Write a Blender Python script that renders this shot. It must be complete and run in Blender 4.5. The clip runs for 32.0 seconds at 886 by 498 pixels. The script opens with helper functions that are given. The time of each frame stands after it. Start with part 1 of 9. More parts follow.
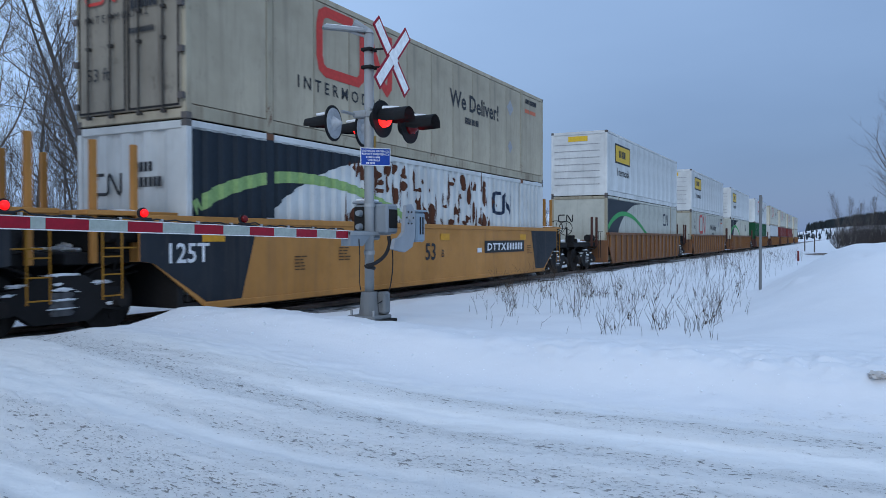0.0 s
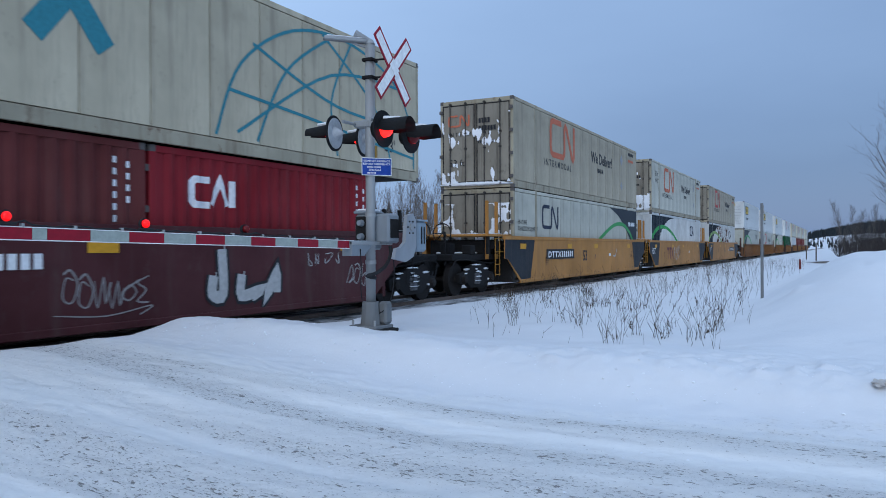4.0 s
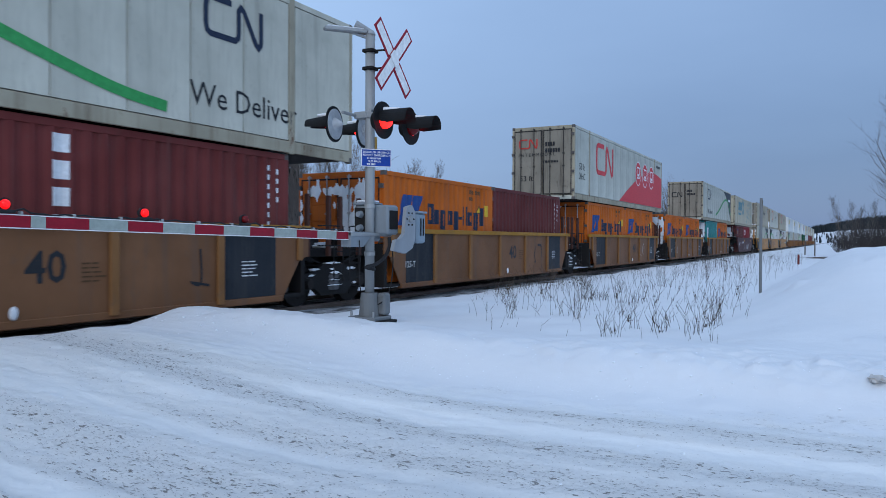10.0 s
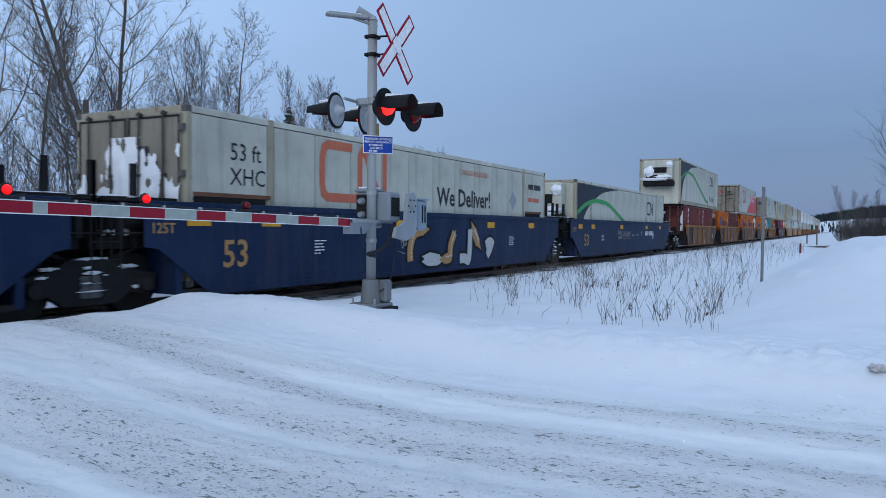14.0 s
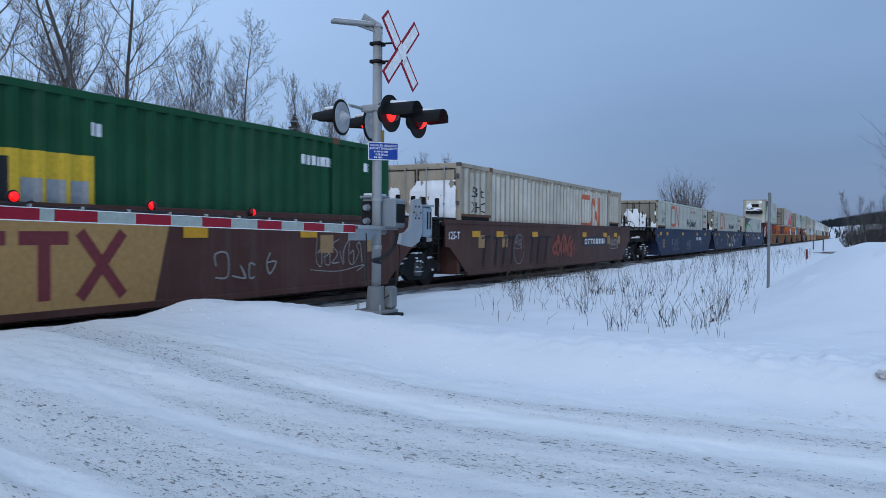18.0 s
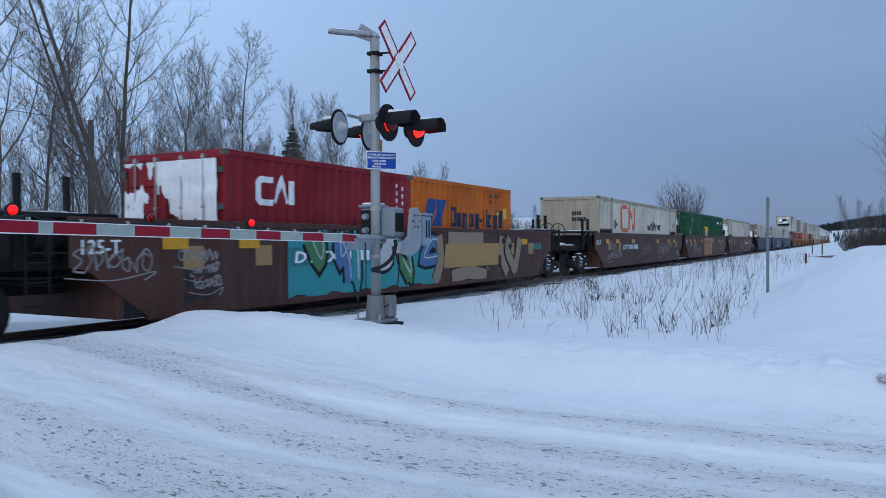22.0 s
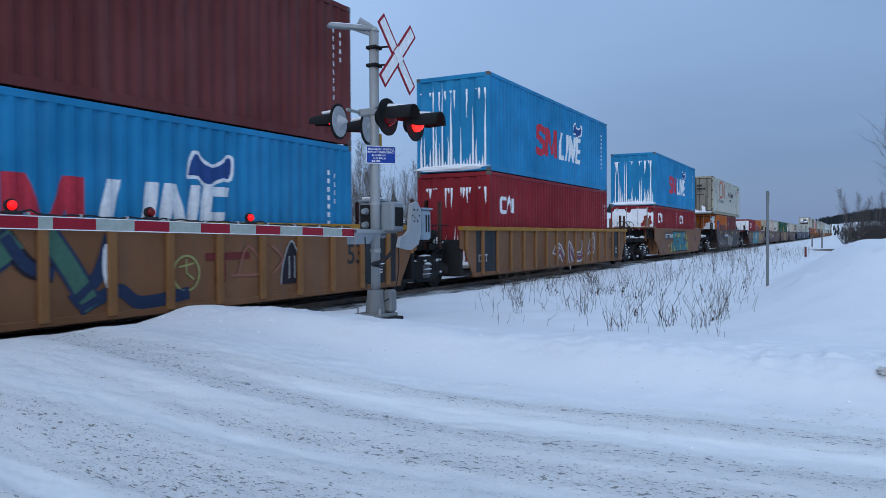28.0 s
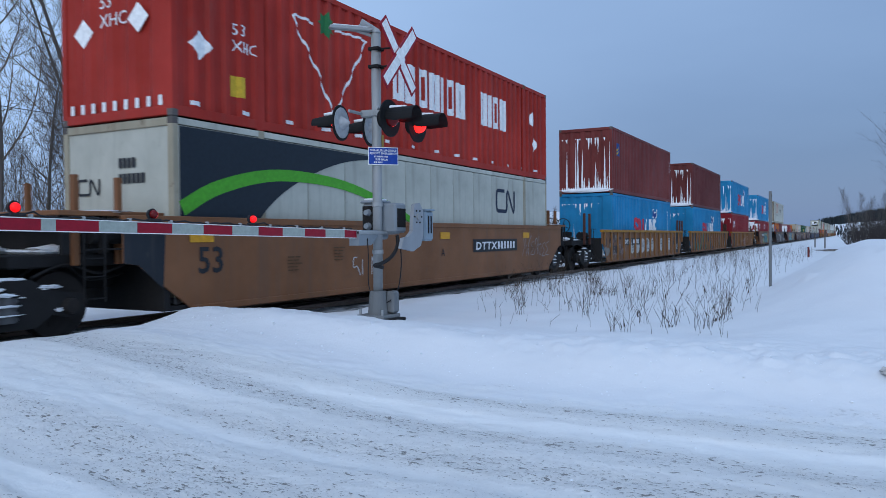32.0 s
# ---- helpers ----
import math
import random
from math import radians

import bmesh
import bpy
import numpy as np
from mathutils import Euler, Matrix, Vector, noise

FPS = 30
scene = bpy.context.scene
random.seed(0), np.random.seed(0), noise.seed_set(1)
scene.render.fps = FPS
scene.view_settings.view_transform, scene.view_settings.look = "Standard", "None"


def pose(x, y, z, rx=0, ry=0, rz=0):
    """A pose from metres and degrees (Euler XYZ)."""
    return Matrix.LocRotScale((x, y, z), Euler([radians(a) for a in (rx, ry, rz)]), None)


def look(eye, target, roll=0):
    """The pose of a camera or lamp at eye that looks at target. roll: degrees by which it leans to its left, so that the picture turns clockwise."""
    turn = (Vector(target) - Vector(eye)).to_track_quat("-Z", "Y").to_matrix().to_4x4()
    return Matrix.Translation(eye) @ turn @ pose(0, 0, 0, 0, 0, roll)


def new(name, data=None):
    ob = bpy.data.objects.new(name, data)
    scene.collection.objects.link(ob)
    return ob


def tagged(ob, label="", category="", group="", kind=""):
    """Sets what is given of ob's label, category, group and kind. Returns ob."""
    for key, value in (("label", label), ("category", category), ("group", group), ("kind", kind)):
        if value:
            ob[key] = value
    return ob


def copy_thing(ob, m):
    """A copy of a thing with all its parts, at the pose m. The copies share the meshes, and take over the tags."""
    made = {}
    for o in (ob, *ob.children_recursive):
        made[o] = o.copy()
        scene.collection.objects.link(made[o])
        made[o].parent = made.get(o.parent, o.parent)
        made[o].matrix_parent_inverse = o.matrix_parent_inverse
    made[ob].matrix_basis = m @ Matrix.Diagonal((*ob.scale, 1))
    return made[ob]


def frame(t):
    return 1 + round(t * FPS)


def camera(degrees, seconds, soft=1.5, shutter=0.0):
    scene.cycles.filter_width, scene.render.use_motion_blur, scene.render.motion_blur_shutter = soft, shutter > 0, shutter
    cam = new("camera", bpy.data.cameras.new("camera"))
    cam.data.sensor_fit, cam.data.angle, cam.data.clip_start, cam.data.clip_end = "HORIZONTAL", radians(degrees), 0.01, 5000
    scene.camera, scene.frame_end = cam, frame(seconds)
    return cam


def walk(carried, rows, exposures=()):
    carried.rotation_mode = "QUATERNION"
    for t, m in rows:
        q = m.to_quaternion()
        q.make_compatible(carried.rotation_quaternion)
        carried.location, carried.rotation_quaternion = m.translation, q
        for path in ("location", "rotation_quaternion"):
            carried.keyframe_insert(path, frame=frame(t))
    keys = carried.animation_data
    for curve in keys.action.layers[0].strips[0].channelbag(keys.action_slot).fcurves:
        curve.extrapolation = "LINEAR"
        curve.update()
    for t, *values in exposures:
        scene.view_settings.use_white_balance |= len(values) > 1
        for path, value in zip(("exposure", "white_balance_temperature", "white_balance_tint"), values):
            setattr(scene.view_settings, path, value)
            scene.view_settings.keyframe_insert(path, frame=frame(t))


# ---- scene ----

EYE = (0.0, 0.0, 1.35)   # rail top is z = 0, the track runs along x


def aim(turn, tilt, lean):
    """Camera pose: degrees from +y towards +x, upwards, and about its own axis."""
    return pose(*EYE, 90 + tilt, 0, -turn) @ pose(0, 0, 0, 0, 0, lean)


cam = camera(60.67, 32.0, soft=0.75, shutter=0.12)
walk(cam, [
    (0, aim(62.360, -0.815, -0.065)),
    (0.5, aim(62.434, -0.788, -0.021)),
    (1, aim(62.439, -0.634, 0.000)),
    (1.5, aim(62.438, -0.416, -0.029)),
    (2, aim(62.371, -0.238, -0.069)),
    (2.5, aim(62.310, -0.120, -0.096)),
    (3, aim(62.272, -0.103, -0.187)),
    (3.5, aim(62.280, -0.054, -0.262)),
    (5.5, aim(62.170, -0.443, -0.150)),
    (6, aim(62.149, -0.509, -0.034)),
    (6.5, aim(62.134, -0.612, -0.026)),
    (7, aim(62.137, -0.701, 0.014)),
    (7.5, aim(62.191, -0.741, 0.106)),
    (8, aim(62.241, -0.637, 0.067)),
    (8.5, aim(62.297, -0.488, 0.087)),
    (9, aim(62.330, -0.400, 0.103)),
    (9.5, aim(62.345, -0.506, 0.213)),
    (10, aim(62.341, -0.704, 0.255)),
    (10.5, aim(62.288, -0.902, 0.273)),
    (11, aim(62.301, -1.060, 0.340)),
    (11.5, aim(62.250, -1.187, 0.352)),
    (12, aim(62.266, -1.276, 0.453)),
    (12.5, aim(62.276, -1.357, 0.562)),
    (13, aim(62.278, -1.466, 0.500)),
    (13.5, aim(62.282, -1.584, 0.534)),
    (14, aim(62.227, -1.672, 0.513)),
    (14.5, aim(62.170, -1.768, 0.565)),
    (16.5, aim(61.904, -1.280, 0.410)),
    (17, aim(61.868, -1.161, 0.351)),
    (17.5, aim(61.860, -1.146, 0.368)),
    (18, aim(61.829, -1.195, 0.435)),
    (18.5, aim(61.769, -1.197, 0.461)),
    (19, aim(61.795, -1.107, 0.566)),
    (19.5, aim(61.839, -0.975, 0.455)),
    (20, aim(61.916, -0.915, 0.301)),
    (20.5, aim(61.949, -0.885, 0.139)),
    (21, aim(61.941, -0.817, -0.044)),
    (21.5, aim(61.925, -0.688, -0.150)),
    (22, aim(61.890, -0.561, -0.220)),
    (22.5, aim(61.826, -0.512, -0.264)),
    (23, aim(61.738, -0.575, -0.280)),
    (23.5, aim(61.652, -0.718, -0.227)),
    (24, aim(61.570, -0.887, -0.158)),
    (24.5, aim(61.547, -1.031, -0.070)),
    (25, aim(61.562, -1.258, -0.125)),
    (25.5, aim(61.601, -1.472, -0.110)),
    (27.5, aim(61.835, -1.084, -0.380)),
    (28, aim(61.904, -0.990, -0.358)),
    (28.5, aim(61.903, -1.022, -0.370)),
    (29, aim(61.906, -1.015, -0.344)),
    (29.5, aim(61.905, -0.861, -0.199)),
    (30, aim(61.894, -0.591, -0.276)),
    (30.5, aim(61.861, -0.434, -0.231)),
    (31, aim(61.773, -0.480, -0.290)),
    (31.5, aim(61.720, -0.669, -0.368)),
    (32, aim(61.725, -0.906, -0.489)),
], [(0.0, 0.10), (10.0, 0.11), (12.0, 0.02), (14.0, 0.04), (22.0, 0.02), (25.0, 0.14), (29.0, 0.08), (30.0, 0.14), (32.0, 0.06)])

# ---- sky and light ----
world = bpy.data.worlds.new("sky")
scene.world = world
world.use_nodes = True
wn, wl = world.node_tree.nodes, world.node_tree.links
wn.clear()
w_out = wn.new("ShaderNodeOutputWorld")
w_bg = wn.new("ShaderNodeBackground")
w_sky = wn.new("ShaderNodeTexSky")
w_sky.sky_type, w_sky.sun_disc = "NISHITA", False
w_sky.sun_elevation, w_sky.sun_rotation = radians(9), radians(-60)
w_co = wn.new("ShaderNodeTexCoord")
w_sep = wn.new("ShaderNodeSeparateXYZ")
wl.new(w_co.outputs["Generated"], w_sep.inputs[0])
# overcast: lighter overhead and to the left of the track, heavier cloud down the line
w_dir = wn.new("ShaderNodeVectorMath")
w_dir.operation = "DOT_PRODUCT"
w_dir.inputs[1].default_value = (0.95, -0.35, -1.10)
wl.new(w_co.outputs["Generated"], w_dir.inputs[0])
w_map = wn.new("ShaderNodeMapping")
w_map.inputs["Scale"].default_value = (1.0, 1.0, 3.2)
wl.new(w_co.outputs["Generated"], w_map.inputs[0])
w_noise = wn.new("ShaderNodeTexNoise")
w_noise.inputs["Scale"].default_value, w_noise.inputs["Detail"].default_value = 2.2, 6.0
wl.new(w_map.outputs[0], w_noise.inputs["Vector"])
w_add = wn.new("ShaderNodeMath")
w_add.operation = "MULTIPLY_ADD"
w_add.inputs[1].default_value = 0.26
wl.new(w_noise.outputs["Fac"], w_add.inputs[0])
wl.new(w_dir.outputs["Value"], w_add.inputs[2])
w_ramp = wn.new("ShaderNodeValToRGB")
w_ramp.color_ramp.elements[0].position, w_ramp.color_ramp.elements[0].color = 0.10, (0.375, 0.555, 0.86, 1)
w_ramp.color_ramp.elements[1].position, w_ramp.color_ramp.elements[1].color = 1.15, (0.13, 0.217, 0.405, 1)
wl.new(w_add.outputs[0], w_ramp.inputs["Fac"])
w_scl = wn.new("ShaderNodeVectorMath")
w_scl.operation = "SCALE"
w_scl.inputs["Scale"].default_value = 9.0
wl.new(w_ramp.outputs["Color"], w_scl.inputs[0])
w_mix = wn.new("ShaderNodeMix")
w_mix.data_type = "RGBA"
w_mix.inputs["Factor"].default_value = 0.9
wl.new(w_sky.outputs[0], w_mix.inputs["A"])
wl.new(w_scl.outputs[0], w_mix.inputs["B"])
wl.new(w_mix.outputs["Result"], w_bg.inputs["Color"])
w_bg.inputs["Strength"].default_value = 0.13
wl.new(w_bg.outputs[0], w_out.inputs[0])
sun = new("sun", bpy.data.lights.new("sun", "SUN"))
sun.data.energy, sun.data.angle, sun.data.color = 0.85, radians(40), (1.0, 0.98, 0.96)
sun.matrix_world = look((-44, -9, 26), (0, 0, 0))
scene.view_settings.exposure = 0.12

# ---- materials ----
MATS = {}


def nodes_of(name):
    m = bpy.data.materials.new(name)
    m.use_nodes = True
    nt = m.node_tree
    return m, nt.nodes, nt.links, nt.nodes["Principled BSDF"]


def noise_node(n, l, scale, detail=6.0, stretch=(1, 1, 1), rough=0.6):
    co = n.new("ShaderNodeTexCoord")
    mp = n.new("ShaderNodeMapping")
    mp.inputs["Scale"].default_value = stretch
    l.new(co.outputs["Object"], mp.inputs[0])
    t = n.new("ShaderNodeTexNoise")
    t.inputs["Scale"].default_value, t.inputs["Detail"].default_value = scale, detail
    t.inputs["Roughness"].default_value = rough
    l.new(mp.outputs[0], t.inputs["Vector"])
    return t


def ramp_node(n, l, source, stops):
    r = n.new("ShaderNodeValToRGB")
    e = r.color_ramp.elements
    while len(e) < len(stops):
        e.new(0.5)
    for k, (p, c) in zip(e, stops):
        k.position, k.color = p, (*c, 1) if len(c) == 3 else c
    l.new(source, r.inputs["Fac"])
    return r


def bump_node(n, l, source, strength, distance, bsdf):
    b = n.new("ShaderNodeBump")
    b.inputs["Strength"].default_value, b.inputs["Distance"].default_value = strength, distance
    l.new(source, b.inputs["Height"])
    l.new(b.outputs[0], bsdf.inputs["Normal"])
    return b


def mix_node(n, l, fac, a, b):
    m = n.new("ShaderNodeMix")
    m.data_type = "RGBA"
    if hasattr(fac, "default_value"):
        l.new(fac, m.inputs["Factor"])
    else:
        m.inputs["Factor"].default_value = fac
    for socket, v in (("A", a), ("B", b)):
        if hasattr(v, "default_value"):
            l.new(v, m.inputs[socket])
        else:
            m.inputs[socket].default_value = (*v, 1)
    return m.outputs["Result"]


def paint(name, color, rough=0.5, dirt=(0.10, 0.085, 0.075), grime=0.35, rust=0.0, metal=0.0):
    """Weathered paint on steel: broad fading, vertical streaks of dirt, rust spots."""
    if name in MATS:
        return MATS[name]
    m, n, l, b = nodes_of(name)
    broad = noise_node(n, l, 0.55, 4)
    streak = noise_node(n, l, 1.9, 8, (1.7, 1.7, 0.13), 0.68)
    stain = noise_node(n, l, 4.5, 7, (1, 1, 0.7), 0.7)
    fine = noise_node(n, l, 26.0, 4)
    lighter = tuple(min(1, c * 1.22 + 0.012) for c in color)
    darker = tuple(c * 0.78 for c in color)
    base = ramp_node(n, l, broad.outputs["Fac"], [(0.3, darker), (0.72, lighter)]).outputs["Color"]
    mask = ramp_node(n, l, streak.outputs["Fac"], [(0.50, (0, 0, 0)), (0.74, (grime, grime, grime))])
    col = mix_node(n, l, mask.outputs["Color"], base, dirt)
    mask = ramp_node(n, l, stain.outputs["Fac"], [(0.58, (0, 0, 0)), (0.70, (0.55 * grime,) * 3)])
    col = mix_node(n, l, mask.outputs["Color"], col, dirt)
    if rust > 0:
        spots = noise_node(n, l, 2.6, 8, (1, 1, 0.6), 0.7)
        edge = 0.74 - 0.30 * rust
        rm = ramp_node(n, l, spots.outputs["Fac"], [(edge, (0, 0, 0)), (edge + 0.05, (1, 1, 1))])
        col = mix_node(n, l, rm.outputs["Color"], col, (0.115, 0.042, 0.022))
    l.new(col, b.inputs["Base Color"])
    rr = ramp_node(n, l, fine.outputs["Fac"], [(0.3, (rough - 0.08,) * 3), (0.7, (rough + 0.12,) * 3)])
    l.new(rr.outputs["Color"], b.inputs["Roughness"])
    b.inputs["Metallic"].default_value = metal
    b.inputs["Specular IOR Level"].default_value = 0.12
    bump_node(n, l, fine.outputs["Fac"], 0.12, 0.01, b)
    MATS[name] = m
    return m


def plain(name, color, rough=0.6, metal=0.0, glow=0.0):
    if name in MATS:
        return MATS[name]
    m, n, l, b = nodes_of(name)
    t = noise_node(n, l, 14.0, 5)
    r = ramp_node(n, l, t.outputs["Fac"], [(0.3, tuple(c * 0.82 for c in color)), (0.7, tuple(min(1, c * 1.1) for c in color))])
    l.new(r.outputs["Color"], b.inputs["Base Color"])
    b.inputs["Roughness"].default_value, b.inputs["Metallic"].default_value = rough, metal
    b.inputs["Specular IOR Level"].default_value = 0.25
    if glow:
        b.inputs["Emission Color"].default_value, b.inputs["Emission Strength"].default_value = (*color, 1), glow
    MATS[name] = m
    return m


def snow_material(name, base, shade, scale, bump, rough=0.65):
    m, n, l, b = nodes_of(name)
    big = noise_node(n, l, scale, 6)
    grain = noise_node(n, l, 9.0, 8, (1, 1, 1), 0.7)
    col = ramp_node(n, l, big.outputs["Fac"], [(0.3, shade), (0.7, base)]).outputs["Color"]
    l.new(col, b.inputs["Base Color"])
    b.inputs["Roughness"].default_value = rough
    b.inputs["Specular IOR Level"].default_value = 0.25
    bump_node(n, l, grain.outputs["Fac"], bump, 0.06, b)
    MATS[name] = m
    return m


def ground_material(name):
    """Snow: clean on the banks and fields; packed on the road, with grey slush along the wheel tracks and the shade of
    small pits painted as dark specks.
    """
    m, n, l, b = nodes_of(name)
    co = n.new("ShaderNodeTexCoord")
    def along(scale, stretch, detail, rough):
        mp = n.new("ShaderNodeMapping")
        mp.inputs["Scale"].default_value = stretch
        l.new(co.outputs["Object"], mp.inputs[0])
        t = n.new("ShaderNodeTexNoise")
        t.inputs["Scale"].default_value, t.inputs["Detail"].default_value, t.inputs["Roughness"].default_value = scale, detail, rough
        l.new(mp.outputs[0], t.inputs["Vector"])
        return t.outputs["Fac"]
    def madd(a, k, c):
        q = n.new("ShaderNodeMath")
        q.operation = "MULTIPLY_ADD"
        q.inputs[1].default_value = k
        l.new(a, q.inputs[0])
        if hasattr(c, "default_value"):
            l.new(c, q.inputs[2])
        else:
            q.inputs[2].default_value = c
        return q.outputs[0]
    tracks = along(1.55, (1.0, 0.022, 1), 3, 0.6)
    pits = along(30.0, (1.0, 0.42, 1), 4, 0.6)
    small = along(58.0, (1.0, 0.5, 1), 4, 0.6)
    crumb = along(24.0, (1.0, 0.75, 1), 7, 0.75)
    patch = along(0.9, (1, 0.6, 1), 5, 0.6)
    grain = along(38.0, (1, 1, 1), 4, 0.7)
    soft = along(3.2, (1, 1, 1), 6, 0.65)
    rutted = ramp_node(n, l, tracks, [(0.40, (0, 0, 0)), (0.60, (1, 1, 1))]).outputs["Color"]
    col = ramp_node(n, l, patch, [(0.32, (0.785, 0.785, 0.775)), (0.68, (0.845, 0.845, 0.835))]).outputs["Color"]
    slush = ramp_node(n, l, madd(rutted, 0.10, crumb), [(0.50, (0, 0, 0)), (0.80, (0.35, 0.35, 0.35))])
    col = mix_node(n, l, slush.outputs["Color"], col, (0.66, 0.65, 0.635))
    # shade between the crumbs, put into the colour as dark flecks
    pit_shade = ramp_node(n, l, madd(rutted, 0.13, pits), [(0.727, (0, 0, 0)), (0.757, (0.8, 0.8, 0.8))])
    dent = pit_shade.outputs["Color"]
    col = mix_node(n, l, dent, col, (0.17, 0.16, 0.15))
    pit_shade = ramp_node(n, l, madd(rutted, 0.12, small), [(0.71, (0, 0, 0)), (0.75, (0.65, 0.65, 0.65))])
    col = mix_node(n, l, pit_shade.outputs["Color"], col, (0.22, 0.205, 0.19))
    clean = ramp_node(n, l, patch, [(0.3, (0.695, 0.708, 0.73)), (0.7, (0.745, 0.756, 0.775))]).outputs["Color"]
    sep = n.new("ShaderNodeSeparateXYZ")
    l.new(co.outputs["Object"], sep.inputs[0])
    edge = ramp_node(n, l, madd(soft, 0.16, madd(sep.outputs["Y"], 0.006, madd(sep.outputs["X"], 0.1, -0.032))), [(0.715, (0, 0, 0)), (0.775, (1, 1, 1))])
    beyond = ramp_node(n, l, madd(sep.outputs["Y"], 0.05, 0.0), [(0.6, (0, 0, 0)), (0.66, (1, 1, 1))])
    both = n.new("ShaderNodeMath")
    both.operation = "MAXIMUM"
    l.new(edge.outputs["Color"], both.inputs[0])
    l.new(beyond.outputs["Color"], both.inputs[1])
    col = mix_node(n, l, both.outputs[0], col, clean)
    l.new(col, b.inputs["Base Color"])
    b.inputs["Roughness"].default_value = 0.6
    b.inputs["Specular IOR Level"].default_value = 0.2
    churned = n.new("ShaderNodeMath")
    churned.operation = "MULTIPLY"
    l.new(crumb, churned.inputs[0])
    l.new(madd(rutted, 0.75, 0.35), churned.inputs[1])
    road_height = madd(dent, -0.35, madd(soft, 0.3, madd(churned.outputs[0], 0.55, 0.0)))
    field_height = madd(soft, 0.32, madd(grain, 0.06, 0.0))
    height = mix_node(n, l, both.outputs[0], road_height, field_height)
    bump_node(n, l, height, 0.9, 0.06, b)
    MATS[name] = m
    return m


SNOW = snow_material("fresh_snow", (0.88, 0.90, 0.93), (0.80, 0.83, 0.87), 0.5, 0.35)
GROUND_SNOW = ground_material("road_and_field_snow")
def ballast_material(name):
    """Dark wet stones, with snow blown between and over them."""
    m, n, l, b = nodes_of(name)
    stone = noise_node(n, l, 16.0, 4)
    drift = noise_node(n, l, 1.7, 6, (0.35, 1.0, 1.0), 0.7)
    col = ramp_node(n, l, stone.outputs["Fac"], [(0.35, (0.028, 0.026, 0.025)), (0.65, (0.085, 0.078, 0.072))]).outputs["Color"]
    mask = ramp_node(n, l, drift.outputs["Fac"], [(0.42, (0, 0, 0)), (0.60, (0.85, 0.85, 0.85))])
    l.new(mix_node(n, l, mask.outputs["Color"], col, (0.72, 0.73, 0.75)), b.inputs["Base Color"])
    b.inputs["Roughness"].default_value = 0.85
    bump_node(n, l, stone.outputs["Fac"], 0.8, 0.04, b)
    MATS[name] = m
    return m


BALLAST = ballast_material("wet_ballast")
ICE_SNOW = snow_material("caked_snow", (0.86, 0.87, 0.89), (0.74, 0.76, 0.79), 2.0, 0.5)
STEEL = paint("galvanised_steel", (0.33, 0.345, 0.35), 0.5, (0.15, 0.15, 0.15), 0.4, metal=0.25)
BOX_GREY = paint("grey_enamel", (0.22, 0.25, 0.275), 0.5, (0.2, 0.2, 0.2), 0.35)
BLACK = paint("black_paint", (0.006, 0.0065, 0.0075), 0.6, (0.02, 0.02, 0.02), 0.4)
DARK = paint("grimy_black_steel", (0.012, 0.0115, 0.012), 0.8, (0.026, 0.023, 0.021), 0.5)
WHEEL = paint("wheel_steel", (0.020, 0.017, 0.016), 0.7, (0.010, 0.009, 0.009), 0.5, metal=0.1)
RAIL = paint("rail_steel", (0.20, 0.15, 0.12), 0.4, (0.08, 0.06, 0.05), 0.4, metal=0.5)
RUBBER = plain("black_rubber", (0.02, 0.02, 0.022), 0.7)
SIGN_WHITE = plain("white_sheeting", (0.86, 0.86, 0.85), 0.4)
SIGN_RED = plain("red_sheeting", (0.30, 0.006, 0.022), 0.4)
SIGN_BLUE = plain("blue_sheeting", (0.012, 0.055, 0.32), 0.4)
LAMP_ON = plain("lit_red_lens", (1.0, 0.012, 0.01), 0.3, 0, 3.2)
LAMP_SMALL = plain("lit_red_globe", (0.85, 0.008, 0.01), 0.3, 0, 0.95)
LAMP_OFF = plain("dark_red_lens", (0.14, 0.006, 0.008), 0.2)
BARK = paint("bark", (0.11, 0.094, 0.082), 0.9, (0.05, 0.045, 0.04), 0.5)
BIRCH = paint("pale_bark", (0.17, 0.155, 0.145), 0.9, (0.05, 0.045, 0.04), 0.6)
TWIG = plain("twig", (0.115, 0.10, 0.092), 0.9)
SCRUB = plain("dark_scrub", (0.045, 0.038, 0.036), 0.9)
NEEDLE = plain("spruce_needles", (0.014, 0.023, 0.018), 0.9)
STEM = plain("dead_stem", (0.075, 0.058, 0.045), 0.9)
WOODS = plain("far_woods", (0.022, 0.030, 0.034), 0.95)
WOOD = paint("pole_wood", (0.13, 0.11, 0.095), 0.85, (0.05, 0.045, 0.04), 0.5)

# ---- mesh helpers ----
MESHES = {}


def box(bm, x0, x1, y0, y1, z0, z1, bevel=0.0):
    v = [bm.verts.new(p) for p in ((x0, y0, z0), (x1, y0, z0), (x1, y1, z0), (x0, y1, z0),
                                   (x0, y0, z1), (x1, y0, z1), (x1, y1, z1), (x0, y1, z1))]
    f = [bm.faces.new([v[i] for i in q]) for q in ((3, 2, 1, 0), (4, 5, 6, 7), (0, 1, 5, 4), (1, 2, 6, 5), (2, 3, 7, 6), (3, 0, 4, 7))]
    if bevel:
        bmesh.ops.bevel(bm, geom=list({e for q in f for e in q.edges}), offset=bevel, segments=1, affect="EDGES")
    return bm


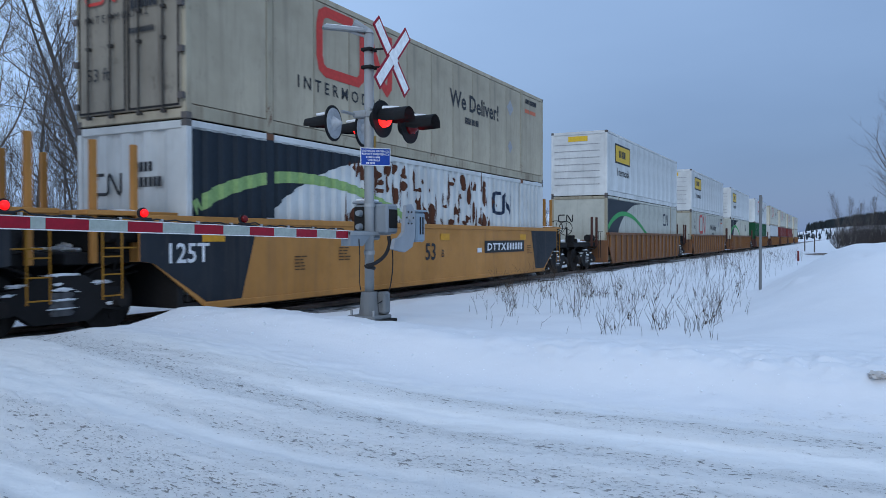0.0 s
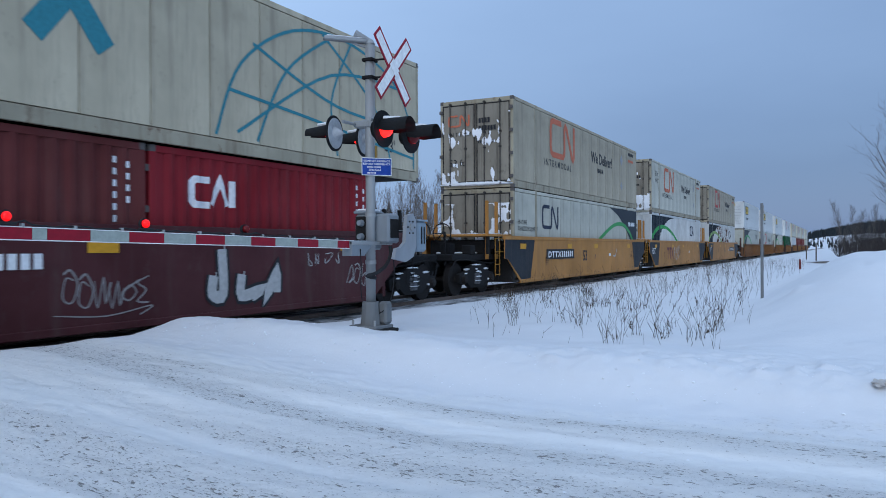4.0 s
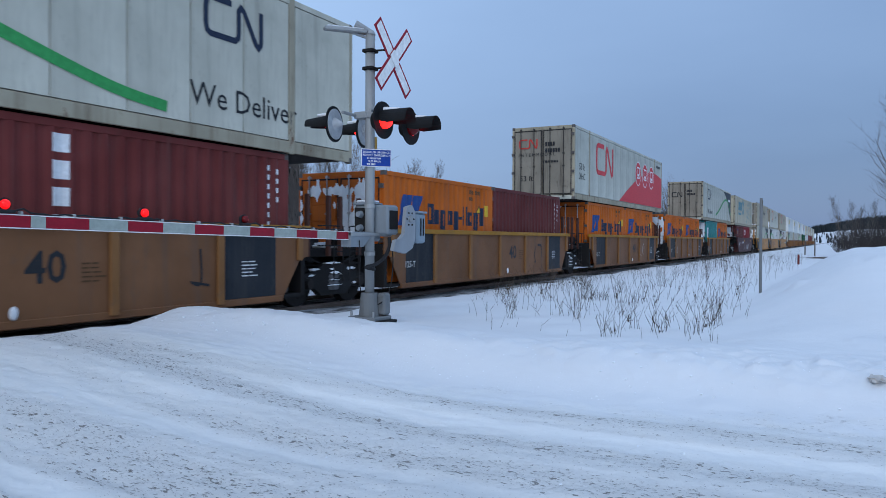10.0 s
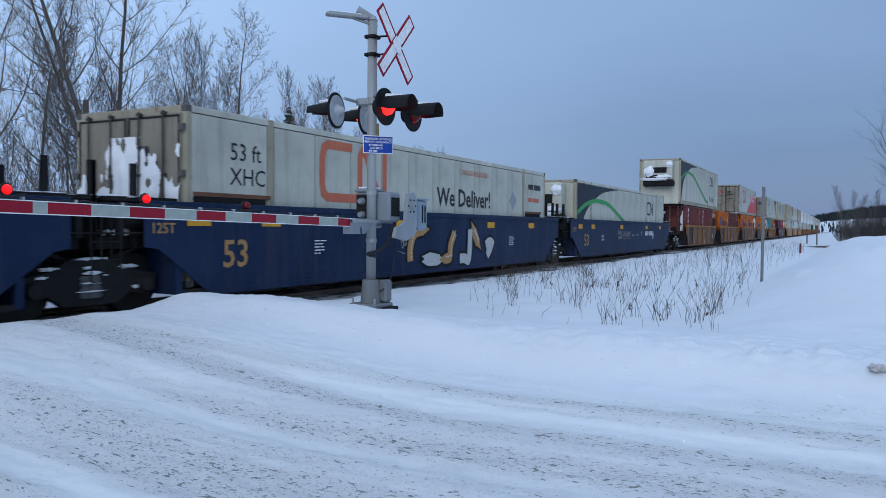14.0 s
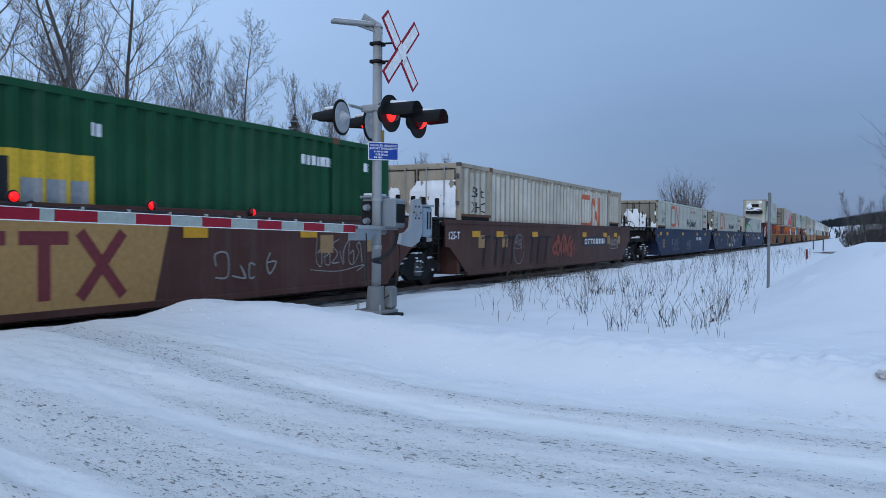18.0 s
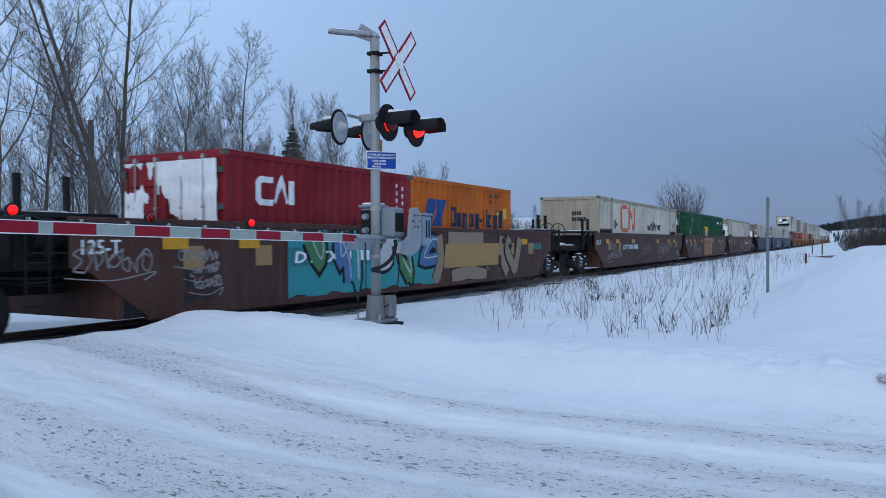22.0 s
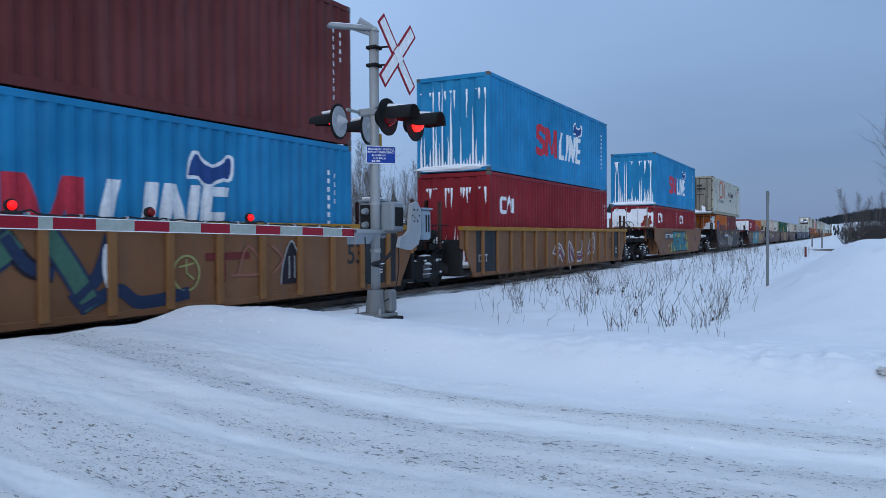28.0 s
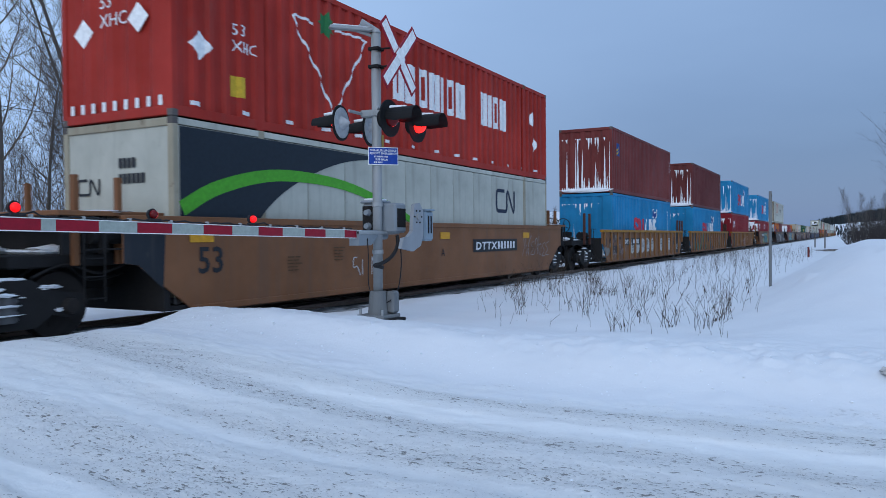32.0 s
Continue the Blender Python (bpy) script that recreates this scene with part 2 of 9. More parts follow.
def tube(bm, a, b, r0, r1=None, seg=8, caps=True):
    a, b = Vector(a), Vector(b)
    r1 = r0 if r1 is None else r1
    q = (b - a).to_track_quat("Z", "Y")
    rings = []
    for p, r in ((a, r0), (b, r1)):
        rings.append([bm.verts.new(p + q @ Vector((r * math.cos(k * math.tau / seg), r * math.sin(k * math.tau / seg), 0))) for k in range(seg)])
    for k in range(seg):
        bm.faces.new((rings[0][k], rings[0][(k + 1) % seg], rings[1][(k + 1) % seg], rings[1][k]))
    if caps:
        bm.faces.new(rings[0][::-1])
        bm.faces.new(rings[1])
    return bm


def sweep(bm, points, r, seg=6):
    """One bent round bar through the points."""
    p = [Vector(q) for q in points]
    rings = []
    for k in range(len(p)):
        d = p[min(k + 1, len(p) - 1)] - p[max(k - 1, 0)]
        q = d.to_track_quat("Z", "Y")
        rings.append([bm.verts.new(p[k] + q @ Vector((r * math.cos(j * math.tau / seg), r * math.sin(j * math.tau / seg), 0))) for j in range(seg)])
    for lo, hi in zip(rings, rings[1:]):
        # start where the two rings lie nearest, so that the bar does not twist shut
        s = min(range(seg), key=lambda i: (hi[i].co - lo[0].co).length)
        for j in range(seg):
            bm.faces.new((lo[j], lo[(j + 1) % seg], hi[(j + 1 + s) % seg], hi[(j + s) % seg]))
    bm.faces.new(rings[0][::-1])
    bm.faces.new(rings[-1])
    return bm


def prism(bm, outline, y0, y1):
    """An outline of (x, z), extruded from y0 to y1."""
    a = [bm.verts.new((x, y0, z)) for x, z in outline]
    b = [bm.verts.new((x, y1, z)) for x, z in outline]
    n = len(outline)
    bm.faces.new(a)
    bm.faces.new(b[::-1])
    for k in range(n):
        bm.faces.new((a[k], b[k], b[(k + 1) % n], a[(k + 1) % n]))
    return bm


def shape(make, *args, **kw):
    bm = bmesh.new()
    make(bm, *args, **kw)
    return bm


def part(name, bm, material, parent, label="", smooth=False, at=None):
    """Links a bmesh, or a mesh that others share, as one mesh object under parent."""
    if isinstance(bm, bmesh.types.BMesh):
        bmesh.ops.recalc_face_normals(bm, faces=bm.faces)
        me = bpy.data.meshes.new(name)
        bm.to_mesh(me)
        bm.free()
        me.materials.append(None)
        if smooth:
            me.polygons.foreach_set("use_smooth", [True] * len(me.polygons))
    else:
        me = bm
    ob = new(name, me)
    ob.material_slots[0].link = "OBJECT"
    ob.material_slots[0].material = material
    ob.parent = parent
    if at is not None:
        ob.matrix_basis = at
    if label:
        ob["label"] = label
    if name in ("caked_snow", "frozen_spray"):
        ob["kind"] = "stuff"
    return ob


def shared(key, make):
    """The mesh that make() builds as a bmesh, built once for each key."""
    if key not in MESHES:
        bm = make()
        bmesh.ops.recalc_face_normals(bm, faces=bm.faces)
        me = bpy.data.meshes.new(str(key[0]))
        bm.to_mesh(me)
        bm.free()
        me.materials.append(None)
        MESHES[key] = me
    return MESHES[key]


def thing(name, x, y, z, label, category, group="", turn=0):
    ob = new(name)
    ob.empty_display_size = 0.2
    ob.matrix_basis = pose(x, y, z, 0, 0, turn)
    return tagged(ob, label, category, group)


def smooth_step(a, b, v):
    k = min(1.0, max(0.0, (v - a) / (b - a)))
    return k * k * (3 - 2 * k)

# ---- ground, road and track ----
ROAD_X = 7.1      # edge of the ploughed road
TRACK_Y = 10.4    # track centre line


def rough(x, y, s, k=0.0):
    return noise.noise(Vector((x * s + k, y * s, k)))


def ground_z(x, y):
    # the road climbs to the crossing
    road = -0.20 + 0.42 * smooth_step(2.8, 8.3, y) if y < TRACK_Y else 0.05
    field = 0.07 + 0.10 * rough(x, y, 0.33) + 0.05 * rough(x, y, 1.1, 3) - 0.10 * smooth_step(7.2, 8.5, y)
    k = smooth_step(ROAD_X - 0.15, ROAD_X + 1.6, x + 0.25 * rough(x, y, 0.5, 7))
    if y > 13:
        k = smooth_step(6, 9, x)
    z = road + (field - road) * k
    # ploughed bank beside the road
    crest = 8.15 + 0.22 * rough(0, y, 0.4, 2) - 0.45 * smooth_step(6.0, 8.2, y)
    near = math.exp(-((x - crest) / (0.55 if x < crest else 1.15)) ** 2)
    top = 0.17 + 0.22 * smooth_step(3.0, 7.6, y) + 0.05 * rough(x, y, 1.5, 5) + (0.016 + 0.022 * smooth_step(4.5, 1.5, y)) * (rough(x, y, 4.0, 6) + rough(x, y, 9.0, 8))
    z += near * max(0.0, top - z) * smooth_step(8.9, 8.1, y)
    # pile left by the plough
    if 9 < x < 40:
        pile = smooth_step(2.0, -0.6, y + 0.2 * rough(x, 0, 0.5, 9)) * smooth_step(9.6, 15.5, x) * smooth_step(40, 28, x)
        z += pile * (1.04 + 0.05 * rough(x, y, 0.7, 4))
        z -= 0.07 * math.exp(-((x - 15.0) / 0.28) ** 2 - ((y + 0.36) / 0.12) ** 2)
        z += 0.10 * math.exp(-((x - 14.6) / 0.18) ** 2 - ((y - 0.66) / 0.16) ** 2)
    # loose lumps thrown up along the right-hand verge
    if 7.0 < x < 10.5 and y < 3.5:
        z += 0.05 * max(0.0, rough(x, y, 3.2, 19) - 0.12) * smooth_step(3.5, 0.0, y)
    # track bed, blown clear of snow
    bed = smooth_step(8.32, 8.78, y + 0.12 * rough(x, y, 1.4, 8)) * smooth_step(12.4, 11.9, y)
    z = z * (1 - bed) - 0.13 * bed
    if y > 13:
        z += 0.25 * rough(x, y, 0.12, 11) * smooth_step(13, 20, y)
    # wooded rise across the line and the hill that closes the valley
    if x > 150 and y > 60:
        z += 15 * smooth_step(70, 130, y) * smooth_step(150, 420, x) * smooth_step(830, 640, x)
    if x > 600:
        z += smooth_step(640, 900, x) * smooth_step(95, -40, y) * (19 + 5 * rough(x, y, 0.012, 3))
    # ruts and lumps on the road
    if x < ROAD_X + 0.3 and y < 9:
        flat = smooth_step(8.9, 7.6, y) * smooth_step(ROAD_X + 0.3, ROAD_X - 0.3, x)
        z += flat * (0.016 * rough(x * 3.4, y * 0.45, 1.0, 13) + 0.016 * rough(x * 7, y * 3.4, 1.0, 17) + 0.010 * rough(x * 15, y * 9, 1.0, 23) + 0.018 * math.sin(x * 5.2 + 0.6 * math.sin(y * 0.4)))
    return z


def axis(dense0, dense1, step, far0, far1, grow=1.22):
    a = list(np.arange(dense0, dense1, step))
    s, v = step, dense1
    while v < far1:
        a.append(v)
        s *= grow
        v += s
    a.append(far1)
    s, v = step, dense0
    while v > far0:
        s *= grow
        v -= s
        a.insert(0, max(v, far0))
    return a


def build_ground():
    xs, ys = axis(1.5, 9.6, 0.04, -2500, 3500, 1.035), axis(-2.2, 9.3, 0.04, -2500, 3500, 1.07)
    verts = [(x, y, ground_z(x, y)) for y in ys for x in xs]
    nx = len(xs)
    faces = [(j * nx + i, j * nx + i + 1, (j + 1) * nx + i + 1, (j + 1) * nx + i) for j in range(len(ys) - 1) for i in range(nx - 1)]
    me = bpy.data.meshes.new("ground")
    me.from_pydata(verts, [], faces)
    me.materials.append(GROUND_SNOW)
    me.polygons.foreach_set("use_smooth", [True] * len(faces))
    return tagged(new("ground", me), "snow-covered ground with a packed, rutted road and ploughed banks", "ground", kind="structure")


build_ground()


def build_ballast():
    xs = [-150 + 0.9 * k for k in range(0, 420)] + [230 + 12 * k for k in range(1, 90)]
    ys = [8.40 + 0.24 * k for k in range(15)]
    bm = bmesh.new()
    grid = [[bm.verts.new((x, y, -0.095 + 0.03 * rough(x * 3, y * 3, 1.0, 31) - (0.16 if j in (0, 14) else 0))) for x in xs] for j, y in enumerate(ys)]
    for j in range(14):
        for k in range(len(xs) - 1):
            bm.faces.new((grid[j][k], grid[j][k + 1], grid[j + 1][k + 1], grid[j + 1][k]))
    me = bpy.data.meshes.new("ballast")
    bm.to_mesh(me)
    bm.free()
    me.materials.append(BALLAST)
    return tagged(new("ballast", me), "dark wet ballast of the track bed", "ballast", kind="structure")


build_ballast()


def build_track():
    track = tagged(new("railway_track"), "railway track half buried in snow", "track", kind="structure")
    outline = ((-0.07, -0.17), (0.07, -0.17), (0.07, -0.155), (0.012, -0.13), (0.012, -0.045), (0.037, -0.03), (0.037, 0.0), (-0.037, 0.0), (-0.037, -0.03), (-0.012, -0.045), (-0.012, -0.13), (-0.07, -0.155))
    for side in (-1, 1):
        bm = bmesh.new()
        a = [bm.verts.new((-200, TRACK_Y + side * 0.755 + p, q)) for p, q in outline]
        b = [bm.verts.new((1400, TRACK_Y + side * 0.755 + p, q)) for p, q in outline]
        for k in range(len(outline)):
            bm.faces.new((a[k], b[k], b[(k + 1) % len(outline)], a[(k + 1) % len(outline)]))
        part("rail", bm, RAIL, track)
    return track


build_track()

# ---- containers ----
# a container stands on its base centre; x is the train's way, its near side is -y
F53, F40, F20 = 16.154, 12.192, 6.058
PITCH, DEPTH = 0.278, 0.036
WRITE_BLACK = plain("black_lettering", (0.02, 0.022, 0.026), 0.5)
WRITE_WHITE = plain("white_lettering", (0.74, 0.75, 0.76), 0.5)
WRITE_RED = plain("red_lettering", (0.50, 0.045, 0.035), 0.5)
WRITE_FADED = plain("faded_orange_lettering", (0.52, 0.14, 0.075), 0.6)
WRITE_DIM = plain("faded_dark_lettering", (0.10, 0.05, 0.02), 0.6)
WRITE_NAVY = plain("navy_lettering", (0.012, 0.022, 0.05), 0.5)
GREEN = plain("leaf_green_stripe", (0.04, 0.31, 0.085), 0.5)
LIME_GREEN = plain("lime_green_stripe", (0.075, 0.36, 0.025), 0.5)
WASHED_GREEN = plain("sun_bleached_green", (0.26, 0.40, 0.15), 0.6)
NAVY = plain("dark_navy_field", (0.012, 0.020, 0.030), 0.5)
YELLOW = plain("yellow_plate", (0.62, 0.40, 0.03), 0.5)
ORANGE_PLATE = plain("amber_plate", (0.62, 0.30, 0.02), 0.5)
LOGO_BLUE = plain("deep_blue_mark", (0.015, 0.06, 0.22), 0.5)
TEAL = plain("teal_lettering", (0.03, 0.21, 0.26), 0.5)
GREY_PATCH = plain("grey_placard", (0.30, 0.31, 0.32), 0.6)
SILVER = plain("silver_spray", (0.48, 0.48, 0.47), 0.5)
PLATE_BLACK = plain("black_plate", (0.016, 0.017, 0.019), 0.5)
RUST_STEEL = paint("rusted_lift_steel", (0.16, 0.075, 0.045), 0.8, (0.05, 0.03, 0.02), 0.5, rust=0.5)
GRIMY_DOOR = paint("grimy_door_paint", (0.25, 0.225, 0.18), 0.6, (0.05, 0.04, 0.035), 0.85, rust=0.2)
DARK_ROD = paint("grimy_lock_rod", (0.055, 0.050, 0.045), 0.6, (0.02, 0.018, 0.016), 0.6)
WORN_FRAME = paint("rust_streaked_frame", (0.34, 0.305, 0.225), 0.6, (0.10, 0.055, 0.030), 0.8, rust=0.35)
GASKET = plain("black_door_gasket", (0.015, 0.014, 0.014), 0.7)
CASTING = paint("corner_casting_steel", (0.10, 0.09, 0.085), 0.6, rust=0.3)
ROD = paint("lock_rod_steel", (0.33, 0.33, 0.33), 0.4, metal=0.5)


def groove(x, half):
    """How far the corrugated side lies inside its outer face at x."""
    if abs(x) > half - 0.20:
        return 0.0
    pitch, depth, marks = fold_of(half)
    p = ((x + half) / pitch) % 1.0
    if p < marks[1]:
        return 0.0
    if p < marks[2]:
        return depth * (p - marks[1]) / (marks[2] - marks[1])
    if p < marks[3]:
        return depth
    return depth * (1 - p) / (1 - marks[3])


def fold_of(half):
    """Pitch, depth and fold marks: long boxes have wider, broad-faced corrugations."""
    return (0.352, 0.055, (0.0, 0.28, 0.42, 0.84)) if half > 7 else (PITCH, DEPTH, (0.0, 0.26, 0.50, 0.76))


def groove_marks(half):
    pitch, _, folds = fold_of(half)
    marks, n = [], int(2 * half / pitch) + 1
    for k in range(n):
        for q in folds:
            x = -half + (k + q) * pitch
            if abs(x) < half - 0.20:
                marks.append(x)
    return marks


def corrugated(bm, half, z0, z1, y, out):
    """A corrugated sheet along x at y; out is -1 or 1, the side that it faces."""
    xs = [-half] + [-half + 0.2] + [m for m in groove_marks(half) if abs(m) < half - 0.21] + [half - 0.2, half]
    xs = sorted(set(xs))
    lo = [bm.verts.new((x, y - out * groove(x, half), z0)) for x in xs]
    hi = [bm.verts.new((x, y - out * groove(x, half), z1)) for x in xs]
    for k in range(len(xs) - 1):
        bm.faces.new((lo[k], lo[k + 1], hi[k + 1], hi[k]))
    return bm


def flat_mesh(bm, rows):
    """Faces from outlines of (x, z), laid in the plane y = 0."""
    for outline in rows:
        bm.faces.new([bm.verts.new((x, 0.0, z)) for x, z in outline])
    return bm


def stroke(bm, points, width, closed=False):
    """A band of even width along (x, z) points, with mitred turns."""
    p = [Vector((x, z)) for x, z in points]
    n = len(p)
    left, right = [], []
    for k in range(n):
        a = p[k] - p[k - 1] if (k > 0 or closed) else p[1] - p[0]
        b = p[(k + 1) % n] - p[k] if (k < n - 1 or closed) else p[-1] - p[-2]
        a, b = a.normalized(), b.normalized()
        t = (a + b)
        t = t.normalized() if t.length > 1e-4 else a
        nrm = Vector((-t.y, t.x))
        wide = width if not isinstance(width, tuple) else width[0] + (width[1] - width[0]) * k / (n - 1)
        w = wide / 2 / max(0.45, nrm.dot(Vector((-a.y, a.x))))
        left.append(bm.verts.new((p[k].x + nrm.x * w, 0.0, p[k].y + nrm.y * w)))
        right.append(bm.verts.new((p[k].x - nrm.x * w, 0.0, p[k].y - nrm.y * w)))
    for k in range(n if closed else n - 1):
        j = (k + 1) % n
        bm.faces.new((right[k], right[j], left[j], left[k]))
    return bm


def bow(points, steps=6):
    """A smooth line through the points."""
    p = [points[0]] + list(points) + [points[-1]]
    out = []
    for k in range(1, len(p) - 2):
        for s in range(steps):
            t = s / steps
            out.append(tuple(0.5 * (2 * p[k][i] + (p[k + 1][i] - p[k - 1][i]) * t + (2 * p[k - 1][i] - 5 * p[k][i] + 4 * p[k + 1][i] - p[k + 2][i]) * t * t
                                    + (3 * p[k][i] - p[k - 1][i] - 3 * p[k + 1][i] + p[k + 2][i]) * t ** 3) for i in (0, 1)))
    out.append(tuple(points[-1]))
    return out


def lettering(text, x, z, height, spacing=1.0, bold=0.0, centre=False):
    """Words in the built-in font as a flat bmesh in the plane y = 0, from x to the right on the base line z."""
    cu = bpy.data.curves.new("words", "FONT")
    cu.body, cu.size, cu.space_character, cu.offset = text, height / 0.72, spacing, bold * height
    cu.resolution_u = 2
    cu.align_x = "CENTER" if centre else "LEFT"
    ob = bpy.data.objects.new("words", cu)
    me = bpy.data.meshes.new_from_object(ob)
    bm = bmesh.new()
    bm.from_mesh(me)
    for v in bm.verts:
        v.co = Vector((v.co.x + x, 0.0, v.co.y + z))
    bpy.data.objects.remove(ob)
    bpy.data.curves.remove(cu)
    bpy.data.meshes.remove(me)
    return bm


def bars(bm, x, z, height, widths, gap=0.25):
    """Plain bars in place of writing: each width in letter heights; a negative one is a space."""
    for w in widths:
        if w > 0:
            flat_mesh(bm, [[(x, z), (x + w * height, z), (x + w * height, z + height), (x, z + height)]])
            x += (w + gap) * height
        else:
            x -= w * height
    return bm


def on_side(name, bm, mat, box_ob, label="", lift=0.004):
    """Lays a flat bmesh on the near side of a container, down into its corrugations if it has them."""
    half, wide = box_ob["sheet"], box_ob["wide"]
    y = -wide / 2 - lift
    if box_ob["ribbed"]:
        xs = [v.co.x for v in bm.verts]
        for m in groove_marks(half):
            if min(xs) < m < max(xs):
                bmesh.ops.bisect_plane(bm, geom=list(bm.verts) + list(bm.edges) + list(bm.faces), plane_co=(m, 0, 0), plane_no=(1, 0, 0))
        for v in bm.verts:
            v.co.y = y + 0.006 + groove(v.co.x, half)
    else:
        for v in bm.verts:
            v.co.y = y
    return part(name, bm, mat, box_ob, label)


def on_end(name, bm, mat, box_ob, label="", lift=0.006):
    """Lays a flat bmesh on the trailing end: its x runs from the far to the near side as it is read."""
    half = box_ob["half"]
    for v in bm.verts:
        v.co = Vector((-half - box_ob["end_lift"] - lift, -v.co.x, v.co.z))
    return part(name, bm, mat, box_ob, label)


def stroke_frame(bm, x, y0, y1, z0, z1, t):
    """A thin upright frame standing at x."""
    for a, b, p, q in ((y0, y1, z0, z0 + t), (y0, y1, z1 - t, z1), (y0, y0 + t, z0 + t, z1 - t), (y1 - t, y1, z0 + t, z1 - t)):
        box(bm, x - 0.006, x, a, b, p, q)


def door_end(c, half, w, h, mat):
    """Two doors with lock rods, cams and hinges on the trailing end."""
    for side in (-1, 1):
        y0, y1 = (0.012, w / 2 - 0.09) if side > 0 else (-w / 2 + 0.09, -0.012)
        def leaf(y0=y0, y1=y1):
            bm = shape(box, -half - 0.032, -half + 0.03, y0, y1, 0.19, h - 0.14, 0.008)
            n = 4
            for k in range(n if half < 7 else 0):
                z = 0.19 + (h - 0.33) * k / n
                box(bm, -half - 0.056, -half - 0.032, y0 + 0.08, y1 - 0.08, z + 0.10, z + (h - 0.33) / n - 0.06, 0.02)
            return bm
        d = part("door", shared(("door", half, w, h, side), leaf), mat, c)
        part("gasket", shared(("gasket", half, w, h, side), lambda y0=y0, y1=y1: shape(stroke_frame, -half - 0.034, y0 + 0.02, y1 - 0.02, 0.21, h - 0.16, 0.035)), GASKET, d)
        for f in (0.28, 0.74):
            y = y0 + (y1 - y0) * f
            def rod(y=y):
                bm = bmesh.new()
                tube(bm, (-half - 0.085, y, 0.10), (-half - 0.085, y, h - 0.08), 0.017, seg=6)
                for z in (0.14, h - 0.13, h * 0.45, h * 0.62):
                    box(bm, -half - 0.105, -half - 0.03, y - 0.035, y + 0.035, z - 0.025, z + 0.025)
                return bm
            part("lock_rod", shared(("lock_rod", half, w, h, y), rod), DARK_ROD if mat is GRIMY_DOOR else ROD, d)
        me = shared(("hinge", half), lambda: shape(box, -half - 0.075, -half - 0.012, -0.055, 0.055, -0.05, 0.05))
        for k in range(4):
            part("hinge", me, CASTING, d, at=pose(0, side * (w / 2 - 0.06), 0.36 + (h - 0.72) * k / 3))


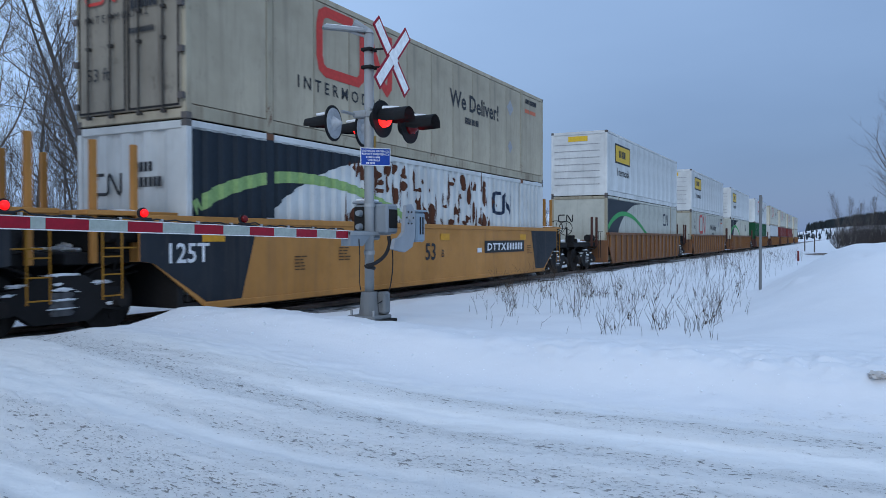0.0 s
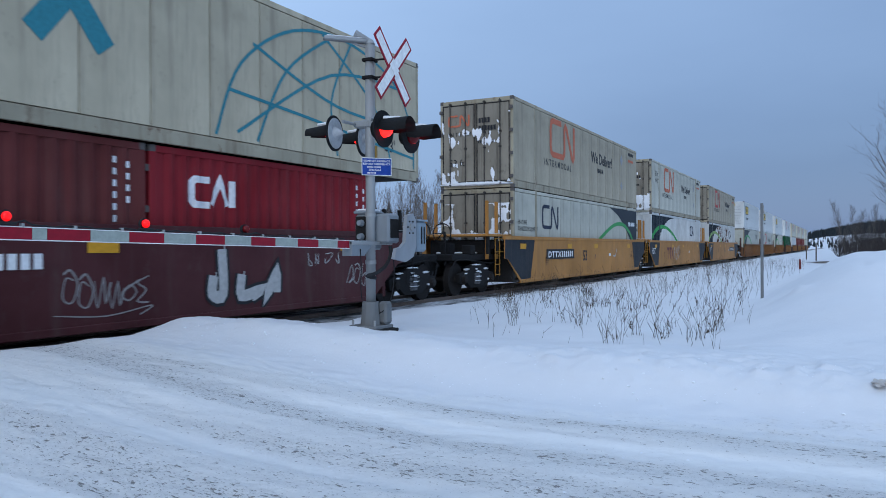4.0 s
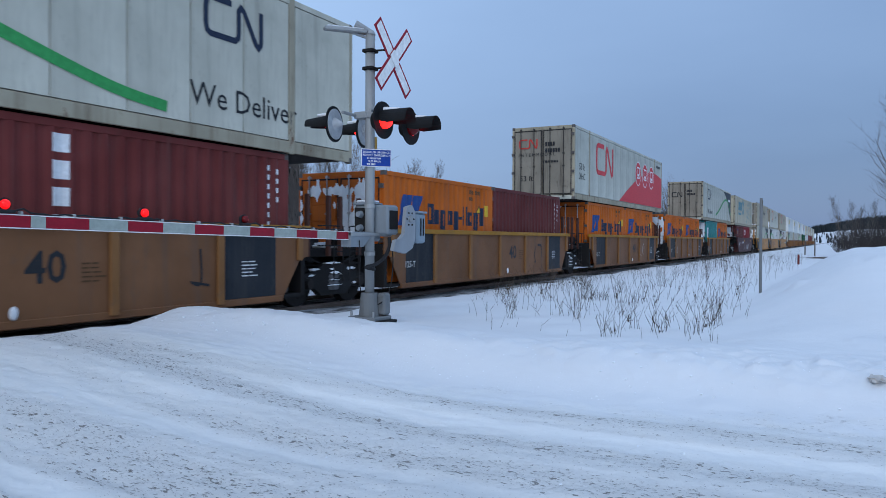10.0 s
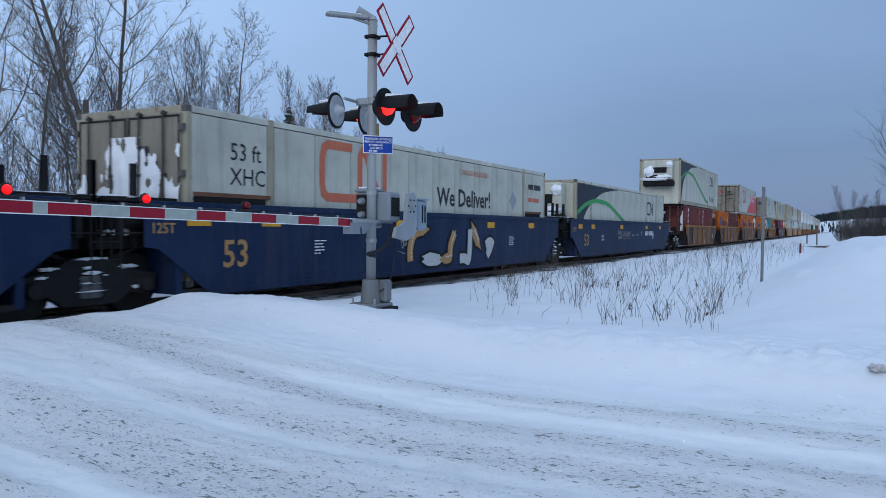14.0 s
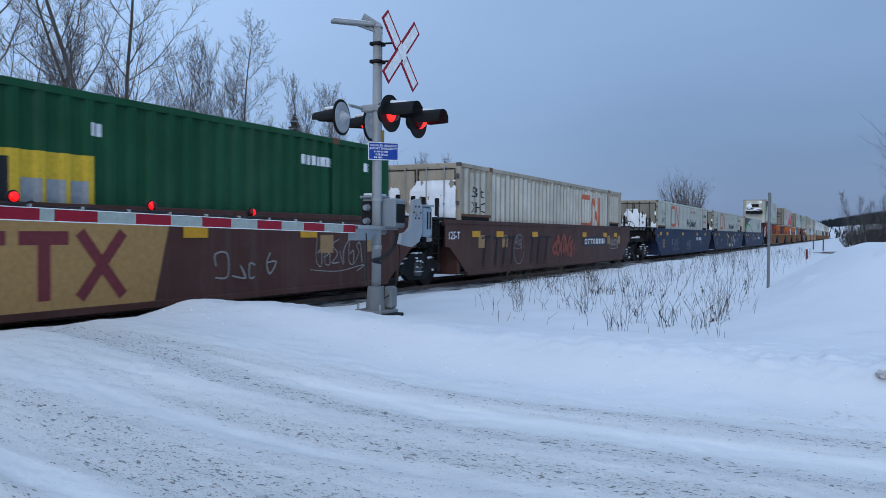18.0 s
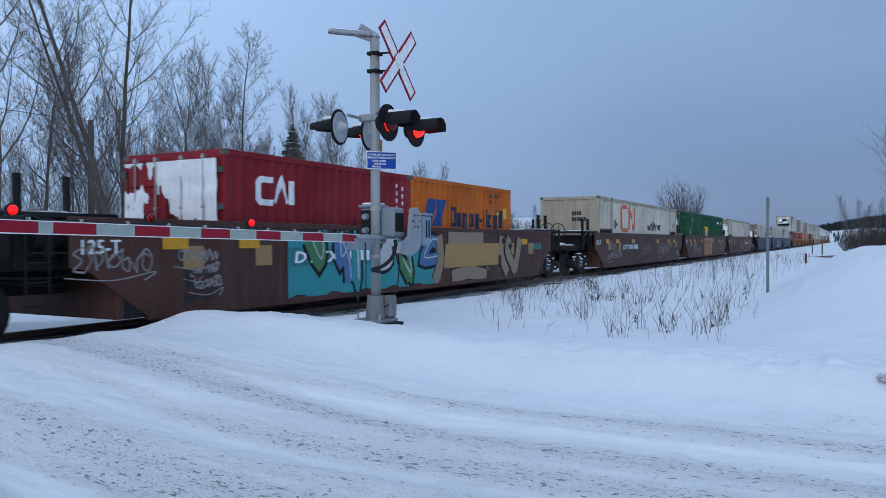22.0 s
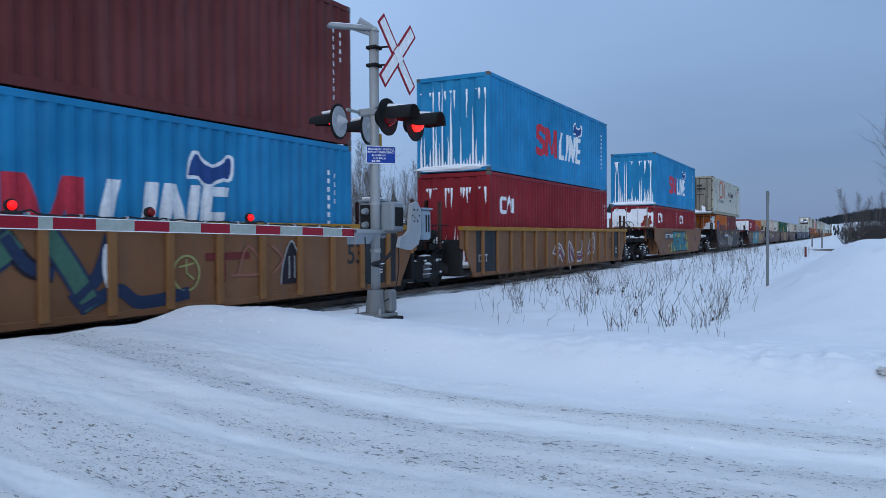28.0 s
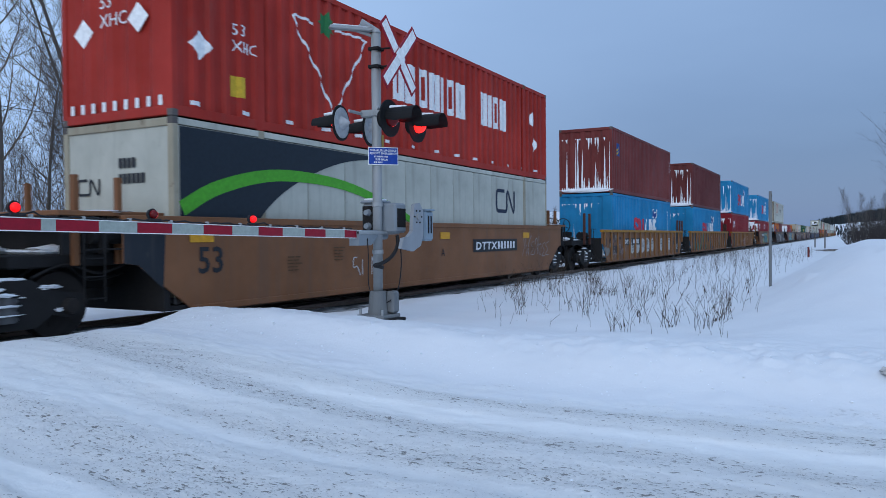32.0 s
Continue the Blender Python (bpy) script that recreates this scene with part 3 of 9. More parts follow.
def container(name, label, length, height, mat, ribbed=True, end="wall", wide=None, roof_mat=None, group="containers on the train"):
    """A freight container: frame, sides, roof, floor, castings, and doors or a corrugated wall at the trailing end."""
    w = wide or (2.591 if length > 13 else 2.438)
    half, h = length / 2, height
    c = thing("freight_container" if not name else name, 0, 0, 0, label, "container", group)
    c["half"], c["sheet"], c["wide"], c["ribbed"], c["end_lift"] = half, half - 0.09, w, 1 if ribbed else 0, 0.058 if end != "wall" else -0.02
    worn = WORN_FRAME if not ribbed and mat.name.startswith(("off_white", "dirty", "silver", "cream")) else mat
    if ribbed:
        for out in (-1, 1):
            part("side_wall", shared(("side_wall", length, h, w, out), lambda out=out: shape(corrugated, half - 0.09, 0.16, h - 0.10, out * (w / 2 - 0.004), out)), mat, c)
            if length > 13:
                for x in (-F40 / 2, F40 / 2):
                    y0, y1 = sorted((out * (w / 2 - 0.06), out * (w / 2 + 0.003)))
                    part("lift_post", shared(("lift_post", h, y0), lambda y0=y0, y1=y1: shape(box, -0.10, 0.10, y0, y1, 0.0, h, 0.01)), mat, c, at=pose(x, 0, 0))
                    part("lift_casting", shared(("lift_casting", h, y0), lambda y0=y0, y1=y1: shape(box, -0.11, 0.11, y0 - 0.004, y1 + 0.004, h - 0.13, h + 0.004, 0.012)), RUST_STEEL, c, at=pose(x, 0, 0))
    else:
        post = (F53 - F40) / 2 if length > 13 else 0.0
        edges = [-half + 0.1]
        if post:
            mid = [(-half + post) + 0.09 + (F40 - 0.18) * k / 10 for k in range(11)]
            edges = [[-half + 0.1, -half + post - 0.09]] + [[mid[k], mid[k + 1]] for k in range(10)] + [[half - post + 0.09, half - 0.1]]
        else:
            edges = [[-half + 0.1 + (length - 0.2) * k / 8, -half + 0.1 + (length - 0.2) * (k + 1) / 8] for k in range(8)]
        for out in (-1, 1):
            y0, y1 = sorted((out * (w / 2 - 0.05), out * (w / 2 - 0.004)))
            for a, b in edges:
                me = shared(("side_panel", round(b - a, 3), h, y0), lambda a=a, b=b, y0=y0, y1=y1: shape(box, -(b - a) / 2 + 0.009, (b - a) / 2 - 0.009, y0, y1, 0.25, h - 0.13, 0.006))
                part("side_panel", me, mat, c, at=pose((a + b) / 2, 0, 0))
        if post:
            for x in (-half + post, half - post):
                for out in (-1, 1):
                    y0, y1 = sorted((out * (w / 2 - 0.06), out * (w / 2 + 0.004)))
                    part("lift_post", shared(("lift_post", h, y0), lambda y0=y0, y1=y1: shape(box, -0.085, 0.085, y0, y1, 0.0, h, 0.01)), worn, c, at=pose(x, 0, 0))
    # frame
    def rails(out):
        bm = bmesh.new()
        y0, y1 = sorted((out * (w / 2 - 0.07), out * w / 2))
        box(bm, -half + 0.1, half - 0.1, y0, y1, 0.02, 0.175 if ribbed else 0.235, 0.006)
        return bm
    def top_rail(out):
        bm = bmesh.new()
        y0, y1 = sorted((out * (w / 2 - 0.07), out * (w / 2 + 0.002)))
        box(bm, -half + 0.1, half - 0.1, y0, y1, h - 0.115, h - 0.01, 0.006)
        return bm
    for out in (-1, 1):
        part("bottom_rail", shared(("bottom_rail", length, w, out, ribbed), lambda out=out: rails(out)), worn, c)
        part("top_rail", shared(("top_rail", length, h, w, out), lambda out=out: top_rail(out)), mat, c)
        for xe in (-1, 1):
            x0, x1 = sorted((xe * half, xe * (half - 0.12)))
            y0, y1 = sorted((out * w / 2, out * (w / 2 - 0.12)))
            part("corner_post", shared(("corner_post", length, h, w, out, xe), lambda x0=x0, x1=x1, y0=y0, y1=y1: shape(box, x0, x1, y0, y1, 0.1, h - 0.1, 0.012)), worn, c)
            for z in (0.0, h - 0.12):
                me = shared(("corner_casting", length, w, out, xe, z), lambda x0=x0, x1=x1, y0=y0, y1=y1, z=z, out=out, xe=xe: shape(box, x0 - 0.004, x1 + 0.004, y0 - 0.004, y1 + 0.004, z, z + 0.12, 0.015))
                part("corner_casting", me, CASTING, c)
    def lid():
        bm = bmesh.new()
        box(bm, -half + 0.08, half - 0.08, -w / 2 + 0.06, w / 2 - 0.06, h - 0.05, h - 0.02)
        return bm
    part("roof", shared(("roof", length, h, w), lid), roof_mat or mat, c)
    part("floor", shared(("floor", length, w), lambda: shape(box, -half + 0.08, half - 0.08, -w / 2 + 0.065, w / 2 - 0.065, 0.05, 0.15)), DARK, c)
    def wall_end(xe):
        bm = bmesh.new()
        n = 9
        xs = xe * (half - 0.02)
        ys, z0, z1 = [], 0.14, h - 0.12
        for k in range(n + 1):
            y = -w / 2 + 0.1 + (w - 0.2) * k / n
            d = 0.0 if k % 2 else 0.045
            ys += [(y - 0.08, d), (y + 0.08, d)] if 0 < k < n else [(y, 0.0)]
        lo = [bm.verts.new((xs - xe * d, y, z0)) for y, d in ys]
        hi = [bm.verts.new((xs - xe * d, y, z1)) for y, d in ys]
        for k in range(len(ys) - 1):
            bm.faces.new((lo[k], lo[k + 1], hi[k + 1], hi[k]))
        return bm
    def flat_end(xe):
        x0, x1 = sorted((xe * (half - 0.03), xe * (half - 0.07)))
        return shape(box, x0, x1, -w / 2 + 0.1, w / 2 - 0.1, 0.14, h - 0.12, 0.01)
    make = wall_end if ribbed else flat_end
    part("end_wall", shared(("end_wall", length, h, w, 1, ribbed), lambda: make(1)), mat, c)
    if end == "door":
        door_end(c, half, w, h, GRIMY_DOOR if mat.name.startswith(("off_white", "dirty", "silver")) else mat)
    else:
        part("end_wall", shared(("end_wall", length, h, w, -1, ribbed), lambda: make(-1)), mat, c)
    def sill(z0, z1):
        return shape(box, -half, -half + 0.1, -w / 2 + 0.11, w / 2 - 0.11, z0, z1, 0.01)
    part("end_sill", shared(("end_sill", length, w), lambda: sill(0.02, 0.17)), mat, c)
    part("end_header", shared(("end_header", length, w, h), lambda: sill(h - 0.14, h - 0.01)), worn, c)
    return c


def lump(bm, at, size, seed, rough=0.55):
    """A ragged lump of frozen snow."""
    r = bmesh.ops.create_icosphere(bm, subdivisions=3, radius=1.0)
    for v in r["verts"]:
        k = 1 + rough * noise.noise(v.co * 2.2 + Vector((seed, 0, 0))) + 0.3 * rough * noise.noise(v.co * 6 + Vector((seed, 5, 0)))
        v.co = Vector(at) + Vector((v.co.x * size[0] * k, v.co.y * size[1] * k, v.co.z * size[2] * k))


def cool_unit(c, mat):
    """Refrigeration unit on the trailing end of a container."""
    half, w = c["half"], c["wide"]
    u = part("cooling_unit", shape(box, -half - 0.62, -half - 0.001, -0.88, 0.88, 1.55, 2.75, 0.05), mat, c, "white refrigeration unit caked with snow")
    part("fan_shroud", shape(box, -half - 0.66, -half - 0.60, -0.55, 0.70, 1.95, 2.30, 0.02), DARK, u)
    part("grille", shape(box, -half - 0.655, -half - 0.60, -0.75, 0.75, 1.60, 1.82, 0.02), DARK, u)
    part("fuel_tank", shape(box, -half - 0.55, -half - 0.001, -0.95, 0.95, 1.12, 1.50, 0.06), DARK, u)
    bm = bmesh.new()
    for y, z, w, t in ((0.55, 2.05, 0.32, 0.34), (-0.35, 1.72, 0.5, 0.12), (0.2, 1.55, 0.8, 0.09), (-0.7, 2.45, 0.2, 0.2)):
        lump(bm, (-half - 0.62, y, z), (0.11, w, t), int(10 * (y + z)))
    part("caked_snow", bm, ICE_SNOW, u, "lumps of frozen snow", smooth=True)


def frost_sheet(c, amount, seed):
    """Snow packed on a door end: a thin crust with ragged gaps, thickest low down and between the rods."""
    half, w, step, lift = c["half"], c["wide"], 0.02, c["end_lift"] + 0.004
    ny, nz = int((w - 0.16) / step), int(2.25 / step)
    verts, faces, index = [], [], {}
    def cover(j, k):
        y, z = -w / 2 + 0.08 + j * step, 0.18 + k * step
        q = Vector((y * 1.1 + seed, z * 0.8, seed * 0.7))
        f = noise.noise(q) + 0.55 * noise.noise(q * 2.7) + 0.35 * noise.noise(Vector((y * 9, z * 2.2, seed)))
        low = 0.45 * math.exp(-(z - 0.15) / 0.5) + 0.15 * math.sin(z * 9.5) ** 2
        return f + low + 0.42 * amount - 0.62
    def corner(j, k):
        if (j, k) not in index:
            index[(j, k)] = len(verts)
            d = max(0.0, min(0.05, 0.06 * cover(j, k)))
            verts.append((-half - lift - d, -w / 2 + 0.08 + j * step, 0.18 + k * step))
        return index[(j, k)]
    for j in range(ny):
        for k in range(nz):
            if cover(j + 0.5, k + 0.5) > 0:
                faces.append((corner(j, k), corner(j, k + 1), corner(j + 1, k + 1), corner(j + 1, k)))
    me = bpy.data.meshes.new("caked_snow")
    me.from_pydata(verts, [], faces)
    me.materials.append(None)
    me.polygons.foreach_set("use_smooth", [True] * len(faces))
    part("caked_snow", me, ICE_SNOW, c, "white snow frozen onto the doors")
    bm = bmesh.new()
    lump(bm, (-half - lift, 0, 0.15), (0.07, w / 2 - 0.1, 0.06), seed, 0.35)
    part("snow_ledge", bm, ICE_SNOW, c, smooth=True)


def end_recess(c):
    """Dark panels on the side in place of shaded recesses under the overhanging ends of a long box, outside its lift
    posts.
    """
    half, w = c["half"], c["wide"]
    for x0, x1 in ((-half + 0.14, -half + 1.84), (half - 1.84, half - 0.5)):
        # stands proud of the wall; its black is the shade of the hollow
        part("end_recess", shape(box, x0, x1, -w / 2 - 0.012, -w / 2 + 0.05, 0.02, 1.46, 0.004), DARK, c, "dark panel in place of the shaded recess under the end")
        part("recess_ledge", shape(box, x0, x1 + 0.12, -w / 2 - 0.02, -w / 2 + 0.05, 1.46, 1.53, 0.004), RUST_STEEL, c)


def underside(c):
    """Cross members under the overhanging trailing end, with snow packed between them."""
    half, w = c["half"], c["wide"]
    for k in range(7):
        x = -half + 0.16 + 0.27 * k
        part("cross_member", shared(("cross_member", w), lambda: shape(box, -0.05, 0.05, -w / 2 + 0.08, w / 2 - 0.08, -0.045, 0.05, 0.008)), DARK, c, at=pose(x, 0, 0.012 + 0.04))
        if k % 3 != 1:
            part("packed_snow", shared(("packed_snow", w, k % 2), lambda k=k: shape(box, -0.05, 0.05, -w / 2 + 0.10 + 0.3 * (k % 2), w / 2 - 0.1 - 0.2 * (1 - k % 2), -0.03, 0.03, 0.02)), ICE_SNOW, c, at=pose(x + 0.13, 0, 0.045))


def snow_on_end(c, amount=1.0, seed=0):
    """Snow blown into the corrugations and along the sill of the trailing end."""
    r = random.Random(seed)
    half, w = c["half"], c["wide"]
    if c["end_lift"] > 0:
        frost_sheet(c, amount, seed)
        return
    bm = bmesh.new()
    lift = c["end_lift"] + 0.012
    n = 22
    for k in range(n):
        y0 = -w / 2 + 0.09 + (w - 0.18) * k / n
        y1 = y0 + (w - 0.18) / n * r.uniform(0.55, 1.0)
        for base, way in ((0.17, 1), (2.44, -1)):
            top = (0.10 + r.random() ** 2.2 * 1.45 * amount) * (1.0 if way > 0 else 0.35)
            if way < 0 and r.random() < 0.45:
                continue
            left, right = [], []
            for q in range(7):
                f = q / 6
                s = (1 - f ** 1.6)
                m = (y0 + y1) / 2 + 0.02 * r.uniform(-1, 1) * f
                left.append((m - (y1 - y0) / 2 * s * r.uniform(0.8, 1.1), base + way * top * f))
                right.append((m + (y1 - y0) / 2 * s * r.uniform(0.8, 1.1), base + way * top * f))
            a = [bm.verts.new((-half - lift - 0.006 * (q % 2), *p)) for q, p in enumerate(left)]
            b = [bm.verts.new((-half - lift - 0.006 * (q % 2), *p)) for q, p in enumerate(right)]
            for q in range(6):
                bm.faces.new((a[q], a[q + 1], b[q + 1], b[q]))
    lump(bm, (-half - lift, 0, 0.13), (0.09, w / 2 - 0.05, 0.10), seed, 0.3)
    part("caked_snow", bm, ICE_SNOW, c, "white snow frozen onto the end")


def washed_crests(c, mat):
    """Clean bands along the outer folds of a corrugated side whose broad faces are grimy."""
    half = c["sheet"]
    pitch, _, folds = fold_of(half)
    r = random.Random(int(half * 7))
    for k in range(1, int(2 * half / pitch)):
        x = -half + k * pitch
        a, b = x - (1 - folds[3]) * pitch, x + folds[1] * pitch * r.uniform(0.55, 1.0)
        if a < -half + 0.25 or b > half - 0.25 or min(abs(abs(q) - F40 / 2) for q in (a, b)) < 0.14:
            continue
        z0, z1 = 0.19 + r.uniform(0, 0.2), 2.78 - r.uniform(0, 0.15)
        on_side("washed_crest", shape(flat_mesh, [[(a, z0), (b, z0), (b, z1), (a, z1)]]), mat, c, "clean pale band on a fold" if k == 1 else "", lift=0.003)


def placard(c, x, z, s=0.26, mat=None):
    on_side("placard", shape(flat_mesh, [[(x - s, z), (x, z - s), (x + s, z), (x, z + s)]]), mat or GREY_PATCH, c)


# house marks are drawn as plain bent bands
def worm(c, x, z, s, mat, end=False):
    """A square bracket and a slanted fold, joined as one band."""
    left = [(x + 1.35 * s, z + 1.0 * s), (x + 0.25 * s, z + 1.0 * s), (x + 0.07 * s, z + 0.93 * s), (x, z + 0.75 * s), (x, z + 0.25 * s), (x + 0.07 * s, z + 0.07 * s), (x + 0.25 * s, z),
            (x + 1.55 * s, z), (x + 1.72 * s, z + 0.1 * s), (x + 1.75 * s, z + 0.25 * s), (x + 1.75 * s, z + 0.86 * s), (x + 1.88 * s, z + 0.98 * s), (x + 2.05 * s, z + 0.9 * s), (x + 2.75 * s, z + 0.08 * s), (x + 2.9 * s, z), (x + 3.03 * s, z + 0.1 * s), (x + 3.05 * s, z + 0.25 * s), (x + 3.05 * s, z + 1.05 * s)]
    left = [(x + (p - x) * 0.72, q) for p, q in left]
    bm = shape(stroke, left, 0.17 * s)
    (on_end if end else on_side)("house_mark", bm, mat, c)


def wave_trailing(c, h, flat=False, green=None):
    """Dark field and green wave at the trailing end; flat: a longer, lower wave."""
    a = -c["half"]
    edge = bow([(6.2, h - 0.14), (4.8, 2.64), (3.54, 2.49), (2.2, 2.1), (1.2, 1.6), (0.6, 0.9), (0.3, 0.25)] if flat else
               [(6.4, h - 0.14), (4.6, h - 0.32), (3.2, h - 0.75), (2.2, 1.6), (1.55, 0.9), (1.15, 0.25)])
    outline = [(a + 0.13, h - 0.14)] + [(a + 0.13, 0.25)] + [(a + x, z) for x, z in edge[::-1]]
    bm = bmesh.new()
    for k in range(len(edge) - 1):
        (x0, z0), (x1, z1) = edge[k], edge[k + 1]
        flat_mesh(bm, [[(a + 0.13, z1), (a + x1, z1), (a + x0, z0), (a + 0.13, z0)]])
    on_side("dark_field", bm, NAVY, c, lift=0.006)
    if c["ribbed"]:
        x, y = -F40 / 2, -c["wide"] / 2 - 0.005
        low = min((z for q, z in edge if a + q > x - 0.1), default=0.25)
        bm = shape(flat_mesh, [[(x - 0.1, low), (x + 0.1, low), (x + 0.1, h), (x - 0.1, h)]])
        for v in bm.verts:
            v.co.y = y
        part("dark_field", bm, NAVY, c)
    if flat:
        line = [(0.14, 1.60), (1.2, 1.95), (2.4, 2.13), (3.54, 2.13), (4.5, 2.05), (5.64, 1.79), (7.27, 1.33), (8.8, 0.9), (10.2, 0.55), (11.2, 0.42)]
    else:
        line = [(0.16, 1.48), (0.98, 1.86), (2.38, 2.14), (4.2, 2.10), (5.8, 1.80), (7.2, 1.38), (8.6, 0.95), (9.8, 0.5)]
    on_side("green_wave", shape(stroke, [(a + x, z) for x, z in bow(line)], 0.17 if flat else (0.25, 0.12)), green or GREEN, c, lift=0.010)
    worm(c, a + 12.0, 1.76, 0.60, WRITE_NAVY)


def wave_leading(c, h, mark=2.6):
    """Dark field in the leading corner, with a green wave that runs up to it."""
    b = c["half"]
    edge = bow([(-5.0, h - 0.14), (-3.6, h - 0.45), (-2.4, h - 0.95), (-1.4, 1.35), (-0.7, 0.75), (-0.2, 0.3)])
    bm = bmesh.new()
    for k in range(len(edge) - 1):
        (x0, z0), (x1, z1) = edge[k], edge[k + 1]
        flat_mesh(bm, [[(b + x1, z1), (b - 0.13, z1), (b - 0.13, z0), (b + x0, z0)]])
    on_side("dark_field", bm, NAVY, c, lift=0.006)
    on_side("green_wave", shape(stroke, [(b + x, z) for x, z in bow([(-9.6, 0.55), (-7.8, 0.95), (-5.8, 1.6), (-4.2, 2.0), (-2.8, 2.05), (-1.6, 1.75), (-0.7, 1.2), (-0.15, 0.8)])], 0.17), GREEN, c, lift=0.010)
    on_side("number_panel", shape(bars, b - 1.75, 2.0, 0.19, [0.5] * 4 + [-0.4] + [0.5] * 6, 0.12), WRITE_WHITE, c, lift=0.012)
    worm(c, -b + mark, 1.70, 0.72, WRITE_NAVY)


def intermodal(c, mark=None, words=True, shift=0.0):
    a = -c["half"]
    worm(c, a + 3.45, 1.42, 1.2, mark or WRITE_RED)
    on_side("lettering", lettering("INTERMODAL", a + 2.75, 0.98, 0.24, 1.62, 0.02), WRITE_BLACK, c)
    on_side("lettering", lettering("We Deliver!", a + 8.7 + shift, 1.62, 0.46, 1.0, 0.03), WRITE_BLACK, c)
    on_side("address_panel", shape(bars, a + 9.6 + shift, 1.25, 0.17, [0.6, 0.6, 0.6, -0.2, 0.5, 0.5, -0.2, 0.5, 0.5], 0.15), WRITE_BLACK, c)
    if words:
        on_side("lettering", lettering("53 ft\nXHC", a + 0.92, 2.05, 0.28), WRITE_BLACK, c)
    on_side("number_panel", shape(bars, a + 14.5, 2.5, 0.15, [0.5] * 4 + [-0.4] + [0.5] * 6, 0.12), WRITE_BLACK, c)
    on_side("faded_notice", shape(bars, a + 14.45, 2.2, 0.12, [3.2, 4.5], 0.4), WRITE_FADED, c)
    placard(c, a + 13.2, 2.15)
    placard(c, a + 13.2, 0.95, 0.2)


def deliver_low(c, mark=None):
    """Long band mark and the slogan low on the side, for the boxes that travel alone."""
    a = -c["half"]
    worm(c, a + 3.5, 1.58, 1.05, mark or WRITE_FADED)
    on_side("lettering", lettering("We Deliver!", a + 8.3, 1.56, 0.47, 1.0, 0.03), WRITE_BLACK, c)
    on_side("lettering", lettering("53 ft\nXHC", a + 0.95, 2.1, 0.30), WRITE_BLACK, c)
    on_side("lettering", lettering("CHASSIS REQUIRED", a + 9.6, 2.42, 0.14, 1.1), WRITE_FADED, c)
    on_side("number_panel", shape(bars, a + 14.6, 2.25, 0.17, [0.5] * 4 + [-0.4] + [0.5] * 6, 0.12), WRITE_BLACK, c)
    on_side("faded_notice", shape(bars, a + 14.55, 1.85, 0.13, [3.2, 4.2], 0.4), WRITE_FADED, c)
    placard(c, a + 13.3, 1.85, 0.3)


def end_writing(c, mat=None, mark=None):
    m = mat or WRITE_BLACK
    h = 2.896
    if mark:
        worm(c, -0.95, 2.05 if mark in (WRITE_RED, WRITE_FADED) else 1.75, 0.33, mark, end=True)
    if mark in (WRITE_RED, WRITE_FADED):
        on_end("lettering", lettering("INTERMODAL", -1.0, 1.72, 0.13, 1.5), WRITE_BLACK, c)
        on_end("lettering", lettering("53 ft", -0.95, 0.75, 0.22), WRITE_BLACK, c)
        on_end("address_panel", shape(bars, 0.1, 1.45, 0.09, [0.5] * 9, 0.2), WRITE_BLACK, c)
    on_end("number_panel", shape(bars, 0.12, 2.1, 0.16, [0.5] * 4, 0.15), m, c)
    on_end("number_panel", shape(bars, 0.12, 1.85, 0.16, [0.5] * 6, 0.15), m, c)


def letter_blocks(c, x, z, height, pattern, mat, slant=0.0, name="brand_panel"):
    """A brand name as plain shapes, bars and square rings: pattern of (width, base, top) in letter heights."""
    t = 0.19 * height
    for k, (w, lo, hi) in enumerate(pattern):
        bm = bmesh.new()
        lean = lambda zz: (zz - z) * slant
        x0, x1, z0, z1 = x, x + w * height, z + lo * height, z + hi * height
        if w < 0.36 or hi - lo < 0.3:
            flat_mesh(bm, [[(x0 + lean(z0), z0), (x1 + lean(z0), z0), (x1 + lean(z1), z1), (x0 + lean(z1), z1)]])
        else:
            m = t / 2
            pts = [(x0 + m, z0 + m), (x1 - m, z0 + m), (x1 - m, z1 - m), (x0 + m, z1 - m)]
            stroke(bm, [(p + lean(q), q) for p, q in pts], t, True)
            if k % 3 == 1:
                flat_mesh(bm, [[((x0 + x1) / 2 - m + lean(z0 + t), z0 + t), ((x0 + x1) / 2 + m + lean(z0 + t), z0 + t), ((x0 + x1) / 2 + m + lean(z1 - t), z1 - t), ((x0 + x1) / 2 - m + lean(z1 - t), z1 - t)]])
        x += (w + 0.13) * height
        on_side(name, bm, mat, c)


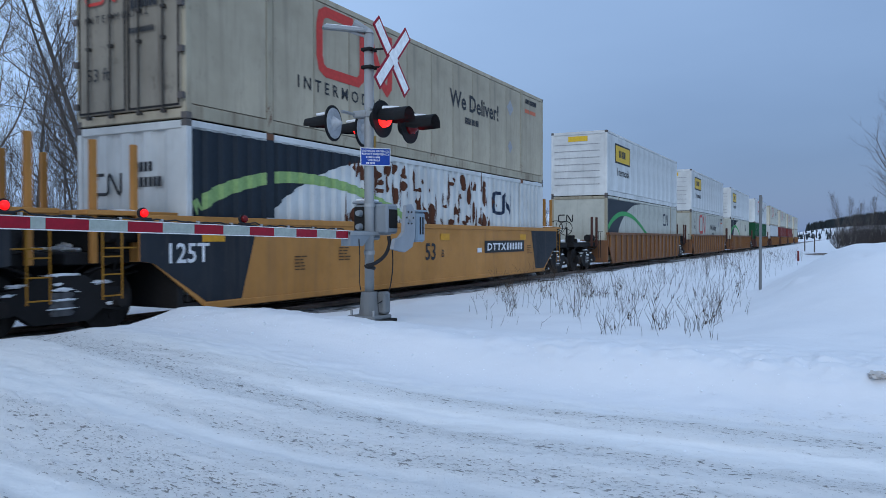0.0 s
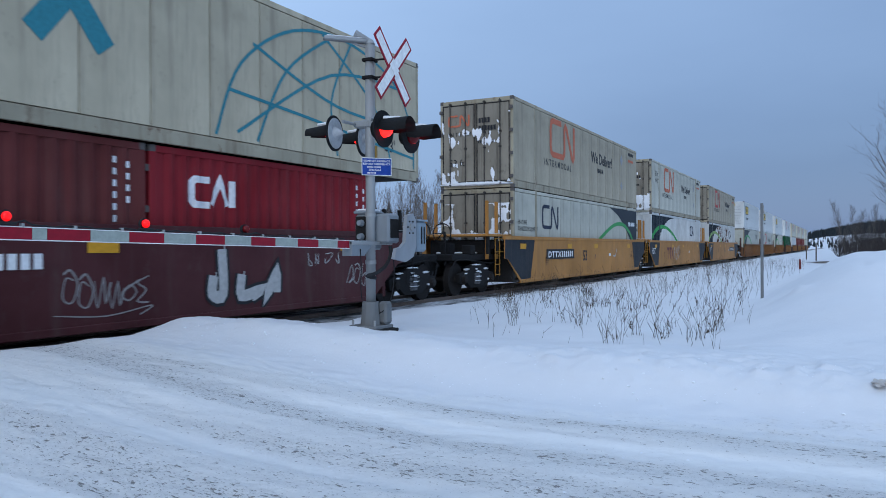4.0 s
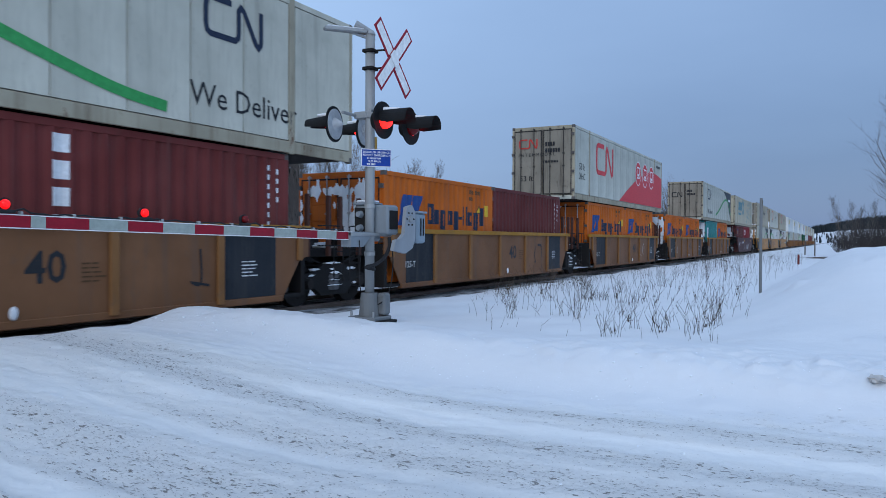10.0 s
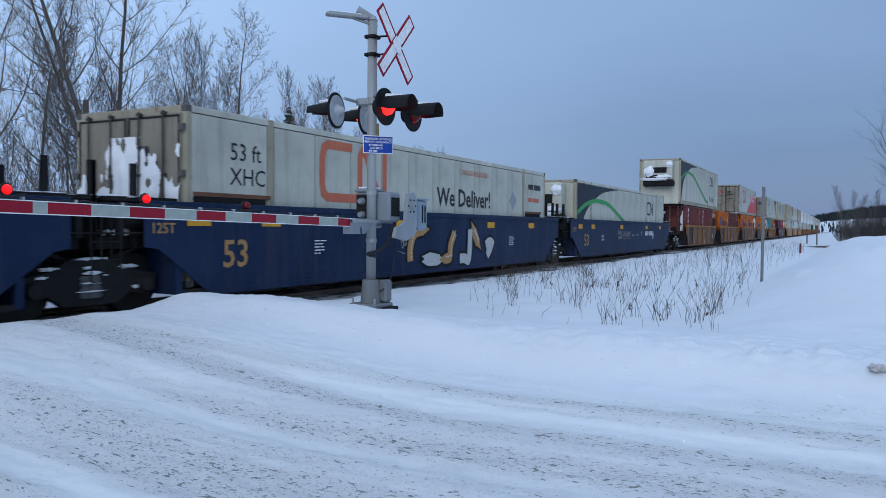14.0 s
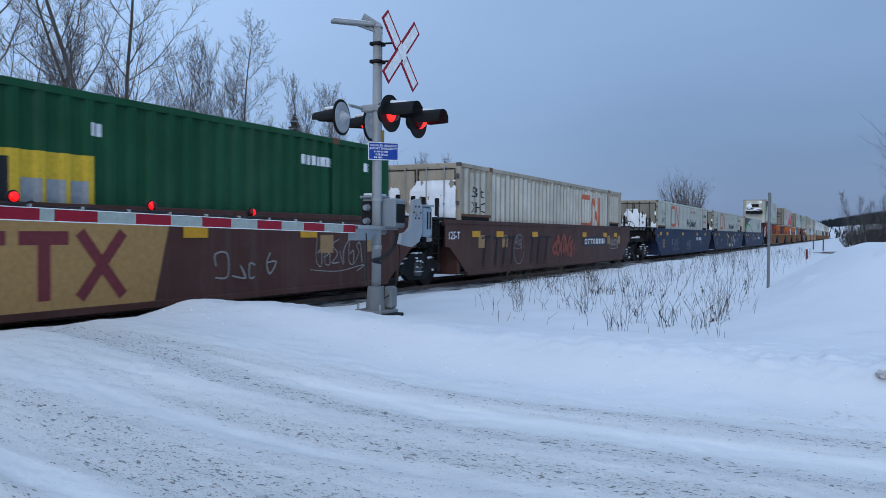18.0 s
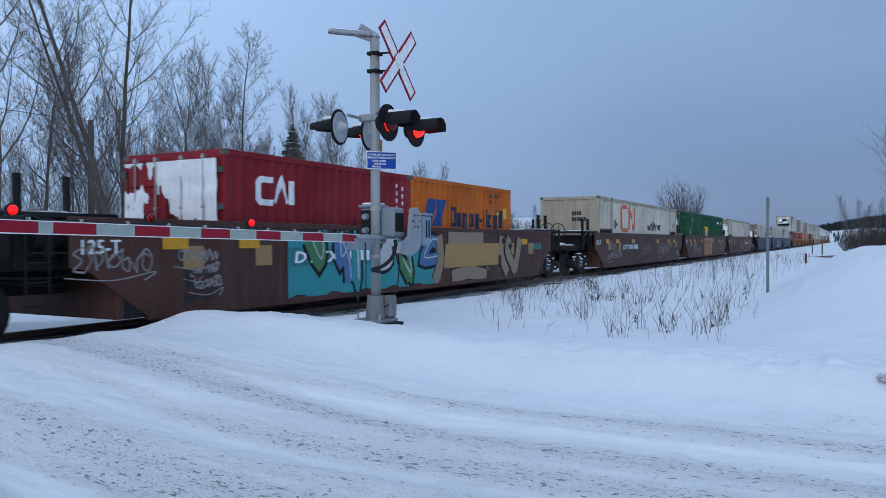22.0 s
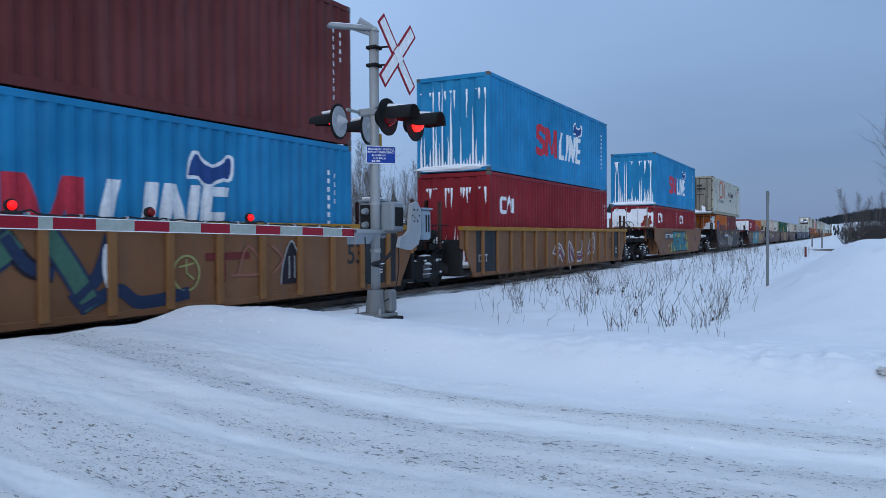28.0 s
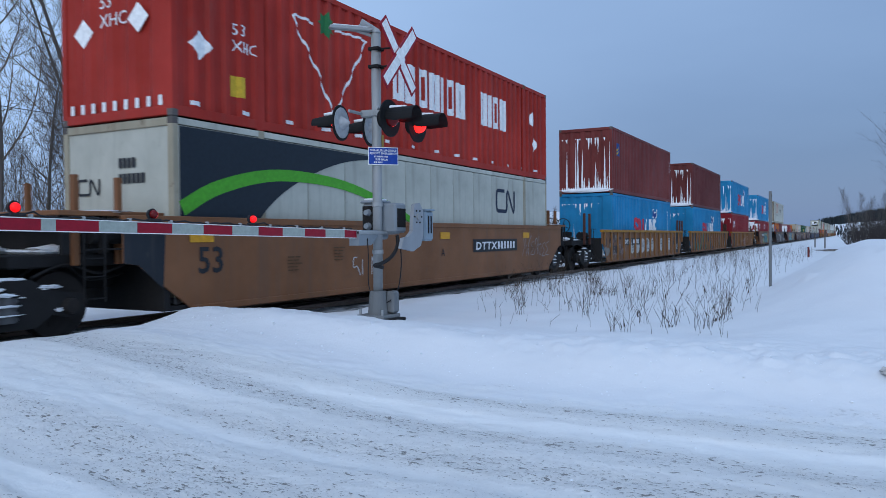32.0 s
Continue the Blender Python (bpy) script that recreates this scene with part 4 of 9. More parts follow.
def liner_orange(c):
    a = -c["half"]
    for k in (0, 1):
        x, z = a + 0.60 + 0.50 * k, 1.34 + 0.06 * k
        on_side("house_mark", shape(flat_mesh, [[(x, z), (x + 0.44, z), (x + 0.70, 2.08), (x + 0.28, 2.08)]]), LOGO_BLUE, c)
    pat = [(0.62, 0, 1), (0.55, 0, .72), (0.55, -.25, .72), (0.55, 0, .72), (0.55, -.25, .72), (0.3, .3, .45), (0.2, 0, 1), (0.2, 0, 1), (0.55, 0, .72), (0.55, -.25, .72), (0.55, 0, 1)]
    letter_blocks(c, a + 2.05, 1.40, 0.52, pat, WRITE_NAVY)
    on_side("number_panel", shape(bars, a + 4.5, 2.28, 0.11, [0.5] * 4 + [-0.4] + [0.5] * 6, 0.15), WRITE_DIM, c)
    on_side("number_panel", shape(bars, a + 4.5, 2.10, 0.10, [0.5] * 4, 0.15), WRITE_DIM, c)
    on_side("warning_plate", shape(flat_mesh, [[(a + 4.98, 1.76), (a + 5.22, 1.76), (a + 5.10, 1.99)]]), PLATE_BLACK, c, lift=0.004)
    on_side("warning_field", shape(flat_mesh, [[(a + 5.02, 1.78), (a + 5.18, 1.78), (a + 5.10, 1.94)]]), YELLOW, c, lift=0.007)
    on_side("warning_plate", shape(flat_mesh, [[(a + 5.55, 1.68), (a + 5.74, 1.68), (a + 5.74, 2.0), (a + 5.55, 2.0)]]), YELLOW, c)


def lease_red(c, x=0.85, z=1.72, s=0.41):
    a = -c["half"]
    bm = shape(stroke, [(a + x + 0.9 * s, z + s), (a + x + 0.15 * s, z + s), (a + x, z + 0.85 * s), (a + x, z + 0.15 * s), (a + x + 0.15 * s, z), (a + x + 0.9 * s, z)], 0.27 * s)
    stroke(bm, [(a + x + 1.05 * s, z), (a + x + 1.5 * s, z + s), (a + x + 1.95 * s, z)], 0.27 * s)
    stroke(bm, [(a + x + 2.2 * s, z - 0.05 * s), (a + x + 2.2 * s, z + 1.05 * s)], 0.30 * s)
    on_side("house_mark", bm, WRITE_WHITE, c)
    number_column(c, c["half"] - 0.55)


def number_column(c, x, mat=None):
    bm = bmesh.new()
    for k in range(9):
        flat_mesh(bm, [[(x, 2.25 - 0.17 * k), (x + 0.06, 2.25 - 0.17 * k), (x + 0.06, 2.345 - 0.17 * k), (x, 2.345 - 0.17 * k)]])
        if k < 4:
            flat_mesh(bm, [[(x + 0.2, 2.19 - 0.17 * k), (x + 0.26, 2.19 - 0.17 * k), (x + 0.26, 2.285 - 0.17 * k), (x + 0.2, 2.285 - 0.17 * k)]])
    on_side("number_panel", bm, mat or WRITE_WHITE, c)


def blue_liner(c):
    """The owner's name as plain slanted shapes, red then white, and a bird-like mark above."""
    a = -c["half"] - 0.40
    def slab(x0, x1, z0, z1, mat, slant):
        lean = lambda z: a + slant * (z - 0.9)
        on_side("brand_panel", shape(flat_mesh, [[(x0 + lean(z0), z0), (x1 + lean(z0), z0), (x1 + lean(z1), z1), (x0 + lean(z1), z1)]]), mat, c)
    curl = bow([(5.02, 1.66), (4.72, 1.76), (4.38, 1.72), (4.28, 1.54), (4.5, 1.40), (4.88, 1.28), (5.0, 1.08), (4.74, 0.94), (4.38, 0.94), (4.15, 1.05)], 4)
    on_side("brand_panel", shape(stroke, [(a + x, z) for x, z in curl], 0.24), BRIGHT_RED, c)
    for x0, x1 in ((5.12, 5.40), (6.00, 6.28)):
        slab(x0, x1, 0.85, 1.84, BRIGHT_RED, 0.0)
    for outline in ([(5.30, 1.84), (5.44, 1.84), (5.80, 0.95), (5.60, 0.95), (5.36, 1.50)], [(5.96, 1.84), (6.10, 1.84), (6.04, 1.50), (5.80, 0.95), (5.60, 0.95)]):
        on_side("brand_panel", shape(flat_mesh, [[(a + x, z) for x, z in outline]]), BRIGHT_RED, c, lift=0.006 if outline[0][0] < 5.5 else 0.008)
    for x0, x1, z0, z1 in ((6.42, 6.66, 0.85, 1.84), (6.66, 6.98, 0.85, 1.02), (7.12, 7.36, 0.85, 1.84), (7.46, 7.68, 0.85, 1.84), (8.0, 8.2, 0.85, 1.84), (8.26, 8.48, 0.85, 1.84), (8.48, 8.86, 0.85, 1.02), (8.48, 8.80, 1.26, 1.42), (8.48, 8.84, 1.68, 1.84)):
        slab(x0, x1, z0, z1, WRITE_WHITE, 0.22)
    on_side("brand_panel", shape(flat_mesh, [[(a + 7.68, 1.84), (a + 7.90, 1.84), (a + 8.18, 0.85), (a + 7.98, 0.85)]]), WRITE_WHITE, c, lift=0.006)
    bird = bow([(8.10, 1.96), (8.24, 2.36), (8.42, 2.28), (8.58, 2.18), (8.76, 2.20), (9.0, 2.36), (9.1, 2.30), (9.06, 1.98), (8.86, 1.96), (8.55, 1.84), (8.32, 1.96), (8.10, 1.96)], 3)
    on_side("house_mark", shape(flat_mesh, [[(a + x, z) for x, z in bird[:-1]]]), LOGO_BLUE, c, lift=0.003)
    on_side("mark_outline", shape(stroke, [(a + x, z) for x, z in bird], 0.055), WRITE_WHITE, c, lift=0.008)
    number_column(c, c["half"] - 0.8)


def coat(name, color, **kw):
    return paint(name + "_paint", tuple(0.9 * c for c in color), **kw)


CN_DIRTY = coat("dirty_beige_grey", (0.43, 0.375, 0.275), grime=0.5, rust=0.03)
CN_WHITE = coat("off_white", (0.56, 0.545, 0.455), grime=0.38, rust=0.05)
CN_SILVER = coat("silver_white", (0.52, 0.525, 0.455), grime=0.35, rust=0.02)
CREAM = coat("cream", (0.52, 0.46, 0.335), grime=0.55, rust=0.05)
CLEAN_WHITE = coat("clean_white", (0.62, 0.64, 0.63), grime=0.2)
BEIGE_RIB = coat("streaked_beige", (0.42, 0.36, 0.27), grime=0.7, dirt=(0.16, 0.12, 0.09), rust=0.22)
MAROON = coat("maroon", (0.13, 0.027, 0.025), grime=0.3)
OXIDE = coat("oxide_red", (0.175, 0.034, 0.030), grime=0.35)
RED_BOX = coat("crimson", (0.25, 0.014, 0.022), grime=0.25)
ORANGE = coat("orange", (0.56, 0.125, 0.010), grime=0.45, rust=0.05)
TEAL_BOX = coat("teal", (0.04, 0.25, 0.25), grime=0.35)
BLUE_BOX = coat("bright_blue", (0.013, 0.225, 0.45), grime=0.2)
GREEN_BOX = coat("dark_green", (0.008, 0.080, 0.032), grime=0.2)
SCARLET = coat("scarlet", (0.38, 0.028, 0.018), grime=0.25)

# ---- well cars ----
YELLOW_CAR = coat("faded_yellow", (0.47, 0.215, 0.055), grime=0.28)
BROWN_CAR = coat("rusty_ochre", (0.20, 0.088, 0.038), grime=0.5, rust=0.08)
MAROON_CAR = coat("dull_maroon", (0.075, 0.018, 0.020), grime=0.4)
BLUE_CAR = coat("dark_blue", (0.0025, 0.016, 0.055), grime=0.22)
RUST_CAR = coat("rust_brown", (0.074, 0.029, 0.021), grime=0.45)
DUSK_CAR = coat("sooty_maroon", (0.050, 0.034, 0.033), grime=0.5)
TAN_CAR = coat("tan_brown", (0.215, 0.092, 0.040), grime=0.4)
END_NAVY = coat("charcoal", (0.016, 0.021, 0.028), grime=0.4)
CHORD_YELLOW = coat("chord_yellow", (0.36, 0.17, 0.018), grime=0.4)

RIB_OCHRE = coat("rib_ochre", (0.25, 0.115, 0.040), grime=0.5)
RIMED = paint("rimed_steel", (0.10, 0.10, 0.105), 0.8, (0.02, 0.02, 0.02), 0.7)
WHEELS = []       # every wheelset, to be turned in motions()
TRAIN = []        # (thing, x at the clip's start)
HALF_W = 1.40


def wheelset():
    bm = bmesh.new()
    tube(bm, (0, -0.9, 0), (0, 0.9, 0), 0.075, seg=10)
    for s in (-1, 1):
        y = s * 0.72
        tube(bm, (0, y - 0.065, 0), (0, y + 0.065, 0), 0.457, seg=24)
        tube(bm, (0, y - s * 0.06, 0), (0, y - s * 0.085, 0), 0.485, seg=24)
        tube(bm, (0, y + s * 0.06, 0), (0, y + s * 0.11, 0), 0.12, 0.10, seg=10)
        # web openings make the turning visible
        for k in range(5):
            a = k * math.tau / 5
            tube(bm, (0.27 * math.cos(a), y + s * 0.063, 0.27 * math.sin(a)), (0.27 * math.cos(a), y + s * 0.072, 0.27 * math.sin(a)), 0.05, seg=6)
    return bm


def truck(car, x):
    """A two-axle bogie under a car: side frames, bolster, springs, wheelsets."""
    t = part("bogie", shared(("bogie",), lambda: shape(box, -0.22, 0.22, -0.98, 0.98, 0.42, 0.80, 0.03)), DARK, car, at=pose(x, 0, 0))
    def frame_bm(s):
        bm = bmesh.new()
        y0, y1 = sorted((s * 0.90, s * 1.04))
        prism(bm, [(-1.12, 0.36), (-0.92, 0.30), (-0.66, 0.36), (-0.42, 0.20), (0.42, 0.20), (0.66, 0.36), (0.92, 0.30), (1.12, 0.36), (1.14, 0.60), (0.60, 0.70), (0.36, 0.84), (-0.36, 0.84), (-0.60, 0.70), (-1.14, 0.60)], y0, y1)
        return bm
    for s in (-1, 1):
        f = part("side_frame", shared(("side_frame", s), lambda s=s: frame_bm(s)), DARK, t)
        def spring(s=s):
            bm = bmesh.new()
            rings = []
            for j in range(9):
                rr = 0.20 if j % 2 else 0.165
                rings.append([bm.verts.new((rr * math.cos(q * math.tau / 10), s * 1.03 + 0.06 * math.sin(q * math.tau / 10), 0.30 + 0.04 * j)) for q in range(10)])
            for lo, hi in zip(rings, rings[1:]):
                for q in range(10):
                    bm.faces.new((lo[q], lo[(q + 1) % 10], hi[(q + 1) % 10], hi[q]))
            return bm
        part("spring", shared(("spring", s), spring), RIMED, t, "coil springs rimed with snow")
        part("snow_ledge", shared(("snow_ledge", s), lambda s=s: shape(lump, (0.05, s * 0.97, 0.845), (0.26, 0.07, 0.03), 4)), ICE_SNOW, t, "snow lying on the side frame")
        for k in (-0.9, 0.9):
            part("bearing_cap", shared(("bearing_cap", s, k), lambda s=s, k=k: shape(tube, (k, s * 1.03, 0.457), (k, s * 1.14, 0.457), 0.12, 0.10, 10)), WHEEL, t)
    def crust():
        bm = bmesh.new()
        r = random.Random(3)
        for k, z in enumerate((0.40, 0.52, 0.66)):
            lump(bm, (r.uniform(-0.06, 0.06), -1.09, z), (0.19 - 0.03 * k, 0.022, 0.010 + 0.006 * k), k, 0.8)
        for k in range(4):
            lump(bm, (r.uniform(-1.1, 1.1), -1.05, r.uniform(0.28, 0.82)), (r.uniform(0.03, 0.09), 0.02, r.uniform(0.008, 0.025)), 20 + k, 1.0)
        lump(bm, (0.62, -1.0, 0.73), (0.18, 0.06, 0.03), 31, 0.7)
        lump(bm, (-0.62, -1.0, 0.73), (0.14, 0.06, 0.025), 32, 0.7)
        return bm
    part("frozen_spray", shared(("frozen_spray",), crust), ICE_SNOW, t, "streaks of frozen snow")
    for k in (-0.9, 0.9):
        w = part("wheelset", shared(("wheelset",), wheelset), WHEEL, t, at=pose(k, 0, 0.457))
        WHEELS.append((w, k))
    return t


def side_outline(a, b, z0, z1, cut_a, cut_b):
    return [(a + cut_a, z0), (b - cut_b, z0), (b - 0.25, 0.98), (b, 1.02), (b, z1), (a, z1), (a, 1.02), (a + 0.25, 0.98)]


def graffiti(car, x, z, wide, tall, mats, seed, y, n=5):
    """Sprayed shapes on the side: fat bent bands with an outline, or thin scrawled lines."""
    r = random.Random(seed)
    if len(mats) > 3:
        # the cloud of colour behind the letters
        m = 26
        top = [(x - 0.15 + (wide + 0.3) * k / m, z + tall * (0.93 + 0.12 * math.sin(k * 1.7 + seed) + r.uniform(-0.05, 0.05))) for k in range(m + 1)]
        low = [(p, z - tall * 0.02 + tall * 0.05 * math.sin(k * 1.3 + seed)) for k, (p, _) in enumerate(top)]
        bm = bmesh.new()
        for k in range(m):
            flat_mesh(bm, [[low[k], low[k + 1], top[k + 1], top[k]]])
        for v in bm.verts:
            v.co.y = y - 0.002
        part("sprayed_cloud", bm, mats[1 + seed % (len(mats) - 1)] if seed % 3 else mats[0], car)
    step = wide / n
    for k in range(n):
        cx = x + step * (k + 0.5)
        cols = [cx - step * 0.36, cx + r.uniform(-0.1, 0.1) * step, cx + step * 0.36]
        rows = [z + tall * 0.16, z + tall * 0.5, z + tall * 0.84]
        path, at = [], (r.randint(0, 2), r.choice((0, 2)))
        for j in range(r.randint(4, 5)):
            path.append((cols[at[0]] + r.uniform(-0.06, 0.06) * step, rows[at[1]] + r.uniform(-0.05, 0.05) * tall))
            at = r.choice([(a, b) for a in range(3) for b in range(3) if (a, b) != at and abs(a - at[0]) + abs(b - at[1]) < 3])
        line = bow(path, 4)
        if len(mats) > 1:
            for name, width, mat, lift in (("sprayed_outline", 0.40, mats[0], 0.003), ("sprayed_fill", 0.26, mats[1 + k % (len(mats) - 1)], 0.006), ("sprayed_shine", 0.03, SILVER, 0.009)):
                bm = shape(stroke, [(p + (0.05 * tall if width < 0.1 else 0), q + (0.05 * tall if width < 0.1 else 0)) for p, q in line], width * min(tall, step * 1.2))
                for v in bm.verts:
                    v.co.y = y - lift - 0.0004 * (k % 4)
                part(name, bm, mat, car)
        else:
            bm = shape(stroke, line, 0.055 * min(tall, step * 1.4))
            for v in bm.verts:
                v.co.y = y - 0.005 - 0.0004 * (k % 4)
            part("sprayed_line", bm, mats[0], car)


def on_car(name, bm, mat, car, y, label=""):
    for v in bm.verts:
        v.co.y = y
    return part(name, bm, mat, car, label)


def post(bm, x, y, z0, z1, s=0.045):
    box(bm, x - s, x + s, y - s, y + s, z0, z1, 0.01)


def well_car(x, label, well, lead, trail, mat, ribbed, lead_end, trail_end, end_mat=None, chord=None, tall=1.70, painted=(True, True), end_reach=1.0):
    """One unit of a double-stack car. x: its well's centre at the start; lead, trail: from the well's end to the coupling or joint; lead_end, trail_end: True where the car ends in a coupler; painted: which of the trailing and leading ends has the end colour; end_reach: how far it comes."""
    car = thing("well_car", x, TRACK_Y, 0, label, "well car", "cars of the train")
    TRAIN.append((car, x))
    h = well / 2
    over, cut = (0.18, 0.75) if ribbed else (0.85, 1.25)
    a, b = -h - min(trail - 0.6, over), h + min(lead - 0.6, over)
    y = HALF_W
    end_mat = end_mat or mat
    z0 = 0.27
    for s in (-1, 1):
        y0, y1 = sorted((s * y, s * (y + 0.03)))
        outline = side_outline(a, b, z0, tall - 0.10, cut, cut)
        part("side_sheet", shape(prism, outline, y0, y1), mat, car)
        y0, y1 = sorted((s * (y - 0.05), s * (y + (0.10 if ribbed else 0.055))))
        part("top_chord", shape(box, a, b, y0, y1, tall - 0.11, tall, 0.012), chord or mat, car)
        part("bottom_sill", shape(box, a + cut, b - cut, *sorted((s * (y - 0.08), s * (y + 0.05))), z0 - 0.05, z0 + 0.06, 0.012), mat, car)
        if ribbed:
            n = int(round((b - a - 0.6) / (2.03 if well < 14 else 1.016)))
            for k in range(n + 1):
                xx = a + 0.3 + (b - a - 0.6) * k / n
                low = z0 if a + cut + 0.05 < xx < b - cut - 0.05 else 0.95
                part("rib", shared(("rib", s, low, tall), lambda s=s, low=low: shape(box, -0.07, 0.07, *sorted((s * (y + 0.03), s * (y + 0.095))), low, tall - 0.11, 0.012)), RIB_OCHRE, car, at=pose(xx, 0, 0))
        if end_mat is not mat:
            for e, w in [q for q, on in zip(((a, 1), (b, -1)), painted) if on]:
                o = [(e, 1.02), (e + w * 0.25, 0.98), (e + w * 1.3, z0 + 0.07), (e + w * 2.1, z0 + 0.07), (e + w * 2.5, tall - 0.11), (e, tall - 0.11)]
                if end_reach < 1:
                    o = [(e, 1.02), (e + w * 0.25, 0.98), (e + w * 2.3 * end_reach, 0.62), (e + w * 2.5 * end_reach, tall - 0.11), (e, tall - 0.11)]
                if ribbed:
                    o = [(e + w * 0.95, z0 + 0.07), (e + w * 2.35, z0 + 0.07), (e + w * 2.35, tall - 0.11), (e + w * 0.95, tall - 0.11)]
                part("painted_end", shape(prism, o if w > 0 else o[::-1], *sorted((s * (y + 0.026), s * (y + 0.034)))), end_mat, car)
    part("well_floor", shape(box, -h, h, -y, y, z0 + 0.0, z0 + 0.07), DARK, car)
    for e, w, reach, is_end in ((-h, -1, trail, trail_end), (h, 1, lead, lead_end)):
        tip = e + w * (reach - (0.45 if is_end else 0.12))
        x0, x1 = sorted((e, e + w * 0.12))
        part("bulkhead", shape(box, x0, x1, -y, y, z0, tall - 0.35, 0.01), DARK if end_mat is END_NAVY else mat, car)
        x0, x1 = sorted((e + w * 0.1, tip))
        part("end_platform", shape(box, x0, x1, -0.95, 0.95, 0.98, 1.16, 0.02), DARK, car)
        part("centre_sill", shape(box, *sorted((e + w * 0.1, e + w * (reach - 0.1))), -0.28, 0.28, 0.62, 1.0, 0.02), DARK, car)
        part("snow_cover", shape(box, *sorted((e + w * 0.5, e + w * min(reach - 0.5, 1.6))), -0.7, 0.55, 1.16, 1.22, 0.03), ICE_SNOW, car, "snow lying on the end platform")
        if not ribbed:
            far = e + w * min(reach - 0.2, 1.75)
            part("end_deck", shape(box, *sorted((e, far)), -1.30, 1.30, tall - 0.02, tall + 0.05, 0.01), mat if mat in (YELLOW_CAR, TAN_CAR) else DARK, car)
            part("deck_snow", shape(lump, (e + w * 0.75, -0.55, tall + 0.05), (0.62, 0.70, 0.035), int(abs(x)) + w, 0.5), ICE_SNOW, car, "thin snow lying on the end deck", smooth=True)
            part("end_housing", shape(box, *sorted((e + w * 0.14, e + w * min(reach - 0.4, 1.25))), -0.92, 0.92, 1.15, tall - 0.12, 0.02), DARK, car)
            part("air_reservoir", shape(tube, (e + w * 0.25, -1.08, 1.42), (e + w * min(reach - 0.45, 1.15), -1.08, 1.42), 0.13, 0.13, 12), DARK, car)
            for d in (0.3, 1.0, 1.6):
                if d < reach - 0.3:
                    part("deck_bracket", shared(("deck_bracket", tall), lambda: shape(prism, [(-0.05, 1.16), (0.05, 1.16), (0.05, tall), (-0.05, tall)], -1.24, -1.16)), DARK, car, at=pose(e + w * d, 0, 0))
        # guide posts that keep an upper box in line, and their bracing
        for yy in (-1.05, 1.05):
            for d in (0.35, 1.05):
                tip_z = 2.75 if mat is YELLOW_CAR else 2.25
                part("guide_post", shared(("guide_post", tip_z), lambda tip_z=tip_z: shape(post, 0, 0, 1.0, tip_z)), mat if mat in (YELLOW_CAR, TAN_CAR) else RUST_CAR if ribbed else DARK, car, at=pose(e + w * (d + 0.28), yy, 0))
        bm = bmesh.new()
        for z in (1.22, 1.62):
            tube(bm, (e + w * 0.62, -1.32, z), (e + w * 1.35, -1.32, z), 0.014, seg=6)
        for z in (0.55, 0.85, 1.1):
            tube(bm, (e + w * 1.10, -1.36, z), (e + w * 1.42, -1.36, z), 0.012, seg=6)
        for d in (1.10, 1.42):
            tube(bm, (e + w * d, -1.36, 0.50), (e + w * d, -1.36, 1.62), 0.012, seg=6)
        part("ladder", bm, DARK if mat is not YELLOW_CAR else CHORD_YELLOW, car)
        rr = random.Random(int(abs(x) * 7) + w)
        for k in range(5):
            bx, by, bz = e + w * rr.uniform(0.5, max(0.9, reach - 0.7)), rr.uniform(-0.9, 0.6), 1.16
            part("valve_box", shared(("valve_box", k), lambda k=k: shape(box, -0.12 - 0.03 * k, 0.14, -0.12, 0.10 + 0.03 * k, 0.0, 0.16 + 0.05 * k, 0.02)), DARK, car, at=pose(bx, by, bz))
        for k in range(2):
            yy = -0.98 + 0.25 * k
            pts = bow([(e + w * 0.3, 1.05 - 0.2 * k), (e + w * 0.9, 0.88 - 0.1 * k), (e + w * (reach - 0.9), 1.02 + 0.1 * k), (e + w * (reach - 0.4), 0.86)], 5)
            part("brake_pipe", shape(sweep, [(p0, yy, q0) for p0, q0 in pts], 0.02, 5), DARK, car)
        for k in range(3):
            bx = e + w * rr.uniform(0.3, max(0.7, reach - 0.5))
            bm = bmesh.new()
            lump(bm, (bx, rr.uniform(-1.0, 0.5), 1.22), (rr.uniform(0.12, 0.3), rr.uniform(0.1, 0.25), rr.uniform(0.05, 0.1)), k)
            part("snow_lump", bm, ICE_SNOW, car, smooth=True)
        if is_end:
            xx = e + w * (reach - 0.40)
            part("coupler", shape(box, *sorted((xx, xx + w * 0.42)), -0.16, 0.16, 0.72, 1.02, 0.04), DARK, car)
            bm = bmesh.new()
            c = Vector((e + w * (reach - 0.6), -0.55, 1.75))
            pts = [c + Vector((0, math.cos(k * math.tau / 14), math.sin(k * math.tau / 14))) * 0.28 for k in range(14)]
            for k in range(14):
                tube(bm, pts[k], pts[(k + 1) % 14], 0.016, seg=5)
            for k in range(0, 14, 4):
                tube(bm, c, pts[k], 0.012, seg=5)
            tube(bm, c, c + Vector((-w * 0.12, 0, 0)), 0.03, seg=6)
            post(bm, c.x - w * 0.15, c.y, 1.1, 1.8, 0.03)
            part("brake_wheel", bm, DARK, car)
            for q in ((-0.5, 0.0), (0.35, 0.1)):
                pts = bow([(0.0, 0.9), (0.15, 0.55), (0.4, 0.42), (0.55, 0.7)], 4)
                part("brake_hose", shape(sweep, [(xx + w * p0, q[0], q0 + q[1]) for p0, q0 in pts], 0.025, 6), RUBBER, car)
            truck(car, e + w * (reach - 1.85))
        elif w < 0:
            truck(car, e - reach)
